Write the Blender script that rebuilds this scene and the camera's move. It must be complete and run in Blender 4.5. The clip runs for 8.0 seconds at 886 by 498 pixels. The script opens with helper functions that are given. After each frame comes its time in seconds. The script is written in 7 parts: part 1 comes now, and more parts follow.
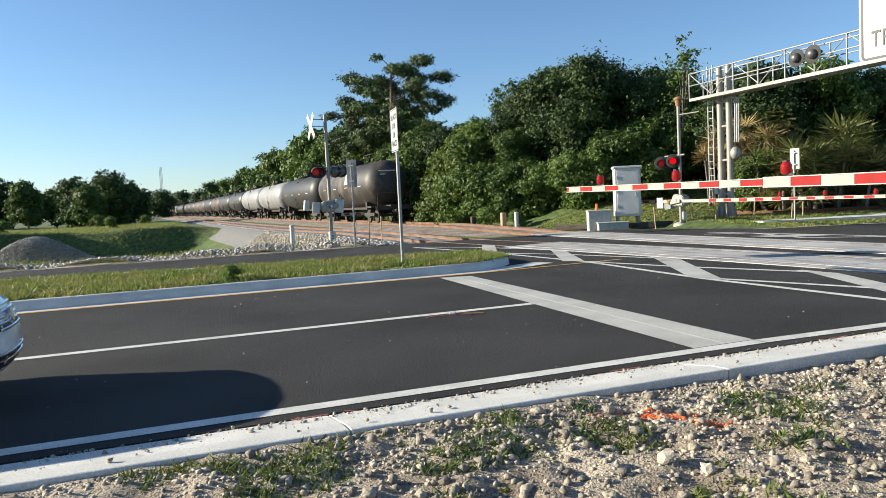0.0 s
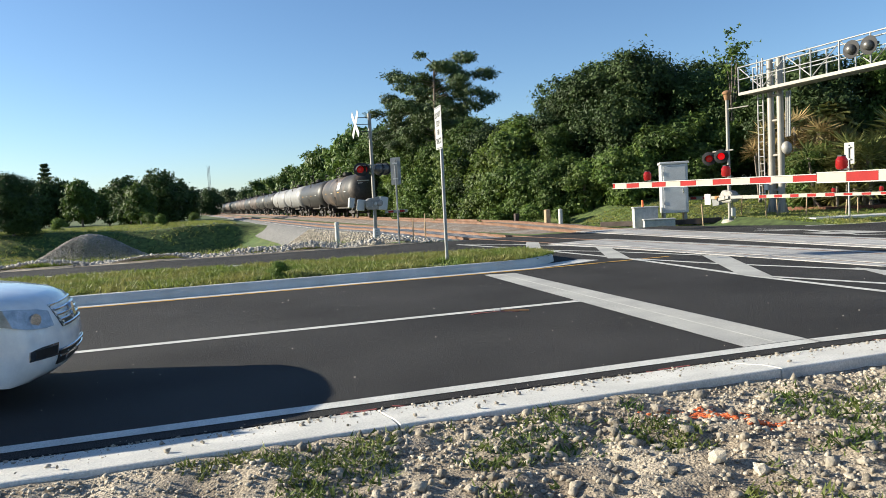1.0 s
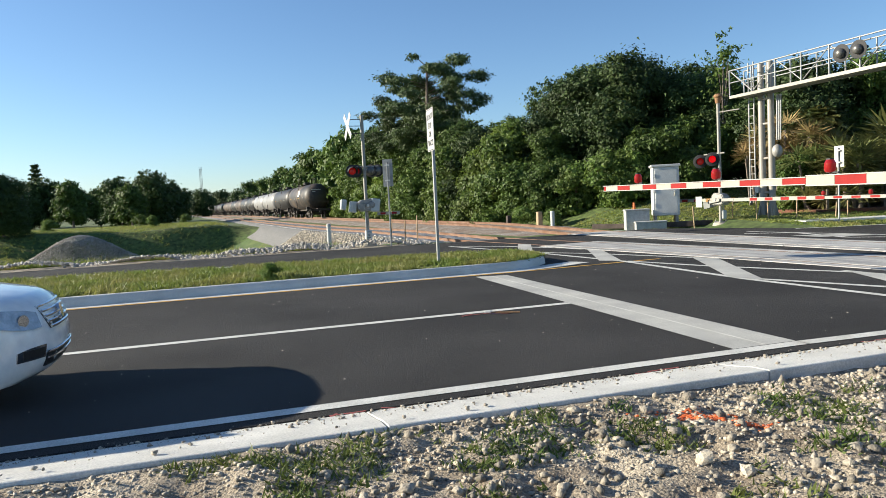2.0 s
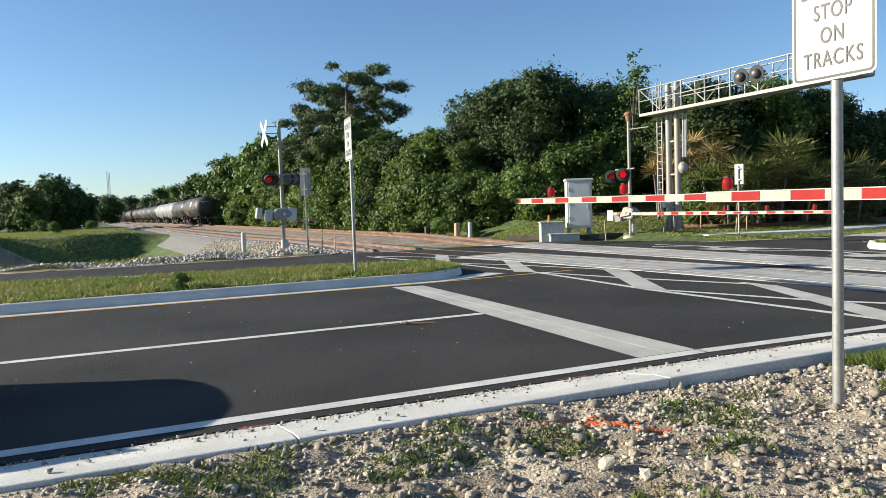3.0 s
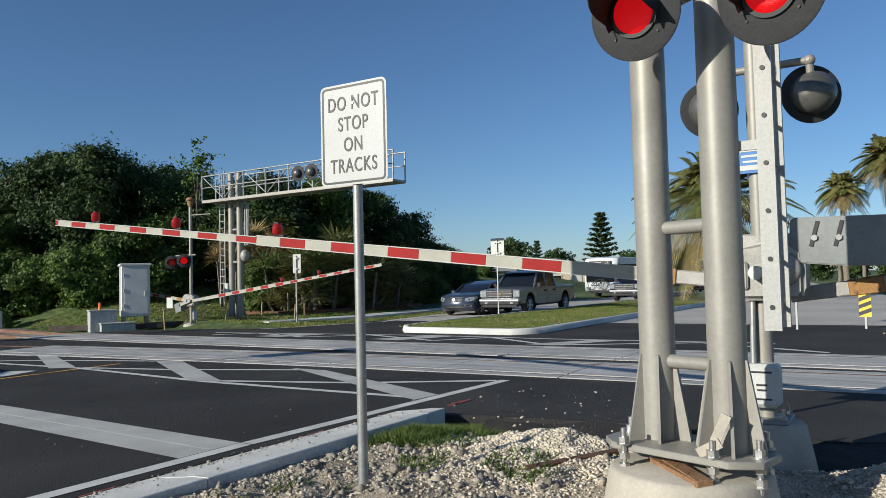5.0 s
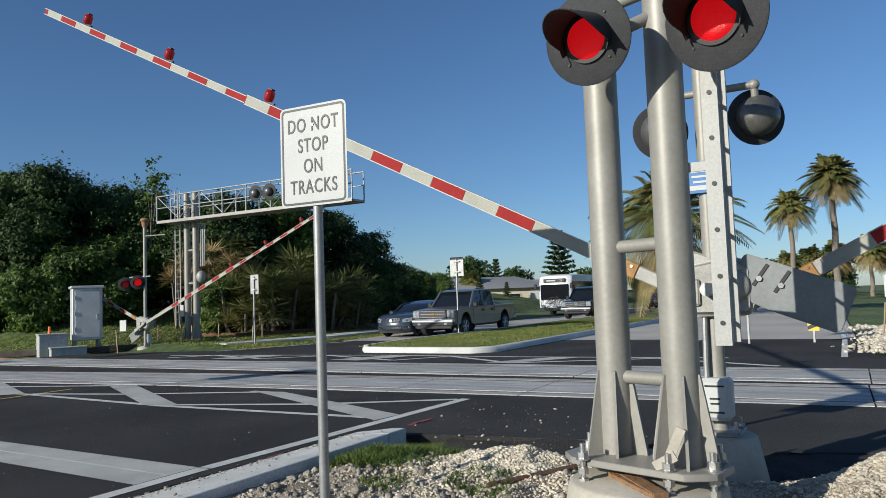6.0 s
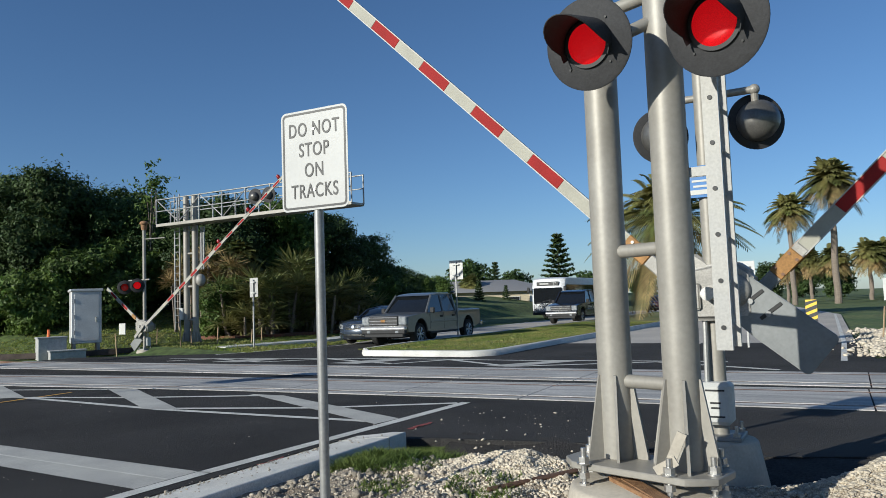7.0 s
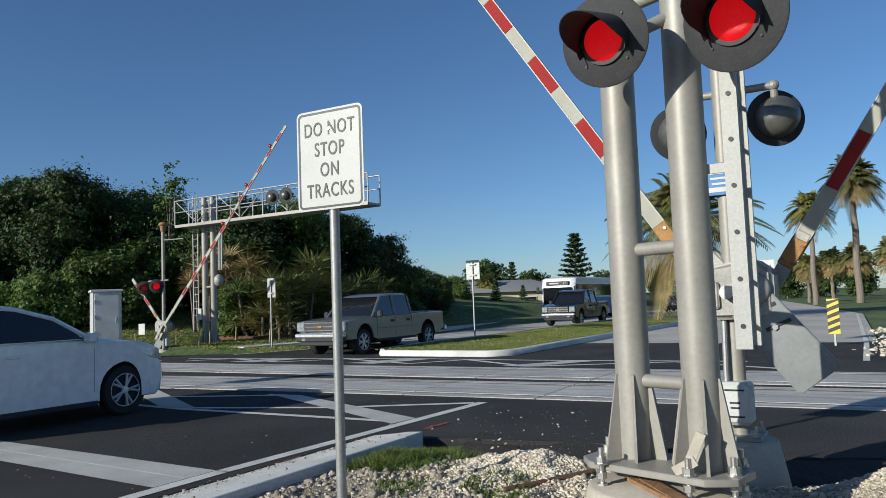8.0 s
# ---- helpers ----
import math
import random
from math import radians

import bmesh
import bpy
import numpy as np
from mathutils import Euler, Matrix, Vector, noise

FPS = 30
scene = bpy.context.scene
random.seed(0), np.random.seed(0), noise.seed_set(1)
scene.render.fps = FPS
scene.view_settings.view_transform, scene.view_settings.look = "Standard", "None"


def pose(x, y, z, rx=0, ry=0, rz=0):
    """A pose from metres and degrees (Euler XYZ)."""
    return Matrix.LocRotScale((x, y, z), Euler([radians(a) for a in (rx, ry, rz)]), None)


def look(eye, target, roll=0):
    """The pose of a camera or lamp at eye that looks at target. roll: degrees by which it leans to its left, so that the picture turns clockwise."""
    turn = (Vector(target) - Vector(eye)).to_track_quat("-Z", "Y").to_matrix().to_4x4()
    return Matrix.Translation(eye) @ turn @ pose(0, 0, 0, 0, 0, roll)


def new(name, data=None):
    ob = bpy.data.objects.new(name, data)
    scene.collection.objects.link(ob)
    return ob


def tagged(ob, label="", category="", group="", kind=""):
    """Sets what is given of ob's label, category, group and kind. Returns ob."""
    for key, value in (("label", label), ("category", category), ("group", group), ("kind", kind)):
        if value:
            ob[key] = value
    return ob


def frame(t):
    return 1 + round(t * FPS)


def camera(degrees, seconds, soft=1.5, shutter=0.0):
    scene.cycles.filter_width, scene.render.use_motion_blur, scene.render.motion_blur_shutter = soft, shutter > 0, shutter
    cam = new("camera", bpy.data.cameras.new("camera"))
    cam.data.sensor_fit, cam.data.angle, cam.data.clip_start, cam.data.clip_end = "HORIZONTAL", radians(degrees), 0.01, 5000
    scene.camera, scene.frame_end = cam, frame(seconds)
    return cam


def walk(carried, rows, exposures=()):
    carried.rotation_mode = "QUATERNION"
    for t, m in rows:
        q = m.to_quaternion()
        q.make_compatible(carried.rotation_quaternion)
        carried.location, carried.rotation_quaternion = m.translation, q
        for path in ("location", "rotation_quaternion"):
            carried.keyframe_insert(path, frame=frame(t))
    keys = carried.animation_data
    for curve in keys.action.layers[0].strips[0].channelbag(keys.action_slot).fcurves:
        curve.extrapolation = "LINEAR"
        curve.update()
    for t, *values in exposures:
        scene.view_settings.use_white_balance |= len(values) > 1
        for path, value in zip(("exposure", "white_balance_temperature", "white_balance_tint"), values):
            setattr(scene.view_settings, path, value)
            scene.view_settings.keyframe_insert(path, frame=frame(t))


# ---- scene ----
cam = camera(62.0, 8.0, 0.8)
PATH = [
    (0, (-5.322, -5.561, 1.509), (-4.608, -3.698, 1.376), -2.8),
    (0.5, (-5.35, -5.578, 1.503), (-4.703, -3.69, 1.368), -2.9),
    (1, (-5.362, -5.576, 1.511), (-4.757, -3.674, 1.376), -3.0),
    (2.5, (-5.333, -5.607, 1.508), (-4.663, -3.727, 1.386), -2.5),
    (3, (-5.317, -5.632, 1.513), (-4.487, -3.815, 1.401), -2.0),
    (3.5, (-5.229, -5.617, 1.514), (-4.134, -3.945, 1.432), -1.5),
    (4, (-5.113, -5.622, 1.521), (-3.718, -4.189, 1.499), -1.1),
    (4.5, (-5.056, -5.653, 1.529), (-3.463, -4.445, 1.569), -1.1),
    (5, (-5.076, -5.676, 1.545), (-3.393, -4.599, 1.632), -1.4),
    (6.5, (-5.141, -5.706, 1.553), (-3.399, -4.733, 1.692), -2.1),
    (7, (-5.141, -5.694, 1.559), (-3.402, -4.717, 1.702), -2.0),
    (7.5, (-5.117, -5.688, 1.546), (-3.388, -4.694, 1.692), -2.0),
    (8, (-5.122, -5.691, 1.551), (-3.406, -4.675, 1.696), -2.1),
]
EXPOSURES = [(0.0, 1.08, 5950, 8), (2.5, 1.08, 5950, 8), (3.5, 0.82, 5900, 8), (4.2, 0.45, 5600, 8), (5.0, 0.26, 5480, 8), (6.5, 0.2, 5380, 8), (8.0, 0.22, 5380, 8)]
walk(cam, [(t, look(eye, target, roll)) for t, eye, target, roll in PATH], EXPOSURES)

# ---------------------------------------------------------------- light
SUN_TO = Vector((-2.6, 1.22, 1.0)).normalized()          # towards the low sun
world = bpy.data.worlds.new("sky_world")
scene.world = world
world.use_nodes = True
wn = world.node_tree.nodes
wn.clear()
w_out, w_bg, w_sky = wn.new("ShaderNodeOutputWorld"), wn.new("ShaderNodeBackground"), wn.new("ShaderNodeTexSky")
w_sky.sky_type = "NISHITA"
w_sky.sun_disc = False
w_sky.sun_elevation = math.asin(SUN_TO.z)
w_sky.sun_rotation = math.atan2(SUN_TO.x, SUN_TO.y)
w_sky.air_density, w_sky.dust_density, w_sky.ozone_density = 0.9, 0.3, 3.1
w_bg.inputs["Strength"].default_value = 0.074
world.node_tree.links.new(w_sky.outputs["Color"], w_bg.inputs["Color"])
world.node_tree.links.new(w_bg.outputs["Background"], w_out.inputs["Surface"])
sun = new("sun", bpy.data.lights.new("sun", "SUN"))
sun.data.energy, sun.data.angle, sun.data.color = 5.0, radians(0.55), (1.0, 0.86, 0.64)
sun.matrix_world = look((0, 0, 60), Vector((0, 0, 60)) - SUN_TO)


# ---------------------------------------------------------------- materials
def mat(name, col, rough=0.6, metal=0.0, col2=None, scale=8.0, mix=(0.35, 0.65), fine=60.0, fine_amt=0.25,
        bump=0.0, bump_scale=80.0, spread=0.0, emit=None, emit_power=0.0, trans=0.0, stretch=None, coat=0.0, sheer=0.0, spec=0.5):
    """A surface: two colours mixed at a large scale, a fine grain, a bump, and a spread of tone from piece to piece."""
    m = bpy.data.materials.new(name)
    m.use_nodes = True
    nt = m.node_tree
    n, l = nt.nodes, nt.links
    b = n["Principled BSDF"]
    b.inputs["Roughness"].default_value, b.inputs["Metallic"].default_value = rough, metal
    b.inputs["Transmission Weight"].default_value = trans
    b.inputs["Coat Weight"].default_value = coat
    b.inputs["Specular IOR Level"].default_value = spec
    tc = n.new("ShaderNodeTexCoord")
    co = tc.outputs["Object"]
    if stretch:
        mp = n.new("ShaderNodeMapping")
        mp.inputs["Scale"].default_value = stretch
        l.new(co, mp.inputs["Vector"])
        co = mp.outputs["Vector"]
    big = n.new("ShaderNodeTexNoise")
    big.inputs["Scale"].default_value, big.inputs["Detail"].default_value = scale, 5
    l.new(co, big.inputs["Vector"])
    ramp = n.new("ShaderNodeValToRGB")
    ramp.color_ramp.elements[0].position, ramp.color_ramp.elements[1].position = mix
    c2 = col2 or tuple(c * 0.8 for c in col)
    ramp.color_ramp.elements[0].color, ramp.color_ramp.elements[1].color = (*col, 1), (*c2, 1)
    l.new(big.outputs["Fac"], ramp.inputs["Fac"])
    out = ramp.outputs["Color"]
    if fine_amt:
        small = n.new("ShaderNodeTexNoise")
        small.inputs["Scale"].default_value, small.inputs["Detail"].default_value = fine, 3
        l.new(co, small.inputs["Vector"])
        mr = n.new("ShaderNodeMapRange")
        mr.inputs["From Min"].default_value, mr.inputs["From Max"].default_value = 0.3, 0.7
        mr.inputs["To Min"].default_value, mr.inputs["To Max"].default_value = 1 - fine_amt, 1 + fine_amt
        l.new(small.outputs["Fac"], mr.inputs["Value"])
        mx = n.new("ShaderNodeVectorMath")
        mx.operation = "SCALE"
        l.new(out, mx.inputs[0])
        l.new(mr.outputs["Result"], mx.inputs["Scale"])
        out = mx.outputs["Vector"]
    if spread:
        geo, add = n.new("ShaderNodeNewGeometry"), n.new("ShaderNodeMath")
        oi = n.new("ShaderNodeObjectInfo")
        l.new(geo.outputs["Random Per Island"], add.inputs[0])
        l.new(oi.outputs["Random"], add.inputs[1])
        mr2 = n.new("ShaderNodeMapRange")
        mr2.inputs["From Max"].default_value = 2.0
        mr2.inputs["To Min"].default_value, mr2.inputs["To Max"].default_value = 1 - spread, 1 + spread
        l.new(add.outputs["Value"], mr2.inputs["Value"])
        mx2 = n.new("ShaderNodeVectorMath")
        mx2.operation = "SCALE"
        l.new(out, mx2.inputs[0])
        l.new(mr2.outputs["Result"], mx2.inputs["Scale"])
        out = mx2.outputs["Vector"]
    l.new(out, b.inputs["Base Color"])
    if bump:
        bn, bp = n.new("ShaderNodeTexNoise"), n.new("ShaderNodeBump")
        bn.inputs["Scale"].default_value, bn.inputs["Detail"].default_value = bump_scale, 4
        l.new(co, bn.inputs["Vector"])
        bp.inputs["Strength"].default_value, bp.inputs["Distance"].default_value = bump, 0.02
        l.new(bn.outputs["Fac"], bp.inputs["Height"])
        l.new(bp.outputs["Normal"], b.inputs["Normal"])
    if emit:
        b.inputs["Emission Color"].default_value, b.inputs["Emission Strength"].default_value = (*emit, 1), emit_power
    if sheer:
        tr, ms = n.new("ShaderNodeBsdfTranslucent"), n.new("ShaderNodeMixShader")
        l.new(out, tr.inputs["Color"])
        ms.inputs["Fac"].default_value = sheer
        l.new(b.outputs["BSDF"], ms.inputs[1])
        l.new(tr.outputs["BSDF"], ms.inputs[2])
        l.new(ms.outputs["Shader"], n["Material Output"].inputs["Surface"])
    return m


M = {}
M["asphalt"] = mat("new_asphalt", (0.028, 0.027, 0.0265), 0.92, col2=(0.050, 0.048, 0.0465), scale=0.45, fine=110, fine_amt=0.85, bump=0.8, bump_scale=130, spec=0.25)
M["old_asphalt"] = mat("worn_road", (0.50, 0.46, 0.40), 0.85, col2=(0.40, 0.37, 0.33), scale=0.3, fine=60, fine_amt=0.2, bump=0.3, bump_scale=120)
M["paint_white"] = mat("road_paint_white", (0.68, 0.67, 0.62), 0.7, col2=(0.54, 0.53, 0.48), scale=3, fine=90, fine_amt=0.18, bump=0.2, bump_scale=140)
M["paint_dull"] = mat("road_paint_dull", (0.52, 0.51, 0.46), 0.75, col2=(0.40, 0.39, 0.36), scale=1.3, fine=90, fine_amt=0.2, bump=0.25, bump_scale=140)
M["paint_yellow"] = mat("road_paint_yellow", (0.62, 0.36, 0.05), 0.7, col2=(0.5, 0.28, 0.05), scale=3, fine=90, fine_amt=0.2)
M["concrete"] = mat("kerb_concrete", (0.68, 0.665, 0.62), 0.85, col2=(0.54, 0.53, 0.49), scale=1.6, fine=70, fine_amt=0.16, bump=0.35, bump_scale=110)
M["panel"] = mat("crossing_concrete", (0.50, 0.485, 0.46), 0.85, col2=(0.30, 0.295, 0.285), scale=1.6, stretch=(2.6, 0.35, 1), fine=50, fine_amt=0.25, bump=0.3, bump_scale=90, spread=0.18)
M["pedestal"] = mat("pedestal_concrete", (0.47, 0.425, 0.345), 0.85, col2=(0.38, 0.345, 0.285), scale=3, fine=40, fine_amt=0.08, bump=0.12, bump_scale=60)
M["dirt"] = mat("verge_dirt", (0.22, 0.175, 0.125), 0.95, col2=(0.47, 0.40, 0.30), scale=1.6, fine=70, fine_amt=0.55, bump=0.9, bump_scale=60)
M["black_soil"] = mat("black_soil", (0.022, 0.020, 0.018), 0.95, col2=(0.035, 0.03, 0.026), scale=2, fine=40, fine_amt=0.5, bump=1.0, bump_scale=45)
M["stone"] = mat("verge_stone", (0.46, 0.405, 0.32), 0.9, col2=(0.27, 0.24, 0.195), scale=5, fine=50, fine_amt=0.3, bump=0.6, bump_scale=50, spread=0.55)
M["shell"] = mat("shell_rock", (0.62, 0.55, 0.43), 0.9, col2=(0.47, 0.41, 0.32), scale=8, fine=60, fine_amt=0.25, bump=0.5, bump_scale=50, spread=0.25)
M["rubble"] = mat("crushed_rubble", (0.40, 0.37, 0.33), 0.9, col2=(0.26, 0.245, 0.22), scale=1.5, fine=20, fine_amt=0.3, bump=0.5, bump_scale=40, spread=0.4)
M["ballast"] = mat("ballast_bed", (0.22, 0.21, 0.20), 0.95, col2=(0.14, 0.14, 0.135), scale=5, fine=12, fine_amt=0.5, bump=1.0, bump_scale=14)
M["rust_bed"] = mat("rusty_bed", (0.17, 0.12, 0.085), 0.95, col2=(0.27, 0.24, 0.21), scale=0.8, fine=10, fine_amt=0.45, bump=1.0, bump_scale=14)
M["rail"] = mat("rail_steel", (0.16, 0.085, 0.05), 0.6, 0.6, col2=(0.22, 0.14, 0.10), scale=2, fine=40, fine_amt=0.25)
M["tie"] = mat("concrete_tie", (0.50, 0.48, 0.45), 0.9, fine=40, spread=0.15)
M["timber"] = mat("timber", (0.23, 0.12, 0.055), 0.8, col2=(0.33, 0.19, 0.09), scale=5, stretch=(1, 8, 8), fine=60, fine_amt=0.35, bump=0.5, bump_scale=60)
M["dark_timber"] = mat("creosote_timber", (0.045, 0.033, 0.026), 0.85, col2=(0.08, 0.06, 0.05), scale=4, fine=50)
M["grass_ground"] = mat("grass_ground", (0.055, 0.095, 0.018), 0.95, col2=(0.11, 0.135, 0.035), scale=0.2, fine=3.0, fine_amt=0.5, bump=1.0, bump_scale=8)
M["lawn"] = mat("lawn", (0.12, 0.16, 0.034), 0.95, col2=(0.21, 0.185, 0.075), scale=0.5, fine=14.0, fine_amt=0.5, bump=1.0, bump_scale=25)
M["weed"] = mat("weed_blade", (0.085, 0.14, 0.026), 0.65, col2=(0.16, 0.19, 0.045), scale=0.9, fine=20, fine_amt=0.3, spread=0.35, sheer=0.25, spec=0.3)
M["blade"] = mat("grass_blade", (0.18, 0.245, 0.04), 0.6, col2=(0.30, 0.285, 0.085), scale=0.9, fine=20, fine_amt=0.3, spread=0.35, sheer=0.35)
# leaf_dark is set extra low: the oaks' self-shade is put into the leaf colour
M["leaf_dark"] = mat("leaf_dark", (0.034, 0.062, 0.016), 0.65, col2=(0.058, 0.092, 0.022), scale=0.6, fine=3, fine_amt=0.3, spread=0.5, sheer=0.12, spec=0.3)
M["leaf_mid"] = mat("leaf_mid", (0.060, 0.105, 0.020), 0.6, col2=(0.10, 0.15, 0.028), scale=0.6, fine=3, fine_amt=0.3, spread=0.5, sheer=0.22, spec=0.3)
M["leaf_light"] = mat("leaf_light", (0.10, 0.165, 0.026), 0.6, col2=(0.16, 0.21, 0.042), scale=0.6, fine=3, fine_amt=0.3, spread=0.45, sheer=0.35)
M["needle"] = mat("pine_needle", (0.05, 0.085, 0.025), 0.6, col2=(0.075, 0.11, 0.03), scale=0.8, fine=3, fine_amt=0.3, spread=0.4, sheer=0.2)
M["palm_leaf"] = mat("palm_leaf", (0.12, 0.145, 0.04), 0.55, col2=(0.24, 0.215, 0.07), scale=0.5, fine=3, fine_amt=0.3, spread=0.35, sheer=0.25)
M["dry_leaf"] = mat("dry_palm_leaf", (0.34, 0.23, 0.10), 0.8, col2=(0.22, 0.19, 0.07), scale=0.8, fine=3, fine_amt=0.3, spread=0.35, sheer=0.2)
M["bark"] = mat("bark", (0.17, 0.13, 0.10), 0.9, col2=(0.26, 0.22, 0.18), scale=3, fine=25, fine_amt=0.35, bump=0.8, bump_scale=25)
M["palm_bark"] = mat("palm_bark", (0.24, 0.20, 0.16), 0.9, col2=(0.16, 0.13, 0.10), scale=4, stretch=(1, 1, 6), fine=20, fine_amt=0.35, bump=0.8, bump_scale=14)
M["galv"] = mat("galvanised_steel", (0.34, 0.34, 0.33), 0.5, 0.5, col2=(0.27, 0.27, 0.265), scale=5, fine=40, fine_amt=0.12, bump=0.05)
M["weight_grey"] = mat("weight_grey", (0.215, 0.225, 0.225), 0.55, 0.1, col2=(0.17, 0.178, 0.18), scale=3, fine=30, fine_amt=0.08, bump=0.04)
M["silver"] = mat("aluminium_paint", (0.315, 0.298, 0.262), 0.5, 0.2, col2=(0.265, 0.248, 0.215), scale=2.2, fine=30, fine_amt=0.06, bump=0.03, bump_scale=60)
M["lamp_housing"] = mat("lamp_housing", (0.17, 0.165, 0.155), 0.38, 0.5, col2=(0.12, 0.117, 0.11), scale=7, fine=60, fine_amt=0.12, bump=0.06)
M["silver_rough"] = mat("cast_aluminium", (0.36, 0.345, 0.315), 0.55, 0.2, col2=(0.27, 0.26, 0.24), scale=7, fine=80, fine_amt=0.15, bump=0.15)
M["alu_white"] = mat("bright_aluminium", (0.40, 0.392, 0.365), 0.6, 0.15, col2=(0.38, 0.375, 0.36), scale=4, fine=60, fine_amt=0.1)
M["white"] = mat("white_sheet", (0.55, 0.55, 0.52), 0.5, col2=(0.47, 0.47, 0.45), scale=2, fine=50, fine_amt=0.05)
M["sign_white"] = mat("reflective_white", (0.44, 0.44, 0.425), 0.5, col2=(0.41, 0.41, 0.395), scale=3, fine=40, fine_amt=0.03)
M["black"] = mat("black_paint", (0.016, 0.016, 0.017), 0.5, fine=60, fine_amt=0.2)
M["black_matt"] = mat("black_matt", (0.03, 0.03, 0.032), 0.75, fine=60, fine_amt=0.2, bump=0.1)
M["arm_white"] = mat("gate_arm_reflective", (0.36, 0.35, 0.285), 0.65, col2=(0.32, 0.31, 0.255), scale=4, fine=70, fine_amt=0.06)
M["arm_red"] = mat("gate_arm_red", (0.30, 0.022, 0.02), 0.75, spec=0.2, col2=(0.25, 0.02, 0.018), scale=4, fine=70, fine_amt=0.08)
M["red_lens"] = mat("red_lens", (0.42, 0.003, 0.004), 0.25, fine=150, fine_amt=0.3, emit=(1.0, 0.005, 0.008), emit_power=0.36, spec=0.3, bump=0.3, bump_scale=300)
M["red_lens_dim"] = mat("red_lens_dim", (0.22, 0.008, 0.008), 0.25, fine=90, fine_amt=0.25, emit=(1.0, 0.03, 0.02), emit_power=0.06)
M["blue_sign"] = mat("blue_sign", (0.03, 0.16, 0.45), 0.4, fine_amt=0.05)
M["orange"] = mat("marking_orange", (0.85, 0.20, 0.06), 0.8, fine=40, fine_amt=0.3)
M["faded_red"] = mat("faded_red_marking", (0.30, 0.07, 0.06), 0.85, fine=60, fine_amt=0.4)
M["brass_plate"] = mat("amber_plate", (0.30, 0.155, 0.04), 0.6, 0.2, fine=50, fine_amt=0.2)
M["bolt"] = mat("zinc_bolt", (0.50, 0.49, 0.47), 0.4, 0.8, fine=60, fine_amt=0.15)
M["yellow"] = mat("sign_yellow", (0.80, 0.52, 0.02), 0.5, fine_amt=0.05)
M["tank_black"] = mat("tank_black", (0.022, 0.022, 0.023), 0.5, col2=(0.04, 0.036, 0.033), scale=0.5, fine=6, fine_amt=0.3)
M["tank_brown"] = mat("tank_stained", (0.030, 0.027, 0.025), 0.55, col2=(0.17, 0.12, 0.085), scale=0.55, mix=(0.48, 0.72), fine=6, fine_amt=0.3)
M["tank_grey"] = mat("tank_grey", (0.30, 0.30, 0.30), 0.5, col2=(0.20, 0.195, 0.19), scale=0.5, fine=6, fine_amt=0.2)
M["tank_brn2"] = mat("tank_brown", (0.085, 0.06, 0.05), 0.6, col2=(0.05, 0.04, 0.035), scale=0.5, fine=6, fine_amt=0.2)
M["frame_black"] = mat("underframe", (0.02, 0.018, 0.017), 0.7, col2=(0.05, 0.04, 0.03), scale=2, fine=20)
M["paint_car_white"] = mat("white_car_paint", (0.82, 0.82, 0.81), 0.2, col2=(0.70, 0.71, 0.72), fine_amt=0.02, coat=0.6)
M["paint_pewter"] = mat("pewter_paint", (0.165, 0.166, 0.166), 0.28, 0.4, col2=(0.145, 0.147, 0.148), fine_amt=0.04, coat=0.4)
M["paint_navy"] = mat("dark_navy_paint", (0.012, 0.014, 0.022), 0.22, 0.1, fine_amt=0.02, coat=0.6)
M["paint_blue"] = mat("steel_blue_paint", (0.05, 0.065, 0.095), 0.25, 0.3, fine_amt=0.02, coat=0.5)
M["paint_red"] = mat("dark_red_paint", (0.07, 0.012, 0.016), 0.25, 0.2, fine_amt=0.02, coat=0.5)
M["bus_white"] = mat("bus_white", (0.66, 0.67, 0.68), 0.35, fine_amt=0.03)
M["bus_blue"] = mat("bus_blue", (0.03, 0.20, 0.48), 0.35, fine_amt=0.03)
M["glass"] = mat("dark_glass", (0.012, 0.014, 0.017), 0.06, fine_amt=0.0, coat=0.4)
M["lamp_glass"] = mat("headlamp", (0.42, 0.44, 0.46), 0.12, 0.3, col2=(0.25, 0.27, 0.3), scale=12, fine_amt=0.1, coat=0.8)
M["chrome"] = mat("chrome", (0.72, 0.72, 0.73), 0.14, 1.0, fine_amt=0.03)
M["rim"] = mat("alloy", (0.60, 0.60, 0.61), 0.35, 0.6, fine_amt=0.05)
M["tyre"] = mat("tyre", (0.018, 0.018, 0.018), 0.85, fine=60, fine_amt=0.25, bump=0.2)
M["stucco_cream"] = mat("cream_stucco", (0.58, 0.50, 0.36), 0.9, fine=20, fine_amt=0.08)
M["stucco_grey"] = mat("grey_stucco", (0.36, 0.36, 0.34), 0.9, fine=20, fine_amt=0.08)
M["roof_grey"] = mat("grey_roof", (0.33, 0.32, 0.31), 0.85, fine=8, fine_amt=0.15)
M["cabinet"] = mat("cabinet_aluminium", (0.60, 0.60, 0.585), 0.45, 0.2, col2=(0.52, 0.52, 0.51), scale=2, fine=30, fine_amt=0.1)
M["utility_box"] = mat("utility_box_grey", (0.44, 0.44, 0.42), 0.7, fine=30, fine_amt=0.1)
M["mulch"] = mat("red_mulch", (0.16, 0.06, 0.035), 0.95, col2=(0.10, 0.05, 0.03), scale=3, fine=20, fine_amt=0.5)
M["stake"] = mat("survey_stake", (0.42, 0.30, 0.18), 0.85, fine=30, fine_amt=0.2)


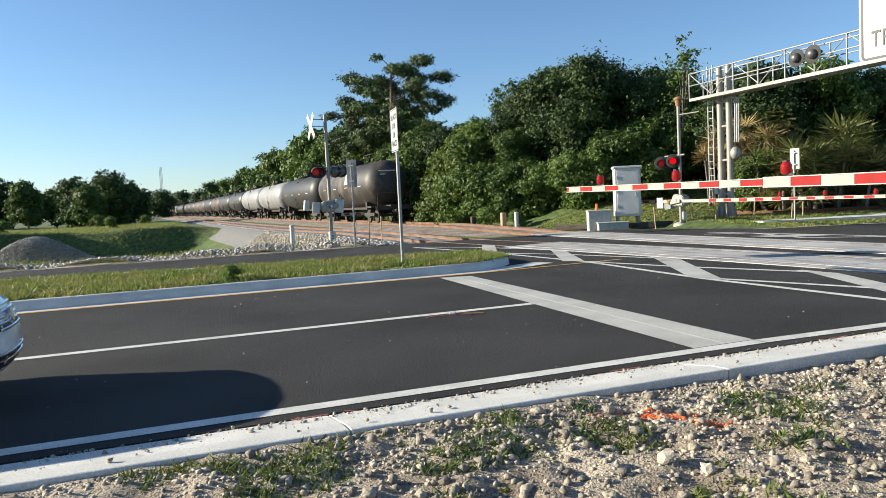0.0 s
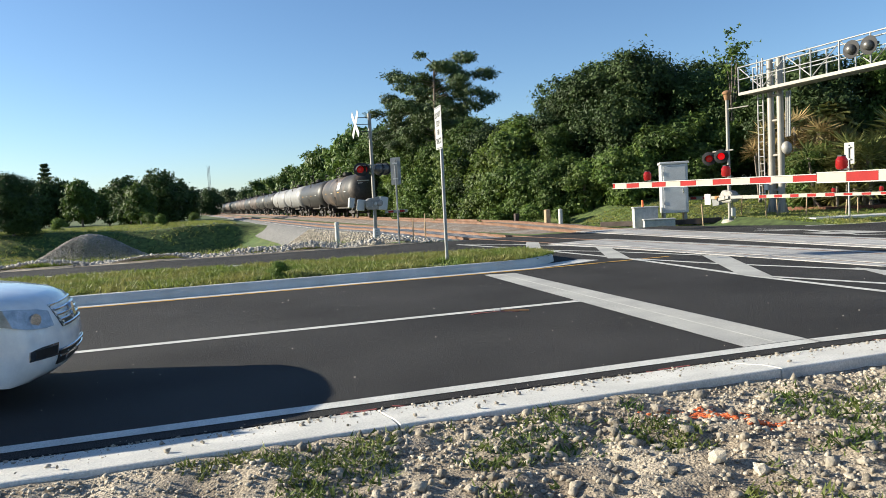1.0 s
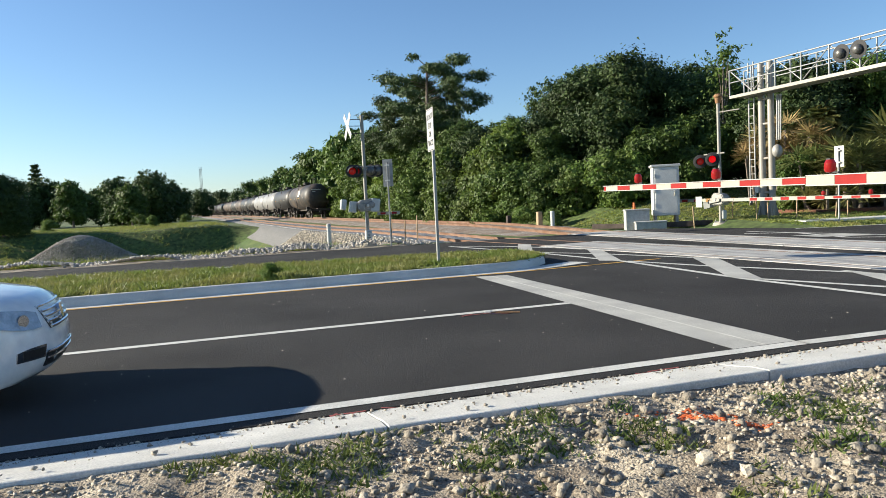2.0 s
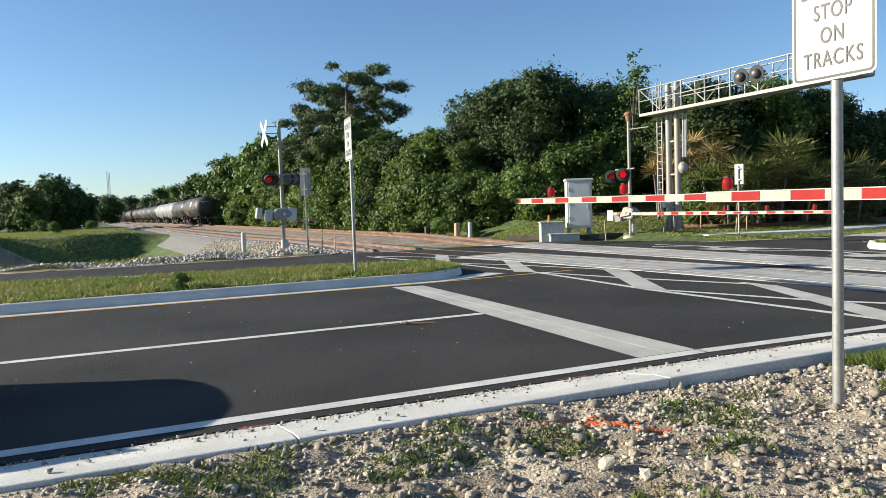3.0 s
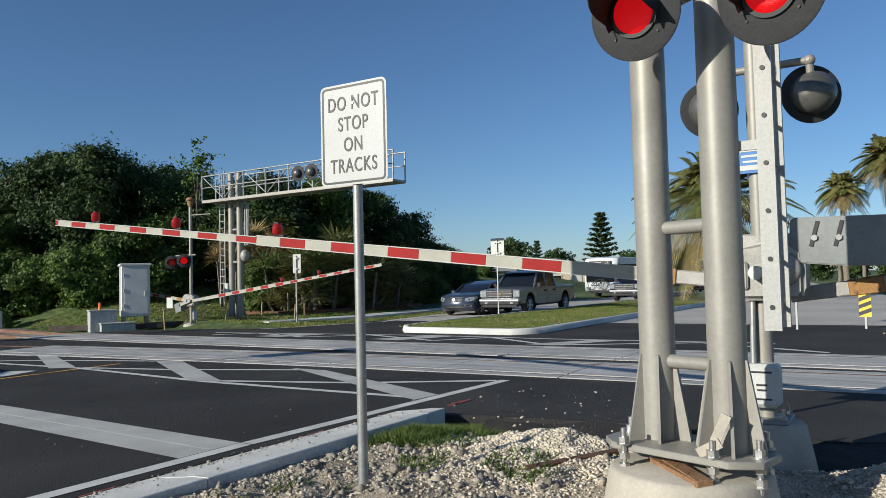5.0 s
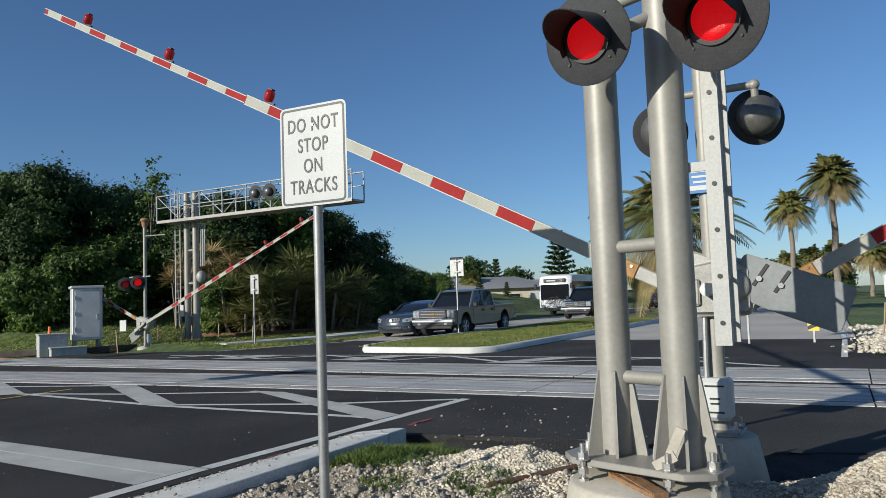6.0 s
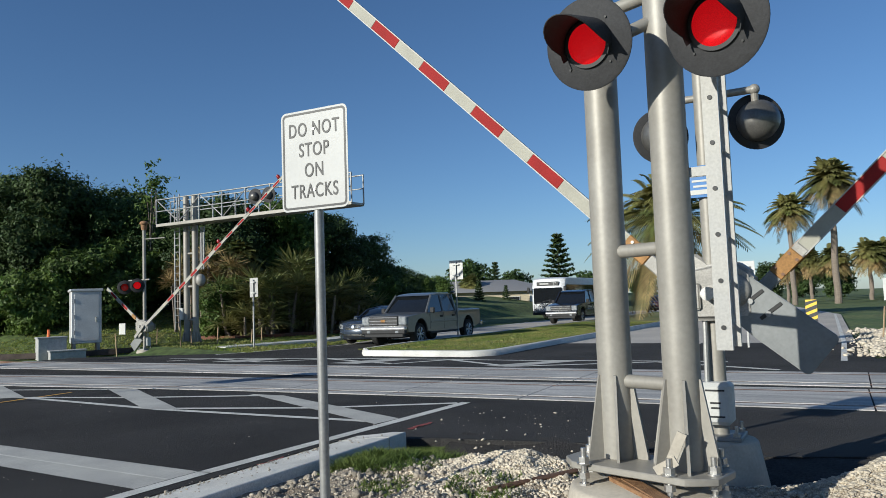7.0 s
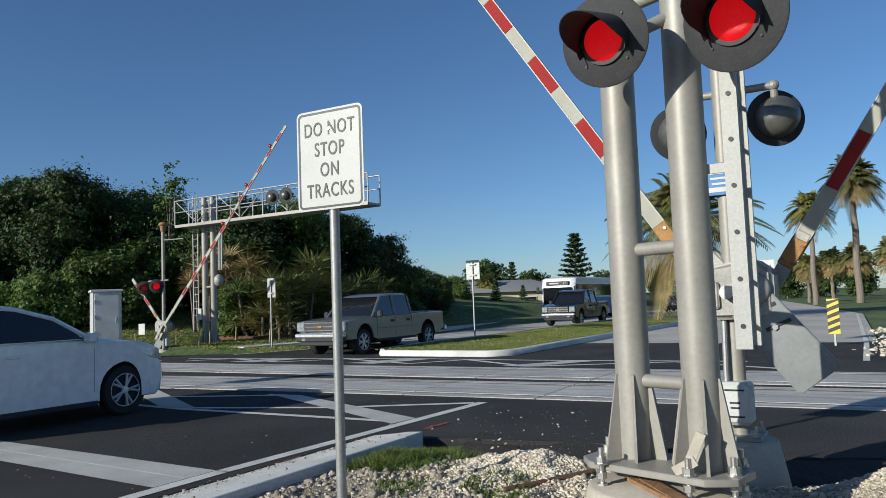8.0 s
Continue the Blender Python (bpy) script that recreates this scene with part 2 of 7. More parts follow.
# ---------------------------------------------------------------- mesh helpers
def to_ob(name, bm, material, parent=None, label="", smooth=None):
    me = bpy.data.meshes.new(name)
    bm.to_mesh(me)
    bm.free()
    me.materials.append(material)
    if smooth:
        me.polygons.foreach_set("use_smooth", [True] * len(me.polygons))
        me.set_sharp_from_angle(angle=radians(smooth))
    ob = new(name, me)
    if parent:
        ob.parent = parent
    if label:
        ob["label"] = label
    return ob


def part(name, bm, material, parent, label="", smooth=28):
    return to_ob(name, bm, material, parent, label, smooth)


def thing(name, at, label, category, group="", rz=0.0):
    e = new(name)
    e.empty_display_size = 0.2
    e.matrix_basis = pose(*at, 0, 0, rz)
    return tagged(e, label, category, group)


def shared(name, me, parent, m=None):
    ob = new(name, me)
    ob.parent = parent
    if m is not None:
        ob.matrix_basis = m
    return ob


def box(bm, c, s, rot=None, bevel=0.0):
    m = Matrix.Translation(c) @ (rot.to_4x4() if rot else Matrix()) @ Matrix.Diagonal((*s, 1))
    got = bmesh.ops.create_cube(bm, size=1.0, matrix=m)
    if bevel:
        edges = list({e for v in got["verts"] for e in v.link_edges})
        bmesh.ops.bevel(bm, geom=edges, offset=bevel, segments=1, affect="EDGES")
    return bm


def rod(bm, a, b, r, r2=None, seg=14, caps=True):
    a, b = Vector(a), Vector(b)
    d = b - a
    m = Matrix.Translation((a + b) / 2) @ d.to_track_quat("Z", "Y").to_matrix().to_4x4()
    bmesh.ops.create_cone(bm, cap_ends=caps, segments=seg, radius1=r, radius2=r if r2 is None else r2, depth=d.length, matrix=m)
    return bm


def lathe(bm, profile, m=Matrix(), seg=28):
    """A solid of turning about z from (radius, height) pairs."""
    rings = []
    for r, z in profile:
        rings.append([bm.verts.new(m @ Vector((r * math.cos(2 * math.pi * k / seg), r * math.sin(2 * math.pi * k / seg), z))) for k in range(seg)])
    for p, q in zip(rings, rings[1:]):
        for k in range(seg):
            bm.faces.new((p[k], p[(k + 1) % seg], q[(k + 1) % seg], q[k]))
    for ring, flip in ((rings[0], True), (rings[-1], False)):
        bm.faces.new(ring[::-1] if flip else ring)
    return bm


def prism(bm, outline, a, b, axis="y"):
    """An outline of pairs carried from a to b along an axis."""
    def p3(u, v, w):
        return {"x": (w, u, v), "y": (u, w, v), "z": (u, v, w)}[axis]
    p = [bm.verts.new(p3(u, v, a)) for u, v in outline]
    q = [bm.verts.new(p3(u, v, b)) for u, v in outline]
    n = len(outline)
    bm.faces.new(p)
    bm.faces.new(q[::-1])
    for k in range(n):
        bm.faces.new((p[k], q[k], q[(k + 1) % n], p[(k + 1) % n]))
    bmesh.ops.recalc_face_normals(bm, faces=bm.faces)
    return bm


def BM():
    return bmesh.new()


def flat_poly(bm, pts, z0, z1):
    prism(bm, pts, z0, z1, "z")
    return bm


def mesh_np(name, verts, faces, material, smooth=False):
    me = bpy.data.meshes.new(name)
    verts, faces = np.asarray(verts, np.float32), np.asarray(faces, np.int32)
    k = faces.shape[1]
    me.vertices.add(len(verts))
    me.vertices.foreach_set("co", verts.ravel())
    me.loops.add(faces.size)
    me.loops.foreach_set("vertex_index", faces.ravel())
    me.polygons.add(len(faces))
    me.polygons.foreach_set("loop_start", np.arange(0, faces.size, k, dtype=np.int32))
    me.polygons.foreach_set("loop_total", np.full(len(faces), k, np.int32))
    if smooth:
        me.polygons.foreach_set("use_smooth", [True] * len(faces))
    me.update(calc_edges=True)
    me.validate()
    me.materials.append(material)
    return me


def letters(text, size, material, parent, m, label="", align="CENTER", bold=0.0):
    cu = bpy.data.curves.new("letters", "FONT")
    cu.body, cu.size, cu.align_x, cu.align_y = text, size, align, "CENTER"
    cu.extrude, cu.offset, cu.space_character = 0.002, bold, 1.12
    tmp = new("letters", cu)
    bpy.context.view_layer.update()
    me = bpy.data.meshes.new_from_object(tmp.evaluated_get(bpy.context.evaluated_depsgraph_get()))
    bpy.data.objects.remove(tmp)
    whole = BM()
    whole.from_mesh(me)
    bpy.data.meshes.remove(me)
    left = set(whole.verts)
    made = []
    while left:
        todo, island = [left.pop()], []
        while todo:
            v = todo.pop()
            island.append(v)
            for e in v.link_edges:
                w = e.other_vert(v)
                if w in left:
                    left.discard(w)
                    todo.append(w)
        one = BM()
        twin = {v: one.verts.new(v.co) for v in island}
        for f in {f for v in island for f in v.link_faces}:
            one.faces.new([twin[v] for v in f.verts])
        ob = to_ob("letter", one, material, parent, label)
        ob.matrix_basis = m
        made.append(ob)
    whole.free()
    return made


def fract(x, y, s, seed=0.0):
    return noise.noise(Vector((x * s + seed, y * s - seed, seed * 1.7)))


# ---------------------------------------------------------------- tracks: two lines that draw apart
def track_far(y):
    return 9.25 - 0.0095 * max(y, -30) - 0.00004 * max(y, 0) ** 2


NEAR_Y, NEAR_X = (-60, -20, -6, 2, 10, 20, 36, 60), (9.3, 7.3, 6.75, 6.6, 6.05, 4.6, 2.6, 1.9)


def track_near(y):
    if y > 60:
        return track_far(y) - (track_far(60) - 1.9)
    return float(np.interp(y, NEAR_Y, NEAR_X))


def smooth_near(y):
    return sum(track_near(y + d) for d in (-6, -4, -2, 0, 2, 4, 6)) / 7


def ground_height(x, y):
    """Heights of the open ground round the road."""
    z = -0.07
    if y > 19.5:
        tn = smooth_near(min(y, 120))
        if x < tn - 1.6:
            d = tn - 1.6 - x
            ditch = min(1.0, d / 3.2) * min(1.0, max(0.0, (y - 22.0) / 5.0))
            ditch *= 1.0 - min(1.0, max(0.0, (y - 60.0) / 60.0))
            far = min(1.0, max(0.0, (d - 26.0) / 14.0))
            bank = min(1.0, max(0.0, (y - 59.0 - 2.0 * fract(x, y, 0.11, 4.4)) / 3.6))
            pit = min(1.0, d / 4.5) * min(1.0, max(0.0, (y - 23.0) / 5.0)) * (1 - bank) * min(1.0, max(0.0, (x + 24.0) / 9.0))
            z += -1.35 * pit + (0.45 * bank * min(1.0, d / 5.0) * max(0.0, 1 - (y - 62.0) / 50.0) if y > 59 else 0.0)
            z += -0.7 * ditch * (1 - far) * (1 - bank) + (0.25 * fract(x, y, 0.12, 3.1) + 0.16 * fract(x, y, 0.45, 1.3)) * min(1, d / 6) * min(1.0, (y - 19.5) / 6)
        elif x > track_far(y) + 3.0:
            d = x - track_far(y) - 3.0
            z += min(1.0, d / 4) * 1.15 * min(1.0, max(0.0, (y - 21.2) / 6.0)) + min(0.9, d * 0.055) * min(1.0, (y - 19.5) / 2.5) + 0.05 * fract(x, y, 0.2, 7.7) * min(1, d / 5)
    elif x > 14.0 and y > 12.6:
        z += min(0.30, (y - 12.6) * 0.05)
    if y < -1.2 and x < 2.0:
        z = -0.12
    return z

# ---------------------------------------------------------------- ground, roads, kerbs
gx = np.unique(np.concatenate([np.linspace(-700, -80, 16), np.linspace(-80, -20, 25), np.linspace(-20, 45, 90), np.linspace(45, 120, 26), np.linspace(120, 900, 16)]))
gy = np.unique(np.concatenate([np.linspace(-500, -30, 12), np.linspace(-30, 10, 22), np.linspace(10, 56, 58), np.linspace(56, 68, 36), np.linspace(68, 180, 44), np.linspace(180, 1400, 20)]))
gv = [(x, y, ground_height(x, y)) for y in gy for x in gx]
nx = len(gx)
gf = [(j * nx + i, j * nx + i + 1, (j + 1) * nx + i + 1, (j + 1) * nx + i) for j in range(len(gy) - 1) for i in range(nx - 1)]
ground = new("ground", mesh_np("ground", gv, gf, M["grass_ground"], True))
tagged(ground, "uneven green and straw-coloured grass land with a shallow ditch", "ground", kind="structure")


def slab(name, pts, z0, z1, material, label, category="road"):
    bm = BM()
    flat_poly(bm, pts, z0, z1)
    return tagged(to_ob(name, bm, material), label, category, kind="structure")


# one asphalt sheet: western lanes, the crossing, the eastern lanes
road = slab("road", [(-120, -0.32), (1.9, -0.32), (2.3, -1.4), (2.55, -3.0), (2.4, -4.6), (2.9, -6.0), (3.4, -12), (13.2, -12), (13.6, -5.9), (19.0, -5.5),
                     (19.0, 12.7), (14.2, 13.4), (12.6, 17.4), (11.6, 19.4), (-120, 19.4)], -0.5, 0.0, M["asphalt"], "new black asphalt road with white markings")
old_road = slab("road_old", [(19.0, -5.5), (45, -4.6), (76, 0.5), (420, 60), (420, 95), (120, 30), (60, 17.5), (19.0, 12.7)], -0.5, -0.004, M["old_asphalt"],
                "pale worn road surface beyond the new asphalt")
pavement = slab("pavement", [(15.5, 15.6), (20, 14.2), (30, 14.6), (60, 20.5), (60, 21.9), (30, 16.0), (20, 15.5), (15.5, 16.8)], -0.4, 0.13, M["concrete"],
                "pale concrete footpath across the lawn", "footpath")
soil = BM()
NS = 26
for j in range(NS + 1):
    for i in range(15):
        x, y = 0.9 + i * 0.16, -9.0 + 7.5 * j / NS
        z = 0.0 - 0.15 * min(1, max(0, (2.7 - x) / 1.0)) + 0.05 * fract(x, y, 2.2, 5.0) + 0.05 * fract(x, y, 6.0, 2.0)
        if x > 2.75:
            z = min(z, -0.03)
        soil.verts.new((x, y, z))
soil.verts.ensure_lookup_table()
for j in range(NS):
    for i in range(14):
        soil.faces.new([soil.verts[j * 15 + i], soil.verts[j * 15 + i + 1], soil.verts[(j + 1) * 15 + i + 1], soil.verts[(j + 1) * 15 + i]])
tagged(to_ob("ground_soil", soil, M["black_soil"], smooth=60), "black loose soil and broken asphalt beside the road edge", "soil", kind="structure")

# near verge of dirt
VX, VY = np.arange(-12.0, 1.75, 0.055), np.arange(-7.6, -1.02, 0.055)


def verge_height(x, y):
    z = 0.055 + 0.035 * fract(x, y, 0.8, 1.0) + 0.040 * fract(x, y, 3.0, 4.0) + 0.042 * fract(x, y, 7.0, 9.0)
    z += 0.17 * math.exp(-(((x - 0.75) / 0.75) ** 2 + ((y + 3.05) / 0.62) ** 2))
    if y > -1.45:
        k = min(1.0, (y + 1.45) / 0.25)
        level = 0.045 - 0.07 * min(1.0, max(0.0, (x + 2.6) / 1.8))
        z = z * (1 - 0.6 * k) + level * k
    if x > 0.9:
        k = min(1.0, (x - 0.9) / 1.1)
        z = z * (1 - k) - 0.16 * k
    return z + 0.34 * math.exp(-(((x - 1.35) / 0.75) ** 2 + ((y + 6.0) / 0.55) ** 2))


vv = [(x, y, verge_height(x, y)) for y in VY for x in VX]
nv = len(VX)
vf = [(j * nv + i, j * nv + i + 1, (j + 1) * nv + i + 1, (j + 1) * nv + i) for j in range(len(VY) - 1) for i in range(nv - 1)]
verge = new("ground_verge", mesh_np("ground_verge", vv, vf, M["dirt"], True))
tagged(verge, "sandy grey-brown dirt verge strewn with stones", "dirt verge", kind="structure")

# concrete kerb along the near lanes, in cast lengths
kerb = BM()
kerb_prof = [(-1.08, -0.3), (-1.08, 0.082), (-1.068, 0.094), (-0.90, 0.084), (-0.70, 0.052), (-0.40, 0.012), (-0.36, -0.01), (-0.36, -0.3)]
prism(kerb, kerb_prof, 0, 2.99, "x")
kerb_me = bpy.data.meshes.new("kerb_length")
bmesh.ops.bevel(kerb, geom=[e for e in kerb.edges], offset=0.006, segments=1, affect="EDGES")
kerb.to_mesh(kerb_me)
kerb.free()
kerb_me.materials.append(M["concrete"])
kerb_root = tagged(new("kerb"), "pale concrete kerb and gutter in cast lengths", "kerb", kind="structure")
for k in range(9):
    shared("kerb_length", kerb_me, kerb_root, pose(-1.28 - 3.0 * k, 0, 0))
cut = BM()
prism(cut, kerb_prof, 1.722, 2.0, "x")
prism(cut, kerb_prof, 2.002, 2.06, "x")
part("kerb_end", cut, M["concrete"], kerb_root)


def ribbon(bm, pts, w, z, dz=0.004):
    """A painted line of width w along points, lying on the road."""
    pts = [Vector((*p, 0)) for p in pts]
    for a, b in zip(pts, pts[1:]):
        d = (b - a).normalized()
        s = Vector((-d.y, d.x, 0)) * w / 2
        e = d * 0.01
        vs = [bm.verts.new((*(p.xy), z + dz)) for p in (a - s - e, b - s + e, b + s + e, a + s - e)]
        bm.faces.new(vs)
    return bm


def line(name, pts, w, material, label, z=0.0, dz=0.004):
    return tagged(to_ob(name, ribbon(BM(), pts, w, z, dz), material), label, "road marking", kind="structure")


def poly(name, pts, material, label, dz=0.005):
    bm = BM()
    bm.faces.new([bm.verts.new((x, y, dz)) for x, y in pts])
    return tagged(to_ob(name, bm, material), label, "road marking", kind="structure")


line("edge_line", [(-120, -0.09), (0, -0.09), (5.0, -0.3)], 0.16, M["paint_white"], "white edge line beside the kerb", dz=0.005)
line("lane_line", [(-120, 3.55), (-0.55, 3.55)], 0.15, M["paint_white"], "long solid white lane line", dz=0.005)
poly("stop_line", [(-0.72, 0.0), (0.0, 0.0), (0.28, 7.6), (-0.32, 7.75)], M["paint_dull"], "wide weathered white stop line across both lanes", dz=0.006)
poly("stop_line_seam", [(-0.37, 0.02), (-0.34, 0.02), (-0.03, 7.65), (-0.06, 7.65)], M["paint_white"], "thin bright overlap along the stop line", dz=0.010)
line("median_line", [(-120, 8.02), (0.6, 8.02), (4.2, 8.25)], 0.10, M["paint_yellow"], "yellow line beside the median kerb", dz=0.005)
line("median_line_inner", [(-120, 8.2), (-2.0, 8.2)], 0.06, M["paint_yellow"], "second thin yellow line beside the median", dz=0.005)
line("far_lane_line", [(-120, 15.2), (-7.9, 15.7)], 0.13, M["paint_white"], "white line on the far lanes", dz=0.005)
line("far_edge_line", [(-9.5, 14.4), (0.5, 13.2), (3.3, 12.6)], 0.13, M["paint_white"], "white line beside the back of the median", dz=0.005)
# zigzag envelope marks either side of the tracks
W3 = 0.14
line("envelope_line", [(3.05, -0.05), (3.0, 4.1), (3.35, 8.4), (3.1, 12.6), (2.4, 17.2)], W3, M["paint_white"], "white line of the crossing envelope", dz=0.006)
line("envelope_line_inner", [(4.9, -0.2), (3.85, 1.7), (3.12, 4.05)], W3, M["paint_white"], "white line of the crossing envelope", dz=0.007)
line("envelope_line_b", [(4.86, 4.0), (4.86, 3.6), (3.9, 6.2), (3.4, 8.3)], W3, M["paint_white"], "white line of the crossing envelope", dz=0.0075)
line("envelope_line_c", [(4.80, 7.9), (4.75, 8.1), (4.0, 10.6), (3.1, 12.4)], W3, M["paint_white"], "white line of the crossing envelope", dz=0.0078)
line("envelope_line_d", [(4.5, 12.2), (4.4, 13.0), (3.6, 15.4), (2.6, 17.0)], W3, M["paint_white"], "white line of the crossing envelope", dz=0.0079)
ZB = [((2.85, -0.1), (3.35, -0.15), (4.93, 3.30), (4.86, 3.95)), ((2.95, 4.5), (3.1, 3.85), (5.0, 7.30), (4.87, 8.05)),
      ((3.05, 8.85), (3.38, 8.45), (4.90, 12.0), (4.74, 12.45)), ((2.8, 12.7), (3.08, 12.3), (4.55, 15.6), (4.3, 16.0))]
for q in ZB:
    poly("envelope_bar", [q[0], q[1], q[2], q[3]], M["paint_dull"], "broad diagonal white bar of the crossing envelope", dz=0.009)
line("envelope_far", [(12.5, -3.0), (12.3, 2), (12.5, 6), (12.2, 9.8), (11.7, 14.2)], 0.15, M["paint_white"], "white envelope line beyond the tracks", dz=0.006)
line("envelope_far_inner", [(10.75, -4.2), (12.2, -1.5), (10.7, 1.5), (12.3, 4.0), (11.0, 5.0), (12.2, 8.0), (11.0, 9.6), (11.9, 12.4), (10.9, 13.4)], 0.17, M["paint_white"],
     "zigzag white envelope line beyond the tracks", dz=0.007)
for q in (((12.2, 0.4), (12.35, 1.0), (10.7, 2.2), (10.6, 1.5)), ((12.3, 5.2), (12.4, 6.0), (10.9, 7.0), (10.8, 6.0)), ((12.0, 9.6), (12.1, 10.6), (10.8, 11.4), (10.8, 10.3))):
    poly("envelope_bar", q, M["paint_dull"], "broad diagonal white bar of the crossing envelope", dz=0.009)
line("far_road_edge", [(13.5, 14.0), (18.2, 12.15), (40, 13.6)], 0.14, M["paint_white"], "white edge line of the far lanes", dz=0.005)
line("east_lane_line", [(16.5, -1.2), (19.0, -1.25)], 0.12, M["paint_white"], "short white lane dash", dz=0.005)
line("east_edge_line", [(12.9, -5.3), (19.0, -5.2), (45, -4.3)], 0.13, M["paint_white"], "white edge line of the eastern lanes", dz=0.006)
mk = random.Random(5)
for (x, y, mname, n) in ((-1.9, 3.35, "faded_red", 5), (-1.7, -0.42, "faded_red", 5), (-4.3, -0.40, "faded_red", 6), (0.7, -0.42, "faded_red", 6), (2.9, -0.75, "faded_red", 9)):
    bm = BM()
    for k in range(n):
        a = mk.uniform(-0.5, 0.5)
        ribbon(bm, [(x + mk.uniform(-.3, .3), y + mk.uniform(-.07, .07)), (x + mk.uniform(-.3, .3), y + mk.uniform(-.07, .07))], 0.025, 0.0, 0.008 + k * 0.0003)
    tagged(to_ob("survey_marking", bm, M[mname]), "faded red sprayed survey strokes on the road", "paint mark", kind="structure")


def median(name, outline, h, label, chamfer=0.16, inner=M["lawn"]):
    root = tagged(new(name), label, "median", kind="structure")
    bm = BM()
    n = len(outline)
    out = [Vector((*p, 0)) for p in outline]

    def inset(d):
        res = []
        for k in range(n):
            a, b, c = out[k - 1], out[k], out[(k + 1) % n]
            e1, e2 = (b - a).normalized(), (c - b).normalized()
            n1, n2 = Vector((-e1.y, e1.x, 0)), Vector((-e2.y, e2.x, 0))
            m = (n1 + n2).normalized()
            res.append(b + m * d / max(0.4, m.dot(n1)))
        return res
    rings = [[bm.verts.new((p.x, p.y, z)) for p in inset(d)] for d, z in ((0, -0.3), (0, 0.02), (0.0, 0.02), (0.03, h - 0.03), (0.06, h), (chamfer, h), (chamfer + 0.01, h - 0.15))]
    for p, q in zip(rings, rings[1:]):
        for k in range(n):
            bm.faces.new((p[k], p[(k + 1) % n], q[(k + 1) % n], q[k]))
    bmesh.ops.remove_doubles(bm, verts=bm.verts, dist=0.0005)
    bmesh.ops.recalc_face_normals(bm, faces=bm.faces)
    part("median_kerb", bm, M["concrete"], root, "pale rounded concrete kerb", 50)
    top = BM()
    top.faces.new([top.verts.new((p.x, p.y, h - 0.02)) for p in inset(chamfer - 0.01)])
    part("median_soil", top, inner, root, "weedy grass filling")
    return root


west_nose = [(2.25 - 2.1 + 2.1 * math.cos(radians(a)), 10.3 + 1.95 * math.sin(radians(a))) for a in range(-80, 81, 16)]
median("median_west", [(-60, 8.40)] + [(-0.5, 8.38)] + west_nose + [(-0.5, 12.25), (-4.0, 12.9), (-9.0, 14.0), (-60, 14.0)], 0.17, "long grassed traffic median with a rounded nose")
median("median_east", [(13.2, 3.9), (13.8, 3.32), (21, 3.25), (60, 3.1), (60, 8.9), (24, 8.6), (17.5, 8.7), (14.3, 8.35), (13.35, 7.6)], 0.17, "grassed traffic median with a square concrete nose")
gut = BM()
flat_poly(gut, [(-60, 8.08), (0.9, 8.08), (2.0, 8.42), (2.75, 8.75), (2.5, 9.2), (2.0, 9.0), (0.5, 8.4), (-60, 8.4)], -0.2, 0.006)
tagged(to_ob("gutter", gut, M["concrete"]), "thin concrete gutter apron at the median nose", "kerb", kind="structure")
rub = BM()
flat_poly(rub, [(-60, 19.42), (1.6, 19.42), (2.0, 20.3), (-60, 22.2)], -0.3, 0.012)
tagged(to_ob("ground_rubble_strip", rub, M["dirt"]), "pale crushed concrete strip behind the far lanes", "rubble", kind="structure")

# ---------------------------------------------------------------- crossing panels and rails
BELOW, ABOVE = -13.0, 18.6


def track_dir(fn, y):
    return Vector((fn(y + 0.5) - fn(y - 0.5), 1.0, 0)).normalized()


def lay_crossing(name, fn, y0, y1):
    root = tagged(new(name), "level crossing surface of grey concrete panels", "crossing panels", kind="structure")
    y = y0
    n = 0
    while y < y1:
        ya, yb = y, min(y + 2.42, y1)
        for a, b in ((-1.08, -0.80), (-0.66, 0.66), (0.80, 1.08)):
            bm = BM()
            quad = []
            for yy, off in ((ya + 0.012, a), (ya + 0.012, b), (yb - 0.012, b), (yb - 0.012, a)):
                d = track_dir(fn, yy)
                quad.append((fn(yy) + off * d.y, yy - off * d.x))
            flat_poly(bm, quad, -0.1, 0.014)
            part("crossing_panel", bm, M["panel"], root)
        y = yb
        n += 1
    return root


lay_crossing("crossing_near", smooth_near, BELOW, ABOVE - 4)
lay_crossing("crossing_far", track_far, BELOW, ABOVE + 1)


def rail_line(name, fn, y0, y1, step, z):
    """Two rails with head, web and foot along a track."""
    root = tagged(new(name), "pair of rusty steel rails", "railway track", kind="structure")
    prof = [(-0.07, -0.16), (0.07, -0.16), (0.07, -0.145), (0.012, -0.125), (0.012, -0.04), (0.036, -0.03), (0.036, -0.003), (0.03, 0), (-0.03, 0), (-0.036, -0.003), (-0.036, -0.03), (-0.012, -0.04), (-0.012, -0.125), (-0.07, -0.145)]
    ys = np.arange(y0, y1 + 0.01, step)
    for side in (-0.7525, 0.7525):
        bm = BM()
        last = None
        for y in ys:
            d = track_dir(fn, y)
            zz = z(y)
            ring = [bm.verts.new((fn(y) + (side + u) * d.y, y - (side + u) * d.x, zz + v)) for u, v in prof]
            if last:
                for k in range(len(prof)):
                    bm.faces.new((last[k], last[(k + 1) % len(prof)], ring[(k + 1) % len(prof)], ring[k]))
            last = ring
        bmesh.ops.recalc_face_normals(bm, faces=bm.faces)
        part("rail", bm, M["rail"], root)
    return root


def rail_z(y):
    return 0.012 if y < 19 else min(0.22, 0.012 + (y - 19) * 0.02)


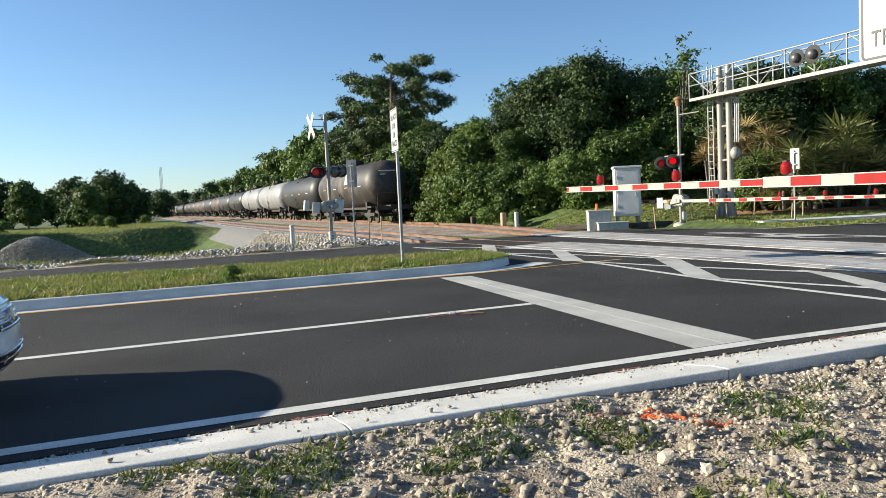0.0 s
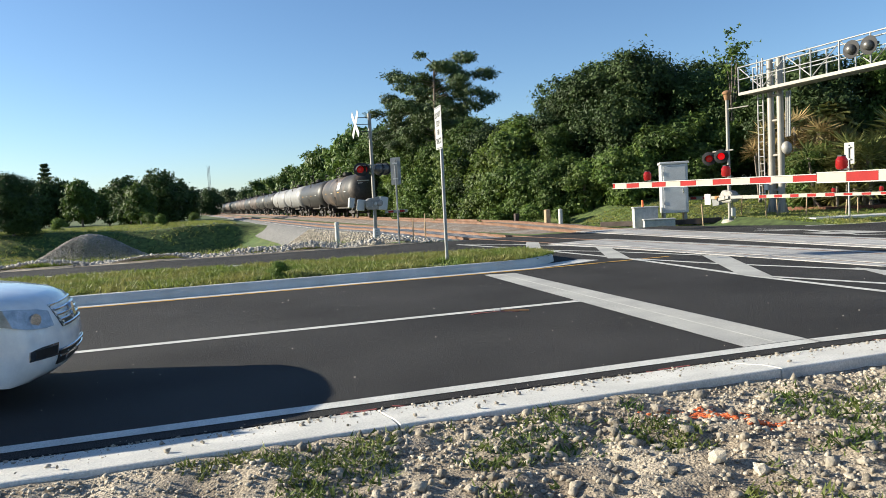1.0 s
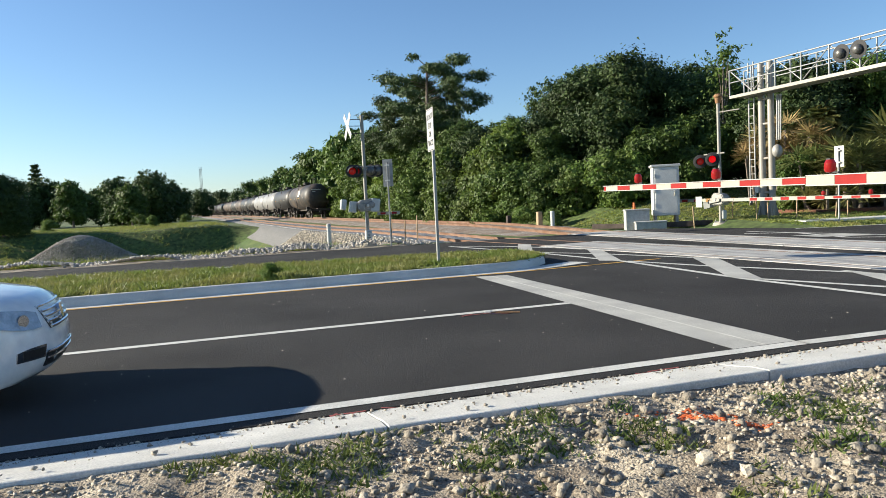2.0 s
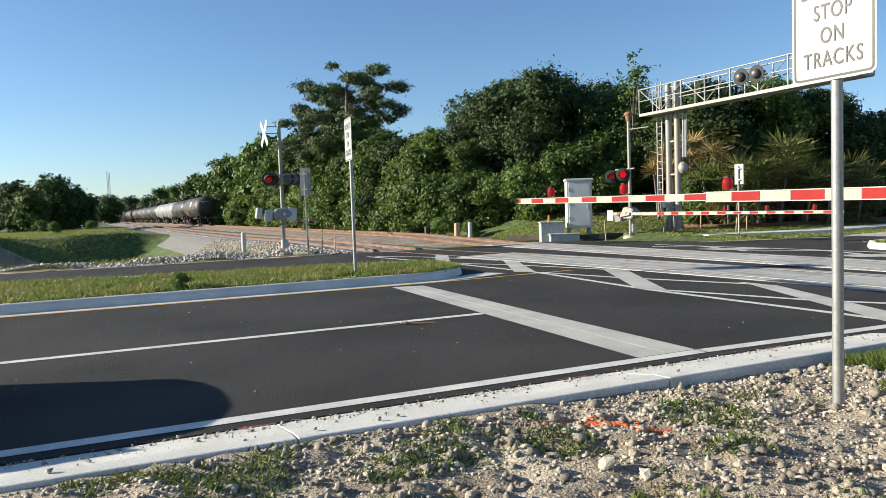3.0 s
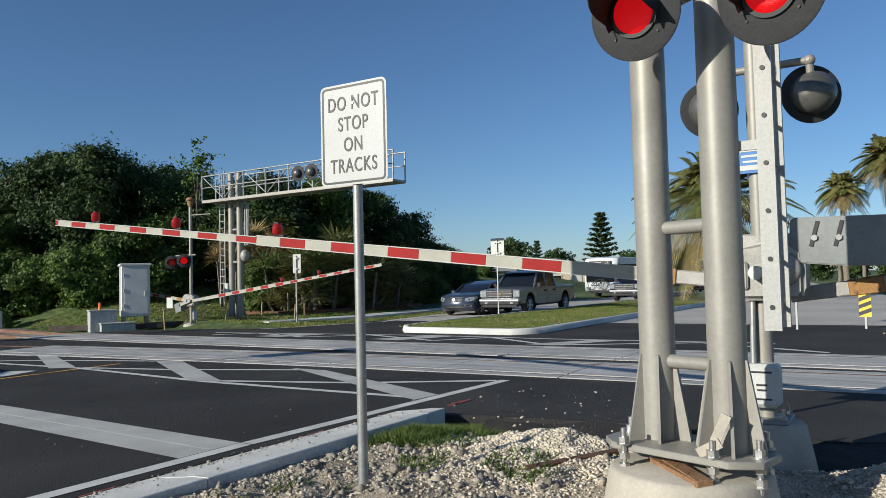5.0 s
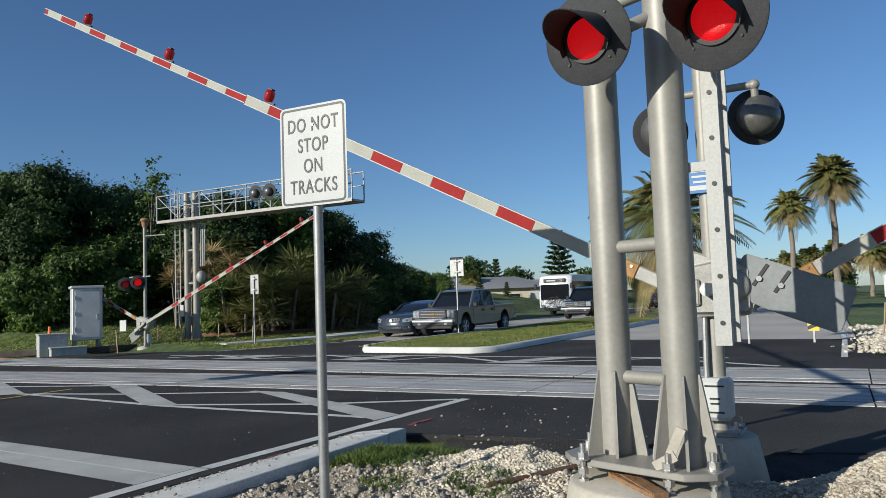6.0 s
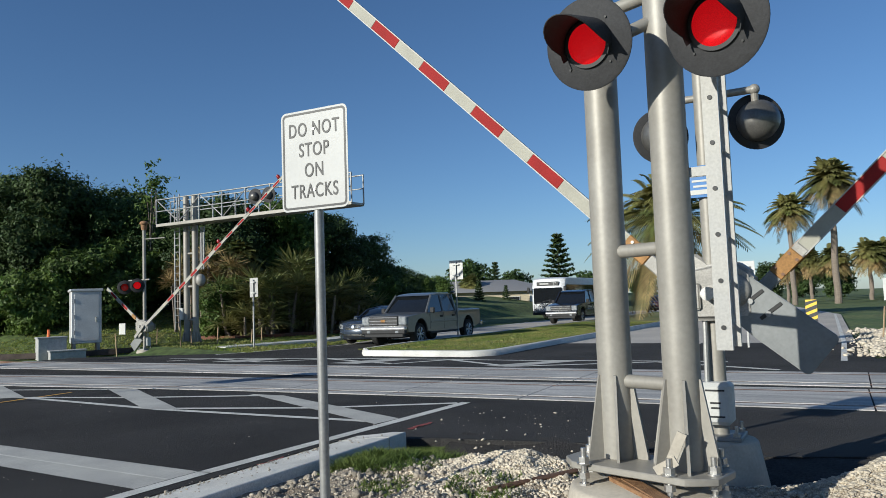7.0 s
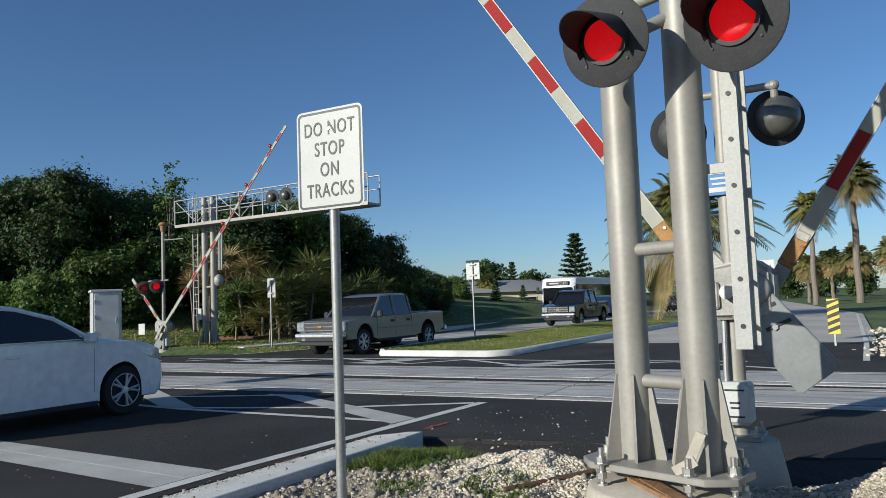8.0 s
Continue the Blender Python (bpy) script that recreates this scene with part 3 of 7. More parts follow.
rail_line("track_near", smooth_near, -40, 420, 2.0, rail_z)
rail_line("track_far", track_far, -40, 620, 2.0, rail_z)


def bed(name, fn, y0, y1, halfw, slope_w, drop, material, label):
    bm = BM()
    last = None
    rr = random.Random(3)
    for y in np.arange(y0, y1, 1.0 if y1 < 130 else 2.0):
        zt = rail_z(y) - 0.15
        ring = []
        for off, dz in ((-halfw - slope_w, -drop), (-halfw - slope_w * 0.5, -drop * 0.55), (-halfw, 0), (-0.5, 0.02), (0.5, 0.02), (halfw, 0), (halfw + slope_w * .5, -drop * .55), (halfw + slope_w, -drop)):
            ring.append(bm.verts.new((fn(y) + off, y, zt + dz + rr.uniform(-.03, .03))))
        if last:
            for k in range(len(ring) - 1):
                bm.faces.new((last[k], last[k + 1], ring[k + 1], ring[k]))
        last = ring
    bmesh.ops.recalc_face_normals(bm, faces=bm.faces)
    return tagged(to_ob(name, bm, material, smooth=60), label, "ballast", kind="structure")


bed("ballast_near", smooth_near, 19.5, 420, 1.9, 1.5, 0.9, M["ballast"], "grey crushed-stone ballast bank under the near track")
bed("ballast_far", track_far, 19.7, 620, 2.2, 2.2, 0.5, M["rust_bed"], "rust-stained ballast under the far track")
tie_bm = BM()
box(tie_bm, (0, 0, 0), (2.6, 0.24, 0.2), bevel=0.02)
tie_me = bpy.data.meshes.new("tie")
tie_bm.to_mesh(tie_me)
tie_bm.free()
tie_me.materials.append(M["tie"])
ties = tagged(new("track_ties"), "row of pale concrete railway ties", "railway ties", kind="structure")
for k in range(90):
    y = 19.9 + k * 0.61
    shared("tie", tie_me, ties, pose(smooth_near(y), y, rail_z(y) - 0.20, 0, 0, math.degrees(math.atan2(-track_dir(smooth_near, y).x, 1))))

# ---------------------------------------------------------------- signs on posts
def regulatory_sign(at, w, h, bottom, rz, texts, label, sizes, base_z=0.0, tilt=0.0):
    """A printed plate on a round post; the face looks along local -x."""
    t = thing("traffic_sign", (at[0], at[1], base_z), label, "traffic sign", rz=rz)
    bm = BM()
    rod(bm, (0, 0, -0.3), (0, 0, bottom + h * 0.9), 0.037, seg=16)
    part("post", bm, M["galv"], t, "galvanised round steel post")
    R = 0.045

    def rounded(ww, hh, r):
        pts = []
        for cx, cy, a0 in ((ww / 2 - r, hh / 2 - r, 0), (-ww / 2 + r, hh / 2 - r, 90), (-ww / 2 + r, -hh / 2 + r, 180), (ww / 2 - r, -hh / 2 + r, 270)):
            for k in range(5):
                a = radians(a0 + k * 22.5)
                pts.append((cx + r * math.cos(a), cy + r * math.sin(a)))
        return pts
    cz = bottom + h / 2
    bm = BM()
    prism(bm, [(y, z + cz) for y, z in rounded(w, h, R)], -0.044, -0.041, "x")
    plate = part("plate", bm, M["sign_white"], t, "white reflective sign plate")
    bm = BM()
    o, i = rounded(w - 0.03, h - 0.03, R - 0.012), rounded(w - 0.062, h - 0.062, R - 0.022)
    n = len(o)
    vo = [bm.verts.new((-0.0455, y, z + cz)) for y, z in o]
    vi = [bm.verts.new((-0.0455, y, z + cz)) for y, z in i]
    for k in range(n):
        bm.faces.new((vo[k], vo[(k + 1) % n], vi[(k + 1) % n], vi[k]))
    part("border", bm, M["black"], plate, "thin black border")
    for (txt, zz), s in zip(texts, sizes):
        letters(txt, s, M["black"], plate, Matrix.Translation((-0.0455, 0, bottom + zz * h)) @ Matrix(((0, 0, -1), (-1, 0, 0), (0, 1, 0))).to_4x4() @ Matrix.Diagonal((0.80, 1.10, 1, 1)), "", bold=0.001)
    for zz in (0.2, 0.8):
        bm = BM()
        rod(bm, (-0.05, 0, bottom + zz * h), (-0.042, 0, bottom + zz * h), 0.011, seg=8)
        part("bolt", bm, M["bolt"], plate)
    return t


WORDS = (("DO NOT", 0.80), ("STOP", 0.595), ("ON", 0.39), ("TRACKS", 0.185))
regulatory_sign((-0.815, -2.21), 0.61, 0.762, 2.235, 2.0, WORDS, "white sign reading DO NOT STOP ON TRACKS on galvanised post", (0.135, 0.135, 0.135, 0.135), 0.04)
regulatory_sign((-0.47, 9.55), 0.72, 0.90, 2.42, -6.0, WORDS, "leaning white sign reading DO NOT STOP ON TRACKS on median", (0.16, 0.16, 0.16, 0.16), 0.16)


def sign_back(at, w, h, bottom, rz, base_z, label, holes=True):
    t = thing("traffic_sign", (at[0], at[1], base_z), label, "traffic sign", rz=rz)
    bm = BM()
    box(bm, (0, 0, bottom / 2 + h * 0.45 - 0.1), (0.05, 0.05, bottom + h * 0.9 + 0.2), bevel=0.006)
    part("post", bm, M["galv"], t)
    bm = BM()
    box(bm, (0.035, 0, bottom + h / 2), (0.004, w, h))
    part("plate", bm, M["galv"], t, "bare metal back of the sign")
    for zz in (0.22, 0.78):
        bm = BM()
        box(bm, (-0.03, 0, bottom + zz * h), (0.02, min(w * 0.5, 0.3), 0.05), bevel=0.004)
        part("bracket", bm, M["white"], t)
    return t


sign_back((1.05, 19.6), 0.36, 0.95, 2.15, 60, -0.05, "narrow sign seen from its grey metal back on a post")
sign_back((21.3, 8.6), 0.61, 0.78, 2.3, 0, 0.15, "sign seen from its metal back on the far median")
sign_back((16.3, 14.9), 0.42, 0.75, 1.95, 0, 0.05, "sign seen from its metal back on the lawn")


def flag_sign(at, base_z, bottom, w, h, material, label, stripes=False, bars=0, rz=0.0):
    t = thing("traffic_sign", (at[0], at[1], base_z), label, "traffic sign", rz=rz)
    bm = BM()
    box(bm, (0, 0, (bottom + h) / 2 - 0.1), (0.04, 0.05, bottom + h + 0.2))
    part("post", bm, M["galv"], t)
    bm = BM()
    box(bm, (-0.03, 0, bottom + h / 2), (0.004, w, h))
    p = part("plate", bm, material, t)
    if stripes:
        for k in range(5):
            bm = BM()
            z = bottom + h * (0.02 + 0.2 * k)
            vs = [bm.verts.new((-0.034, y, zz)) for y, zz in ((w / 2, z), (-w / 2, z + h * 0.13), (-w / 2, min(z + h * 0.24, bottom + h)), (w / 2, min(z + h * 0.11, bottom + h)))]
            bm.faces.new(vs)
            part("stripe", bm, M["black"], p)
    for k in range(bars):
        bm = BM()
        box(bm, (-0.034, 0, bottom + h * (0.25 + 0.5 * k / max(1, bars - 1))), (0.003, w * 0.7, h * 0.09))
        part("text_bar", bm, M["faded_red"] if k == 0 else M["black"], p)
    return t


flag_sign((17.6, -4.5), 0.0, 0.32, 0.30, 0.95, M["yellow"], "yellow and black striped marker on a short post", stripes=True, rz=-12)
flag_sign((30.0, -6.9), 0.0, 1.0, 0.75, 0.9, M["white"], "white printed road sign on a post by the road", bars=3, rz=-10)
flag_sign((17.0, -2.9), -0.1, 1.75, 0.6, 0.75, M["white"], "white sign half hidden behind the gate mechanism", bars=2, rz=-10)


def slim_post(at, z, h, r, material, label, name="marker_post", square=False):
    bm = BM()
    if square:
        box(bm, (0, 0, h / 2 - 0.1), (r * 2, r * 2, h + 0.2), bevel=r * 0.2)
    else:
        rod(bm, (0, 0, -0.2), (0, 0, h), r, seg=12)
        bmesh.ops.create_uvsphere(bm, u_segments=12, v_segments=6, radius=r, matrix=Matrix.Translation((0, 0, h)) @ Matrix.Diagonal((1, 1, 0.4, 1)))
    ob = tagged(to_ob(name, bm, material, smooth=40), label, "post")
    ob.matrix_basis = pose(at[0], at[1], z)
    return ob


slim_post((-0.62, 22.6), -0.1, 0.92, 0.085, M["white"], "white round marker post in rubble beside the ballast")
slim_post((10.6, 26.0), -0.05, 0.78, 0.10, M["white"], "white round marker post in the grass by the track")
slim_post((10.2, 26.6), -0.05, 0.80, 0.12, M["stake"], "weathered square wooden post by the track", "wooden_post", True)
slim_post((9.9, 29.6), -0.05, 0.62, 0.11, M["dark_timber"], "dark short wooden post by the track", "wooden_post", True)
srng = random.Random(11)
for x, y in ((16.0, 18.0), (16.6, 17.2), (15.0, 18.9), (17.6, 16.3), (12.5, 20.6), (13.4, 20.4), (18.3, 16.4), (1.7, 22.1), (2.2, 21.9), (2.6, 21.6), (13.2, 18.9), (15.1, 17.6), (20.5, -6.2), (22.5, -6.8)):
    o = slim_post((x, y), 0.0, srng.uniform(0.7, 1.0), 0.018, M["stake"], "thin wooden survey stake in the ground", "survey_stake", True)
    o["group"] = "survey stakes"
    o.rotation_euler = (radians(srng.uniform(-5, 5)), radians(srng.uniform(-5, 5)), srng.uniform(0, 3))


# ---------------------------------------------------------------- flashing lamps, gates, gantries
def flasher(parent, m, lit=True, disc=0.305, lens=0.152, detail=True, name="signal_lamp"):
    """A lamp with background disc, visor, lens and housing. Local +z is where it looks, +y is up."""
    bm = BM()
    lathe(bm, [(0.02, -0.008), (disc - 0.012, -0.008), (disc, -0.004), (disc, 0.004), (disc - 0.012, 0.010), (0.02, 0.010)], seg=48)
    d = part(name, bm, M["black_matt"], parent, "black lamp background disc", 40)
    d.matrix_basis = m
    bm = BM()
    lathe(bm, [(0.01, 0.012), (lens * 0.99, 0.012), (lens * 0.96, 0.022), (lens * 0.6, 0.040), (0.01, 0.048)], seg=40)
    part("lens", bm, M["red_lens"] if lit else M["red_lens_dim"], d, "red glowing lens", 60)
    bm = BM()
    lathe(bm, [(lens - 0.002, 0.010), (lens + 0.006, 0.010), (lens + 0.006, 0.026), (lens - 0.002, 0.026)], seg=40)
    part("bezel", bm, M["black"], d, "thin dark ring round the lens", 60)
    bm = BM()
    r, n = lens + 0.014, 22
    rings = []
    for k in range(n + 1):
        a = radians(-25 + 230 * k / n)
        reach = 0.08 + 0.33 * max(0.0, math.sin(a)) ** 0.5 if math.sin(a) > 0 else 0.08
        droop = 0.03
        rings.append([bm.verts.new((rr * math.cos(a), rr * math.sin(a) - (droop if z > 0.05 else 0), z)) for rr, z in ((r, 0.008), (r * 1.02, reach), (r * 1.02 + 0.006, reach), (r + 0.006, 0.008))])
    for p, q in zip(rings, rings[1:]):
        for k in range(4):
            bm.faces.new((p[k], q[k], q[(k + 1) % 4], p[(k + 1) % 4]))
    bm.faces.new(rings[0])
    bm.faces.new(rings[-1][::-1])
    bmesh.ops.recalc_face_normals(bm, faces=bm.faces)
    part("visor", bm, M["black_matt"], d, "black sheet-metal visor", 40)
    bm = BM()
    lathe(bm, [(0.02, -0.19), (lens * 0.62, -0.175), (lens * 1.02, -0.12), (lens * 1.12, -0.05), (lens * 1.12, -0.009), (0.02, -0.009)], seg=32)
    part("housing", bm, M["lamp_housing"], d, "grey cast lamp housing", 50)
    if detail:
        for a in range(45, 360, 90):
            bm = BM()
            x, y = (lens + 0.05) * math.cos(radians(a)), (lens + 0.05) * math.sin(radians(a))
            rod(bm, (x, y, 0.008), (x, y, 0.018), 0.008, seg=8)
            part("bolt", bm, M["black"], d)
    return d


def aim(at, to):
    """A pose at a place, +z towards another place, +y up."""
    z = (Vector(to) - Vector(at)).normalized()
    x = Vector((0, 0, 1)).cross(z).normalized()
    y = z.cross(x)
    return Matrix.Translation(at) @ Matrix((x, y, z)).transposed().to_4x4()


def gate_arm(stand, length, step, label, mark=0.41):
    """A striped arm from its root along +y; it turns about its root."""
    bm = BM()
    box(bm, (0.0, 0.42, 0.0), (0.05, 0.75, 0.12), bevel=0.01)
    arm = part("gate_arm", bm, M["silver_rough"], stand, label)
    y, k = 0.75, 0
    while y < length - 0.05:
        y2 = min(y + mark * (1.0 if y < step else 0.9), length)
        thick = 0.115 if y < step else 0.085
        if k == 0:
            y2 = y + (0.9 if length > 4 else 0.45)
        bm = BM()
        box(bm, (0, (y + y2) / 2, 0), (0.028 if y < step else 0.022, y2 - y, thick), bevel=0.004)
        part("stripe", bm, M["arm_red"] if k % 2 else M["arm_white"], arm)
        for zz in (-thick / 2, thick / 2):
            bm = BM()
            box(bm, (0, (y + y2) / 2, zz), (0.040, y2 - y, 0.010))
            part("flange", bm, M["alu_white"], arm)
        y, k = y2, k + 1
    bm = BM()
    box(bm, (-0.03, 0.70, 0.0), (0.016, 0.26, 0.14), bevel=0.008)
    part("root_plate", bm, M["brass_plate"], arm, "amber fibre shear plate")
    if length < 4:
        bm = BM()
        box(bm, (0.034, 0.60, 0.0), (0.016, 0.25, 0.13), bevel=0.006)
        part("root_plate", bm, M["brass_plate"], arm, "amber fibre shear plate")
    for dy in (-0.08, 0.08) if length < 4 else ():
        for dz in (-0.04, 0.04):
            bm = BM()
            rod(bm, (0.04, 0.60 + dy, dz), (0.052, 0.60 + dy, dz), 0.014, seg=8)
            part("bolt", bm, M["rail"], arm)
    for dy in (-0.07, 0.07):
        bm = BM()
        rod(bm, (-0.05, 0.70 + dy, 0.03), (-0.036, 0.70 + dy, 0.03), 0.014, seg=8)
        part("bolt", bm, M["bolt"], arm)
    for fy in (0.898, 0.715, 0.528) if length > 4 else ():
        yy = length * fy
        z = 0.06 if yy > step else 0.075
        bm = BM()
        lathe(bm, [(0.012, 0), (0.05, 0.012), (0.062, 0.04), (0.062, 0.11), (0.04, 0.15), (0.01, 0.155)], pose(0, yy, z), seg=16)
        part("arm_lamp", bm, M["red_lens_dim"], arm, "small red lamp on the arm")
        bm = BM()
        box(bm, (0, yy - 0.06, z + 0.005), (0.03, 0.12, 0.02))
        part("lamp_clip", bm, M["black"], arm)
        bm = BM()
        box(bm, (0, yy, z + 0.158), (0.06, 0.06, 0.014))
        part("lamp_cap", bm, M["black"], arm)
    return arm


def weight(stand, reach, label):
    """Counterweight plates that turn with an arm, on -y side."""
    bm = BM()
    for sx in (-0.09, 0.09):
        box(bm, (sx, -reach * 0.28, 0.0), (0.03, reach * 0.75, 0.13), bevel=0.012)
    cw = part("counterweight_arms", bm, M["silver_rough"], stand, label)
    bm = BM()
    out = [(-reach * 0.42, -0.17), (-reach * 0.39, -0.14), (-reach * 0.39, 0.15), (-reach * 0.42, 0.18), (-reach * 1.28, 0.18), (-reach * 1.31, 0.15), (-reach * 1.31, -0.165), (-reach * 1.28, -0.195), (-reach * 0.80, -0.195)]
    prism(bm, out, -0.20, -0.13, "x")
    bmesh.ops.bevel(bm, geom=list(bm.edges), offset=0.008, segments=2, affect="EDGES")
    part("weight_plate", bm, M["weight_grey"], cw, "grey cast counterweight plate")
    for yy in (-reach * 0.58, -reach * 0.76):
        bm = BM()
        box(bm, (-0.203, yy, 0.05), (0.008, 0.030, 0.20), rot=Matrix.Rotation(radians(14), 3, "X"), bevel=0.003)
        part("slot", bm, M["black"], cw)
        bm = BM()
        rod(bm, (-0.22, yy, 0.02), (-0.2, yy, 0.02), 0.024, seg=6)
        part("bolt", bm, M["galv"], cw)
    return cw


def gate_stand(at, rz, mech_z, mast_top, label, ped_z=0.36, lamps_at=None, face=None, near=True):
    """A concrete footing, a mast, a mechanism case and a pair of lamps; the arm side is local +y."""
    t = thing("crossing_gate_stand", at, label, "crossing signal", rz=rz)
    bm = BM()
    lathe(bm, [(0.37, -0.5), (0.36, -0.05), (0.285, ped_z - 0.02), (0.265, ped_z)], seg=36)
    part("footing", bm, M["pedestal"], t, "round tapered concrete footing", 50)
    bm = BM()
    box(bm, (0, 0, ped_z + 0.02), (0.36, 0.36, 0.035), bevel=0.006)
    plate = part("base_plate", bm, M["galv"], t)
    for sx in (-0.14, 0.14):
        for sy in (-0.14, 0.14):
            bm = BM()
            rod(bm, (sx, sy, ped_z + 0.03), (sx, sy, ped_z + 0.12), 0.014, seg=8)
            rod(bm, (sx, sy, ped_z + 0.037), (sx, sy, ped_z + 0.065), 0.028, seg=6)
            part("bolt", bm, M["bolt"], plate)
    bm = BM()
    rod(bm, (0, 0, ped_z + 0.03), (0, 0, mast_top), 0.066, seg=24)
    part("mast", bm, M["silver"], t, "aluminium-painted tubular mast")
    bm = BM()
    box(bm, (-0.10, 0, ped_z + 0.30), (0.20, 0.25, 0.34), bevel=0.03)
    jb = part("junction_box", bm, M["white"], t, "white cast junction box at the mast foot")
    for zz, ww in ((0.41, 0.15), (0.31, 0.08), (0.27, 0.07), (0.20, 0.14)):
        bm = BM()
        box(bm, (-0.203, 0, ped_z + zz), (0.004, ww, 0.014))
        part("text_bar", bm, M["black_matt"], jb)
    bm = BM()
    rod(bm, (-0.10, 0.07, ped_z + 0.46), (-0.08, 0.06, mech_z - 0.1), 0.024, seg=10)
    part("conduit", bm, M["galv"], t)
    bm = BM()
    prism(bm, [(-0.34, mech_z - 0.16), (-0.30, mech_z - 0.22), (0.28, mech_z - 0.22), (0.34, mech_z - 0.10), (0.36, mech_z + 0.08), (0.26, mech_z + 0.20), (-0.20, mech_z + 0.27), (-0.34, mech_z + 0.16)], -0.17, 0.17, "x")
    bmesh.ops.bevel(bm, geom=list(bm.edges), offset=0.035, segments=3, affect="EDGES")
    mech = part("mechanism_case", bm, M["silver_rough"], t, "rounded cast gate mechanism case", 50)
    bm = BM()
    lathe(bm, [(0.01, -0.02), (0.13, -0.02), (0.14, 0.01), (0.12, 0.04), (0.06, 0.055), (0.01, 0.057)], Matrix.Translation((-0.16, -0.18, mech_z + 0.02)) @ Matrix.Rotation(radians(-90), 4, "Y"), seg=32)
    part("gear_cover", bm, M["silver_rough"], mech, "domed cover", 60)
    bm = BM()
    rod(bm, (-0.28, 0, mech_z), (0.28, 0, mech_z), 0.055, seg=16)
    part("main_shaft", bm, M["bolt"], mech)
    bm = BM()
    box(bm, (-0.19, 0.22, mech_z - 0.02), (0.02, 0.30, 0.22), bevel=0.015)
    part("cover_plate", bm, M["silver_rough"], mech)
    for sy, sz in ((0.12, 0.06), (0.32, 0.06), (0.12, -0.1), (0.32, -0.1)):
        bm = BM()
        rod(bm, (-0.212, sy, mech_z + sz), (-0.198, sy, mech_z + sz), 0.016, seg=6)
        part("bolt", bm, M["bolt"], mech)
    return t


# near stand, whose arms rise during the clip
NEAR_AT, NEAR_PIV = (1.36, -4.62, 0.0), (1.40, -4.50, 1.47)
near_stand = gate_stand(NEAR_AT, 0, 1.55, 4.2, "aluminium-painted crossing gate stand on a concrete footing")
bm = BM()
rod(bm, (0.0, 0.42, 3.22), (0.0, -0.42, 3.22), 0.032, seg=14)
arm_x = part("crossarm", bm, M["silver"], near_stand, "pipe crossarm")
for sy in (-0.42, 0.36):
    bm = BM()
    bmesh.ops.create_uvsphere(bm, u_segments=12, v_segments=8, radius=0.045, matrix=Matrix.Translation((0, sy, 3.22)))
    rod(bm, (0, sy, 3.22), (0.03, sy, 3.08), 0.03, seg=12)
    part("elbow", bm, M["silver"], near_stand)
for p in ((1.20, -4.30, 2.90), (1.46, -5.03, 2.97)):
    loc = Vector(p) - Vector(NEAR_AT)
    flasher(near_stand, aim(loc, loc + Vector((0.88, 0.46, 0.0))), disc=0.235, lens=0.152)
bm = BM()
box(bm, (-0.09, 0.02, 2.49), (0.006, 0.24, 0.27), bevel=0.002)
blue = part("emergency_notice", bm, M["blue_sign"], near_stand, "small blue notice with white printed lines")
for zz, ww in ((2.585, 0.20), (2.54, 0.18), (2.495, 0.16), (2.45, 0.14)):
    bm = BM()
    box(bm, (-0.095, 0.02, zz), (0.004, ww, 0.018))
    part("text_bar", bm, M["white"], blue)
bm = BM()
box(bm, (-0.095, 0.02, 2.40), (0.004, 0.2, 0.04))
part("text_panel", bm, M["white"], blue)

near_arm = gate_arm(near_stand, 10.25, 5.43, "long red and white striped crossing gate arm over the road")
near_walk_arm = gate_arm(near_stand, 3.0, 9.0, "short red and white gate arm over the footway", mark=0.5)
near_weight = weight(near_stand, 0.92, "grey counterweight of the crossing gate")

# far stand on the other side of the tracks
FAR_AT, FAR_PIV = (14.1, 18.45, 0.0), (13.95, 18.3, 1.0)
far_stand = gate_stand(FAR_AT, 180, 1.02, 4.75, "crossing gate stand with twin red lamps across the tracks", ped_z=0.12)
bm = BM()
rod(bm, (0, 0, 4.75), (0, 0, 5.0), 0.10, 0.13, seg=16)
bmesh.ops.create_uvsphere(bm, u_segments=16, v_segments=8, radius=0.17, matrix=Matrix.Translation((0, 0, 5.02)) @ Matrix.Diagonal((1, 1, 0.6, 1)))
part("bell", bm, M["timber"], far_stand, "rusty brown bell on the mast top")
bm = BM()
rod(bm, (0, 0.0, 4.40), (0.1, 1.3, 4.36), 0.022, seg=8)
part("bracket_arm", bm, M["silver"], far_stand)
bm = BM()
rod(bm, (0, -0.9, 2.82), (0, 0.3, 2.82), 0.03, seg=10)
part("crossarm", bm, M["silver"], far_stand)
fm = far_stand.matrix_basis.inverted()
for p, lit in (((13.75, 19.15, 2.55), False), ((13.85, 18.55, 2.6), True)):
    flasher(far_stand, fm @ aim(p, (-5, -4.5, 1.8)), lit, disc=0.27, detail=False)
bm = BM()
box(bm, (0.5, -0.65, 0.95), (0.03, 0.36, 0.42))
part("weight_plate", bm, M["white"], far_stand, "pale plate beside the mechanism")
far_arm = gate_arm(far_stand, 9.5, 5.0, "red and white striped gate arm across the tracks", mark=0.38)
far_walk_arm = gate_arm(far_stand, 2.7, 9.0, "short red and white gate arm over the far footway", mark=0.4)
far_weight = weight(far_stand, 0.9, "pale counterweight of the far crossing gate")

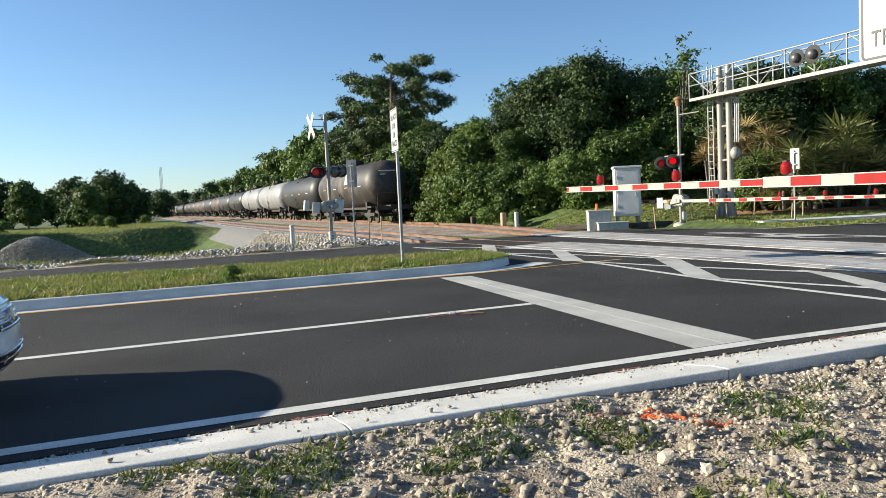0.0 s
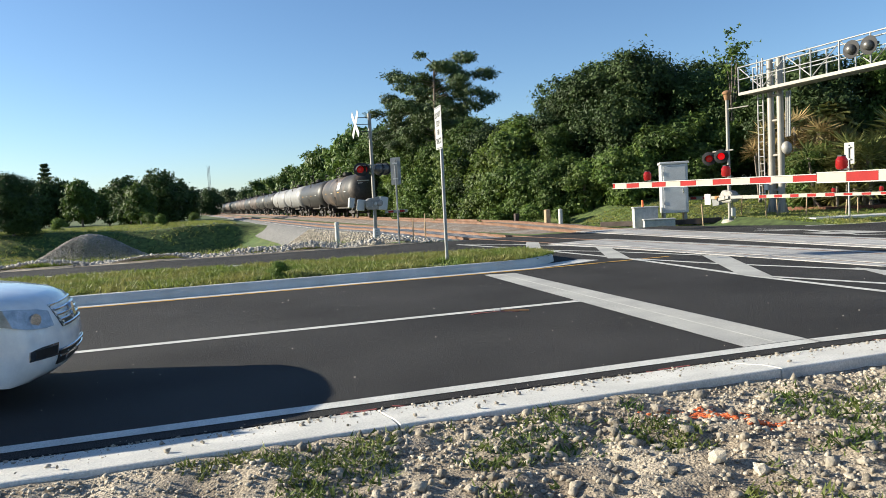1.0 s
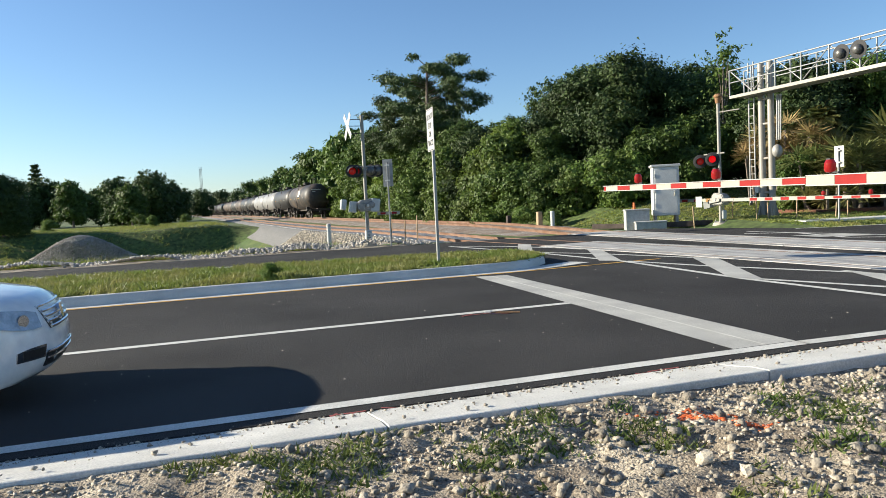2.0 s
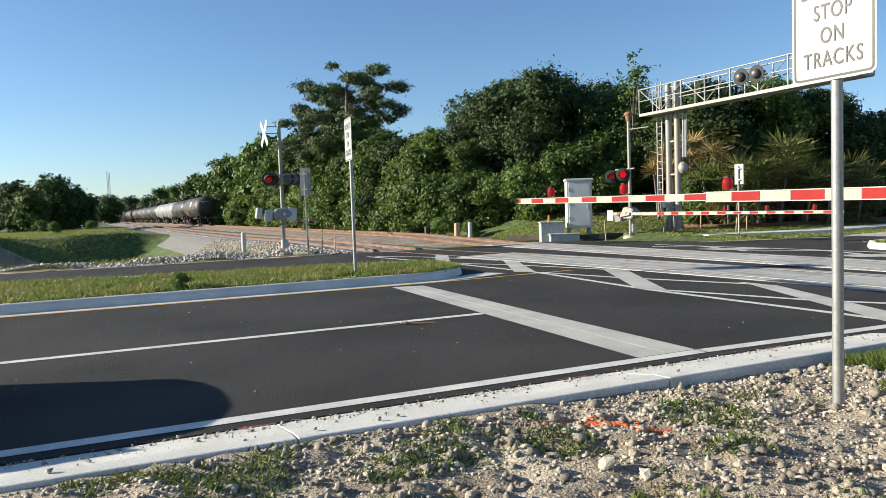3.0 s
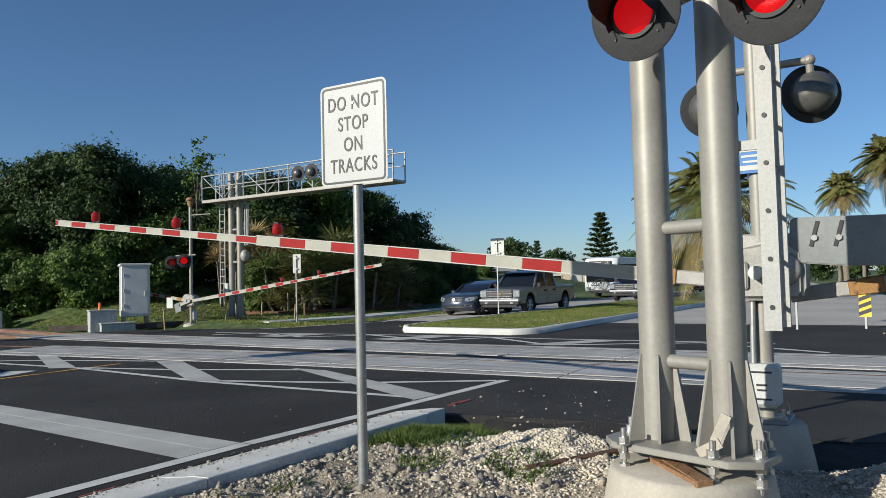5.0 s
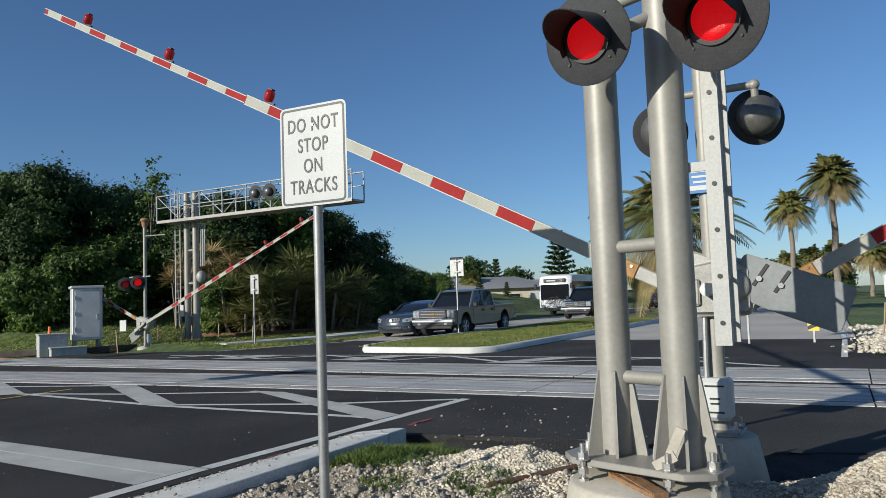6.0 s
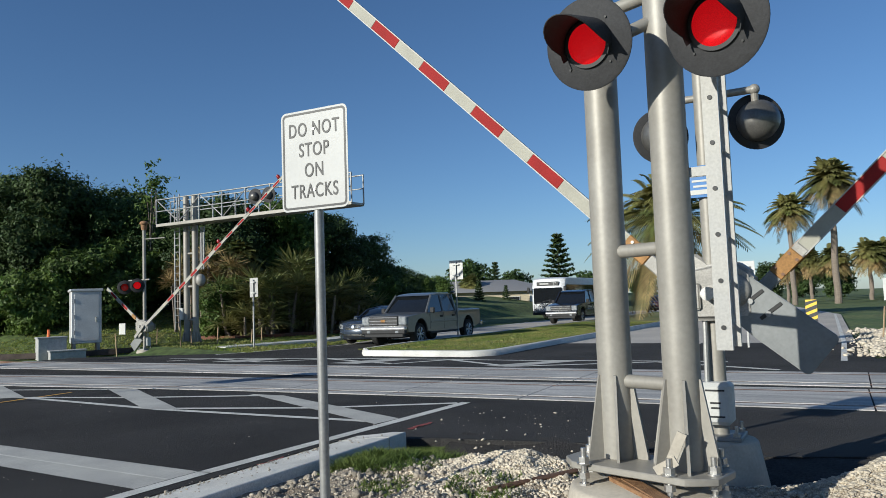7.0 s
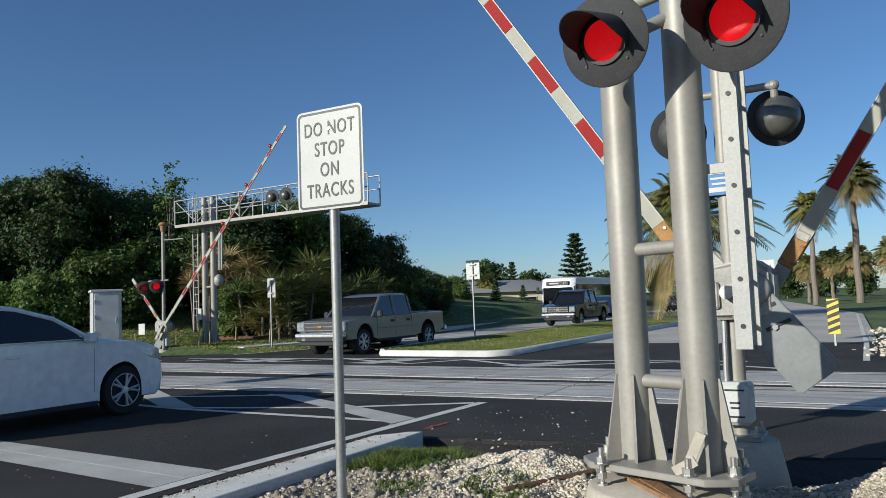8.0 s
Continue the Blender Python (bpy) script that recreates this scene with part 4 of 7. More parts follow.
# third stand, beyond the western lanes
XB = (0.75, 21.95, -0.08)
xb = gate_stand(XB, 90, 1.55, 4.95, "crossing signal mast with crossbuck beside the ballast", ped_z=0.14)
for s in (-1, 1):
    bm = BM()
    box(bm, (0, 0, 0), (0.01, 0.23, 1.22), rot=Matrix.Rotation(radians(45 * s), 3, "X"))
    o = part("crossbuck_blade", bm, M["sign_white"], xb, "white crossbuck blade seen edge-on")
    o.matrix_basis = pose(0.0 + 0.006 * s, 0.55, 4.55, 0, 0, 94)
for zz in (4.28, 4.55, 4.8):
    bm = BM()
    rod(bm, (0, 0.0, zz), (0, 0.5, zz), 0.014, seg=8)
    part("bracket", bm, M["black_matt"], xb)
bm = BM()
rod(bm, (0, 0.62, 3.02), (0, -0.55, 3.02), 0.03, seg=10)
part("crossarm", bm, M["silver"], xb)
xm = xb.matrix_basis.inverted()
for p, to, lit in (((0.25, 21.8, 2.78), (-1.5, -5, 1.8), False), ((0.42, 21.95, 2.78), (-3, -5, 1.8), False), ((1.02, 22.0, 2.78), (12, 40, 2.9), False), ((1.28, 22.05, 2.78), (12, 40, 2.9), False)):
    flasher(xb, xm @ aim(p, to), lit, disc=0.24, detail=False)
for c, s in (((0.1, 0.5, 1.52), (0.30, 0.26, 0.42)), ((0.0, -0.32, 1.55), (0.4, 0.34, 0.5)), ((0.15, 0.85, 1.62), (0.2, 0.22, 0.40))):
    bm = BM()
    box(bm, c, s, rot=Matrix.Rotation(radians(8), 3, "X"), bevel=0.03)
    part("counterweight", bm, M["white"], xb)
bm = BM()
for k in range(4):
    box(bm, (-0.08, -0.5 - 0.22 * k, 1.22), (0.03, 0.22, 0.11))
part("short_arm", bm, M["arm_white"], xb, "stub of a gate arm")
bm = BM()
for k in range(2):
    box(bm, (-0.085, -0.61 - 0.44 * k, 1.22), (0.034, 0.2, 0.08))
part("arm_stripe", bm, M["arm_red"], xb)

# near cantilever: twin columns on a bolted plate
cant = thing("cantilever_mast", (-0.22, -4.40, 0), "twin silver columns with red flashing lamps on a concrete base", "crossing signal")
bm = BM()
lathe(bm, [(0.58, -0.6), (0.56, 0.0), (0.505, 0.29), (0.495, 0.315), (0.47, 0.33)], seg=48)
part("footing", bm, M["pedestal"], cant, "wide round concrete footing", 50)
COLS = ((0.125, 0.215), (-0.075, -0.275))
bm = BM()
prism(bm, [(0.27, 0.50), (0.02, 0.56), (-0.14, 0.46), (-0.38, -0.32), (-0.30, -0.50), (-0.05, -0.56), (0.12, -0.46), (0.33, 0.34)], 0.42, 0.465, "z")
bmesh.ops.bevel(bm, geom=list(bm.edges), offset=0.006, segments=1, affect="EDGES")
plate = part("base_plate", bm, M["silver"], cant, "thick steel base plate")
for cx, cy in COLS:
    bm = BM()
    rod(bm, (cx, cy, 0.46), (cx, cy, 7.2), 0.117, seg=40)
    col = part("column", bm, M["silver"], cant, "tall aluminium-painted steel tube")
    for a in range(15, 375, 60):
        bm = BM()
        c, s = math.cos(radians(a)), math.sin(radians(a))
        prism(bm, [(0.10, 0.465), (0.225, 0.465), (0.225, 0.49), (0.128, 1.02), (0.10, 1.035)], -0.009, 0.009, "y")
        bmesh.ops.rotate(bm, verts=bm.verts, cent=(0, 0, 0), matrix=Matrix.Rotation(radians(a), 3, "Z"))
        bmesh.ops.translate(bm, verts=bm.verts, vec=(cx, cy, 0))
        part("gusset", bm, M["silver"], col, "welded triangular gusset")
for zz in (0.98, 1.86, 3.55, 5.2):
    bm = BM()
    rod(bm, (COLS[0][0], COLS[0][1], zz), (COLS[1][0], COLS[1][1], zz), 0.045, seg=20)
    part("tie_tube", bm, M["silver"], cant)
for bx, by in ((0.20, 0.44), (-0.19, 0.36), (-0.32, -0.22), (-0.20, -0.46), (0.06, -0.46), (0.25, 0.22)):
    bm = BM()
    rod(bm, (bx, by, 0.25), (bx, by, 0.57), 0.018, seg=10)
    for z0, z1, r in ((0.465, 0.475, 0.045), (0.475, 0.515, 0.036), (0.375, 0.415, 0.036), (0.30, 0.345, 0.036), (0.295, 0.302, 0.046)):
        rod(bm, (bx, by, z0), (bx, by, z1), r, seg=6 if r < 0.04 else 16)
    part("anchor_bolt", bm, M["bolt"], plate, "zinc anchor bolt with nuts")
bm = BM()
rod(bm, (-0.32, 0.07, 3.18), (-0.10, -0.25, 3.36), 0.042, seg=18)
rod(bm, (-0.10, -0.30, 3.36), (-0.37, -0.69, 3.14), 0.042, seg=18)
part("lamp_crossarm", bm, M["silver"], cant)
for p, size in (((-0.716, -4.308, 3.143), 0.287), ((-0.76, -5.075, 3.10), 0.305)):
    loc = Vector(p) - Vector((-0.22, -4.40, 0))
    flasher(cant, aim(loc, Vector((-5.6, -3.7, 2.3)) - Vector((-0.22, -4.40, 0))), disc=size, lens=size * 0.5)
for sx in (0, 1):
    bm = BM()
    rx = -0.08 + sx * 0.36
    prism(bm, [(rx, -0.594), (rx, -0.496), (rx + 0.04, -0.496), (rx + 0.04, -0.502), (rx + 0.006, -0.502), (rx + 0.006, -0.588), (rx + 0.04, -0.588), (rx + 0.04, -0.594)], 1.2, 6.2, "z")
    rail = part("ladder_rail", bm, M["alu_white"], cant, "bright aluminium ladder rail")
    if sx == 0:
        for k in range(17):
            # solid black stubs stand in for the shade inside the rung tubes
            bm = BM()
            rod(bm, (-0.086, -0.545, 1.34 + 0.29 * k), (-0.07, -0.545, 1.34 + 0.29 * k), 0.015, seg=12)
            part("rung_end", bm, M["black"], rail, "solid black stub for the shade inside a rung")
for k in range(17):
    bm = BM()
    rod(bm, (-0.06, -0.545, 1.34 + 0.29 * k), (0.30, -0.545, 1.34 + 0.29 * k), 0.014, seg=10)
    part("rung", bm, M["alu_white"], cant)
bm = BM()
box(bm, (-0.06, -0.44, 2.33), (0.02, 0.20, 0.06))
part("ladder_bracket", bm, M["alu_white"], cant)
bm = BM()
box(bm, (0.05, 0.06, 0.33), (0.10, 0.52, 0.06), rot=Matrix.Rotation(radians(-52), 3, "Z"), bevel=0.004)
o = tagged(to_ob("timber_block", bm, M["timber"]), "split brown timber block wedged under the base plate", "timber")
o.matrix_basis = pose(-0.50, -4.50, 0)
bm = BM()
box(bm, (0.0, 0.0, 0.325), (0.10, 0.62, 0.06), rot=Matrix.Rotation(radians(-48), 3, "Z"), bevel=0.004)
o = tagged(to_ob("timber_block", bm, M["timber"]), "long brown timber wedge lying on the concrete footing", "timber")
o.matrix_basis = pose(-0.42, -4.38, 0)
bm = BM()
box(bm, (-0.30, -0.26, 0.62), (0.01, 0.06, 0.22), rot=Matrix.Rotation(radians(24), 3, "X"))
box(bm, (-0.31, -0.20, 0.52), (0.01, 0.15, 0.06), rot=Matrix.Rotation(radians(-30), 3, "X"))
part("torn_tag", bm, M["pedestal"], cant, "torn pale paper tag")

# far gantry over the lanes
gan = thing("signal_gantry", (16.8, 18.9, -0.12), "galvanised signal gantry with a railed walkway over the road", "signal gantry")
bm = BM()
lathe(bm, [(0.6, -0.3), (0.6, 0.04), (0.57, 0.07)], seg=28)
part("footing", bm, M["pedestal"], gan)
bm = BM()
box(bm, (0, 0, 0.12), (0.7, 1.05, 0.05))
part("base_plate", bm, M["galv"], gan)
for sy in (-0.26, 0.26):
    bm = BM()
    rod(bm, (0, sy, 0.12), (0, sy, 6.55), 0.13, seg=24)
    c = part("column", bm, M["silver"], gan)
    for a in range(0, 360, 60):
        bm = BM()
        prism(bm, [(0.11, 0.14), (0.30, 0.14), (0.15, 0.8), (0.11, 0.8)], -0.012, 0.012, "y")
        bmesh.ops.rotate(bm, verts=bm.verts, cent=(0, 0, 0), matrix=Matrix.Rotation(radians(a), 3, "Z"))
        bmesh.ops.translate(bm, verts=bm.verts, vec=(0, sy, 0))
        part("gusset", bm, M["silver"], c)
for zz in (1.3, 2.7, 4.1, 5.1):
    bm = BM()
    rod(bm, (0, -0.26, zz), (0, 0.26, zz), 0.05, seg=14)
    part("tie_tube", bm, M["silver"], gan)
Y0, Y1 = 1.25, -9.0
bm = BM()
box(bm, (-0.35, (Y0 + Y1) / 2, 5.33), (0.75, Y0 - Y1, 0.07))
part("walkway_deck", bm, M["galv"], gan, "grated walkway deck")
for sx in (-0.72, 0.02):
    bm = BM()
    box(bm, (sx, (Y0 + Y1) / 2, 5.33), (0.05, Y0 - Y1, 0.12))
    part("walkway_beam", bm, M["silver"], gan)
    for zz, r in ((6.42, 0.028), (5.92, 0.022)):
        bm = BM()
        rod(bm, (sx, Y0, zz), (sx, Y1, zz), r, seg=10)
        part("handrail", bm, M["galv"], gan)
    for k in range(9):
        y = Y0 + (Y1 - Y0) * k / 8
        bm = BM()
        rod(bm, (sx, y, 5.35), (sx, y, 6.44), 0.028, seg=10)
        part("rail_post", bm, M["galv"], gan)
        if k < 8 and sx < 0:
            bm = BM()
            ya, yb = (y, y + (Y1 - Y0) / 8)
            za, zb = (5.4, 6.4) if k % 2 else (6.4, 5.4)
            rod(bm, (sx + 0.05, ya, za), (sx + 0.05, yb, zb), 0.02, seg=8)
            part("brace", bm, M["galv"], gan)
for yy in (-4.55, -5.25, -8.6):
    loc = Vector((-0.9, yy, 5.98))
    flasher(gan, aim(loc, loc + (Vector((-1, 0.12, 0)) if yy < -6 else Vector((1, 0.1, 0)))), lit=False, disc=0.31, detail=False)
bm = BM()
rod(bm, (-0.75, -4.2, 6.25), (-0.75, -5.6, 6.25), 0.03, seg=8)
part("lamp_crossarm", bm, M["galv"], gan)
for sy in (0.62, 0.92):
    bm = BM()
    rod(bm, (-0.05, sy, 0.9), (-0.05, sy, 6.7), 0.028, seg=8)
    part("ladder_rail", bm, M["alu_white"], gan)
for k in range(18):
    bm = BM()
    rod(bm, (-0.05, 0.62, 1.2 + 0.3 * k), (-0.05, 0.92, 1.2 + 0.3 * k), 0.014, seg=8)
    part("rung", bm, M["alu_white"], gan)
bm = BM()
box(bm, (-0.12, 0.42, 1.55), (0.16, 0.22, 0.5), bevel=0.02)
part("switch_box", bm, M["white"], gan)
bm = BM()
bmesh.ops.create_uvsphere(bm, u_segments=16, v_segments=10, radius=0.2, matrix=Matrix.Translation((-0.05, -0.62, 2.95)) @ Matrix.Diagonal((1, 1, 1.3, 1)))
part("bell", bm, M["silver_rough"], gan, "grey crossing bell")
bm = BM()
for k in range(3):
    rod(bm, (0.1, -0.45 - 0.1 * k, 3.4), (0.1, -0.5 - 0.1 * k, 5.2), 0.03, seg=8)
part("cable_drop", bm, M["galv"], gan)

# ---------------------------------------------------------------- cabinets beside the far track
cab = thing("signal_cabinet", (13.15, 20.7, 0.2), "tall aluminium signal cabinet on short legs beside the track", "cabinet", rz=-30)
bm = BM()
box(bm, (0, 0, 1.25), (1.05, 1.15, 2.0), bevel=0.02)
body = part("body", bm, M["cabinet"], cab)
bm = BM()
box(bm, (0, 0, 2.29), (1.16, 1.26, 0.10), bevel=0.02)
part("roof", bm, M["cabinet"], cab)
bm = BM()
box(bm, (0, -0.585, 1.25), (0.86, 0.02, 1.80), bevel=0.006)
dr = part("door", bm, M["cabinet"], cab)
bm = BM()
box(bm, (0.33, -0.61, 1.15), (0.04, 0.04, 0.2), bevel=0.008)
part("handle", bm, M["chrome"], dr)
for k in range(3):
    bm = BM()
    rod(bm, (-0.43, -0.60, 0.6 + 0.6 * k), (-0.43, -0.60, 0.75 + 0.6 * k), 0.015, seg=8)
    part("hinge", bm, M["galv"], dr)
for sx in (-0.42, 0.42):
    for sy in (-0.46, 0.46):
        bm = BM()
        box(bm, (sx, sy, 0.03), (0.09, 0.09, 0.5))
        part("leg", bm, M["galv"], cab)
for (x, y, z, s, lab) in ((11.75, 20.7, 0.1, (0.95, 0.7, 0.62), "low grey utility box on the grass"), (11.9, 19.95, -0.05, (1.2, 0.45, 0.28), "flat grey concrete vault cover")):
    t = thing("utility_box", (x, y, z), lab, "utility box", rz=-25)
    bm = BM()
    box(bm, (0, 0, s[2] / 2 - 0.1), (s[0], s[1], s[2] + 0.2), bevel=0.02)
    part("body", bm, M["utility_box"], t)
    bm = BM()
    box(bm, (0, 0, s[2] + 0.02), (s[0] + 0.06, s[1] + 0.06, 0.06), bevel=0.015)
    part("lid", bm, M["utility_box"], t)
t = thing("marker_cone", (11.65, 20.7, 0.76), "small orange marker standing on the utility box", "marker")
bm = BM()
rod(bm, (0, 0, 0), (0, 0, 0.28), 0.06, 0.04, seg=12)
part("body", bm, M["orange"], t)
for a, b, lab in (((11.5, 20.9), (13.6, 19.5), "dark creosoted timber lying by the crossing"), ((10.7, 22.4), (11.9, 20.6), "dark creosoted timber leaning by the crossing"), ((13.4, 20.2), (14.6, 19.6), "dark creosoted timber lying in gravel")):
    bm = BM()
    A, B = Vector((*a, 0.12)), Vector((*b, 0.14))
    mid, d = (A + B) / 2, B - A
    box(bm, (0, 0, 0), (d.length, 0.23, 0.2), bevel=0.01)
    o = tagged(to_ob("timber_beam", bm, M["dark_timber"]), lab, "timber", "railway timbers")
    o.matrix_basis = pose(mid.x, mid.y, 0.08, 0, 0, math.degrees(math.atan2(d.y, d.x)))

# ---------------------------------------------------------------- trees and shrubs
def leaf_faces(rng, centres, normals, size, aspect=1.7):
    """Small pointed leaf faces at centres, turned at random round the given normals."""
    n = len(centres)
    nr = normals + rng.normal(0, 0.55, (n, 3))
    nr /= np.linalg.norm(nr, axis=1)[:, None] + 1e-9
    r = rng.normal(0, 1, (n, 3))
    u = np.cross(nr, r)
    u /= np.linalg.norm(u, axis=1)[:, None] + 1e-9
    v = np.cross(nr, u)
    s = size * rng.uniform(0.6, 1.35, (n, 1))
    a, b = u * s * aspect * 0.5, v * s * 0.5
    verts = np.stack([centres - a - b, centres - a + b, centres + a], 1).reshape(-1, 3)
    faces = np.arange(3 * n).reshape(-1, 3)
    return verts, faces


def clump_points(rng, lobes, n, twig=0.2, per=22):
    """Leaves in twig clusters near the skins of ellipsoid lobes, so that dark gaps show between the clusters."""
    pts, nrm = [], []
    vol = np.array([l[3] * l[4] + l[3] * l[5] + l[4] * l[5] for l in lobes])
    share = np.maximum(1, n * vol / vol.sum() / per).astype(int)
    for (cx, cy, cz, rx, ry, rz), k in zip(lobes, share):
        d = rng.normal(0, 1, (k, 3))
        d /= np.linalg.norm(d, axis=1)[:, None]
        rad = np.clip(1.0 - np.abs(rng.normal(0, 0.24, (k, 1))) + rng.normal(0, 0.07, (k, 1)), 0.15, 1.2)
        bumps = 1 + 0.16 * np.sin(d[:, :1] * 7 + cx * 3) * np.sin(d[:, 1:2] * 6 + cy * 2) + 0.12 * np.sin(d[:, 2:3] * 11 + cz)
        centre = np.repeat(np.array([cx, cy, cz]) + d * rad * bumps * np.array([rx, ry, rz]), per, 0)
        wide = np.repeat(twig * rng.uniform(0.6, 1.5, (k, 1)), per, 0)
        off = rng.normal(0, 1, (k * per, 3)) * wide * np.array([1, 1, 0.6])
        pts.append(centre + off)
        nrm.append(np.repeat(d, per, 0) * 0.6 + off / (wide + 1e-6) * 0.3 + np.array([0, 0, 0.35]))
    return np.concatenate(pts), np.concatenate(nrm)


def make_limb(bm, path, r0, r1, seg=7):
    rings = []
    for k, p in enumerate(path):
        r = r0 + (r1 - r0) * k / (len(path) - 1)
        rings.append([bm.verts.new((p[0] + r * math.cos(2 * math.pi * a / seg), p[1] + r * math.sin(2 * math.pi * a / seg), p[2])) for a in range(seg)])
    for p, q in zip(rings, rings[1:]):
        for a in range(seg):
            bm.faces.new((p[a], p[(a + 1) % seg], q[(a + 1) % seg], q[a]))
    bm.faces.new(rings[-1])
    return bm


def tree_kind(seed, height, spread, leaf, n, size, lobes_n, low=0.12, trunk_r=0.22, bush=False, twig=0.2, per=22):
    rng = np.random.default_rng(seed)
    lobes = []
    for k in range(lobes_n):
        a, f = rng.uniform(0, 6.28), rng.uniform(low, 0.86)
        wide = spread * (0.95 - 0.62 * abs(f - 0.42)) if not bush else spread * (1.05 - 0.6 * f)
        rr = wide * rng.uniform(0.15, 0.72)
        s = spread * rng.uniform(0.24, 0.42)
        lobes.append((rr * math.cos(a), rr * math.sin(a), height * f, s, s, s * rng.uniform(0.6, 0.9)))
    lobes.append((0, 0, height * 0.84, spread * 0.34, spread * 0.34, height * 0.15))
    p, d = clump_points(rng, lobes, n, twig, per)
    p[:, 2] = np.maximum(p[:, 2], 0.05)
    v, f = leaf_faces(rng, p, d, size)
    crown = mesh_np("crown", v, f, leaf)
    bm = BM()
    make_limb(bm, [(0, 0, -0.4), (0.03, 0, height * 0.2), (0.1, 0.05, height * 0.45), (0.0, 0.1, height * 0.75)], trunk_r, trunk_r * 0.25, 9)
    for lx, ly, lz, *_ in lobes[:9]:
        z0 = min(lz * 0.6, height * 0.4)
        make_limb(bm, [(0.04, 0.02, z0), (lx * 0.45, ly * 0.45, (z0 + lz) / 2 + 0.1), (lx * 0.9, ly * 0.9, lz)], trunk_r * 0.4, trunk_r * 0.1, 6)
    tr = bpy.data.meshes.new("trunk")
    bm.to_mesh(tr)
    bm.free()
    tr.materials.append(M["bark"])
    return crown, tr


def pine_kind(seed, height):
    """A slash pine: a bare forking trunk, crooked limbs and tufted flat clumps with sky between them."""
    rng = np.random.default_rng(seed)
    lobes = []
    for k in range(64):
        f = 1.0 - 0.60 * rng.uniform() ** 1.25
        a = rng.uniform(0, 6.28)
        wide = height * (0.33 * math.sqrt(max(0.02, 1 - ((f - 0.74) / 0.31) ** 2)) + 0.03)
        rr = rng.uniform(0.3, 1.0) * wide
        s = rng.uniform(0.45, 0.95)
        lobes.append((rr * math.cos(a), rr * math.sin(a), height * f, s * 1.1, s * 1.1, s * 0.5))
    p, d = clump_points(rng, lobes, 42000, 0.16, 20)
    v, f = leaf_faces(rng, p, d, 0.085, 3.0)
    crown = mesh_np("crown", v, f, M["needle"])
    bm = BM()
    make_limb(bm, [(0, 0, -0.4), (0.15, 0, height * 0.3), (-0.1, 0.1, height * 0.65), (0.1, 0, height * 0.98)], 0.28, 0.06, 9)
    for lx, ly, lz, *_ in lobes:
        z0 = lz - 0.5
        make_limb(bm, [(0, 0, z0), (lx * 0.5, ly * 0.5, z0 + 0.4), (lx, ly, lz)], 0.07, 0.02, 5)
    tr = bpy.data.meshes.new("trunk")
    bm.to_mesh(tr)
    bm.free()
    tr.materials.append(M["bark"])
    return crown, tr


def frond(verts, faces, base, yaw, rise, length, droop, leaflets, width, ll):
    """An arched palm frond with leaflets on both sides of its rib."""
    c, s = math.cos(yaw), math.sin(yaw)
    prev = None
    for k in range(leaflets + 1):
        f = k / leaflets
        out = length * (f * math.cos(rise) * (1 - 0.12 * f))
        up = length * (f * math.sin(rise) - droop * f * f)
        p = np.array([base[0] + out * c, base[1] + out * s, base[2] + up])
        if prev is not None:
            t = p - prev
            t /= np.linalg.norm(t)
            side = np.array([-s, c, 0.0])
            n0 = len(verts)
            w = 0.03
            verts.extend([prev - side * w, p - side * w, p + side * w, prev + side * w])
            faces.append((n0, n0 + 1, n0 + 2, n0 + 3))
            L = ll * (0.45 + 0.75 * math.sin(math.pi * min(1, f * 0.9 + 0.12)))
            for sg in (-1, 1):
                tip = p + side * sg * L * 0.72 + t * L * 0.55 + np.array([0, 0, -0.25 * L])
                n0 = len(verts)
                m = (p + tip) / 2
                verts.extend([p, m + t * width, tip, m - t * width])
                faces.append((n0, n0 + 1, n0 + 2, n0 + 3))
        prev = p


def palm_kind(seed, trunk_h, r, n, length, leaflets, ll, dry=0.25, trunk_r=0.28, width=0.03):
    rng = random.Random(seed)
    meshes = []
    for green in (True, False):
        verts, faces = [], []
        for k in range(n if green else int(n * dry)):
            rise = radians(rng.uniform(-5, 78)) if green else radians(rng.uniform(-45, -5))
            frond(verts, faces, (0, 0, trunk_h), rng.uniform(0, 6.28), rise, length * rng.uniform(0.8, 1.05), rng.uniform(0.35, 0.6), leaflets, width, ll)
        meshes.append(mesh_np("crown" if green else "dry_fronds", np.array(verts), np.array(faces), M["palm_leaf"] if green else M["dry_leaf"]))
    bm = BM()
    steps = 14
    make_limb(bm, [(0.05 * math.sin(k), 0.03 * math.cos(k * 2), -0.3 + (trunk_h + 0.3) * k / steps) for k in range(steps + 1)], trunk_r * 1.15, trunk_r * 0.85, 12)
    tr = bpy.data.meshes.new("trunk")
    bm.to_mesh(tr)
    bm.free()
    tr.materials.append(M["palm_bark"])
    return meshes[0], tr, meshes[1]


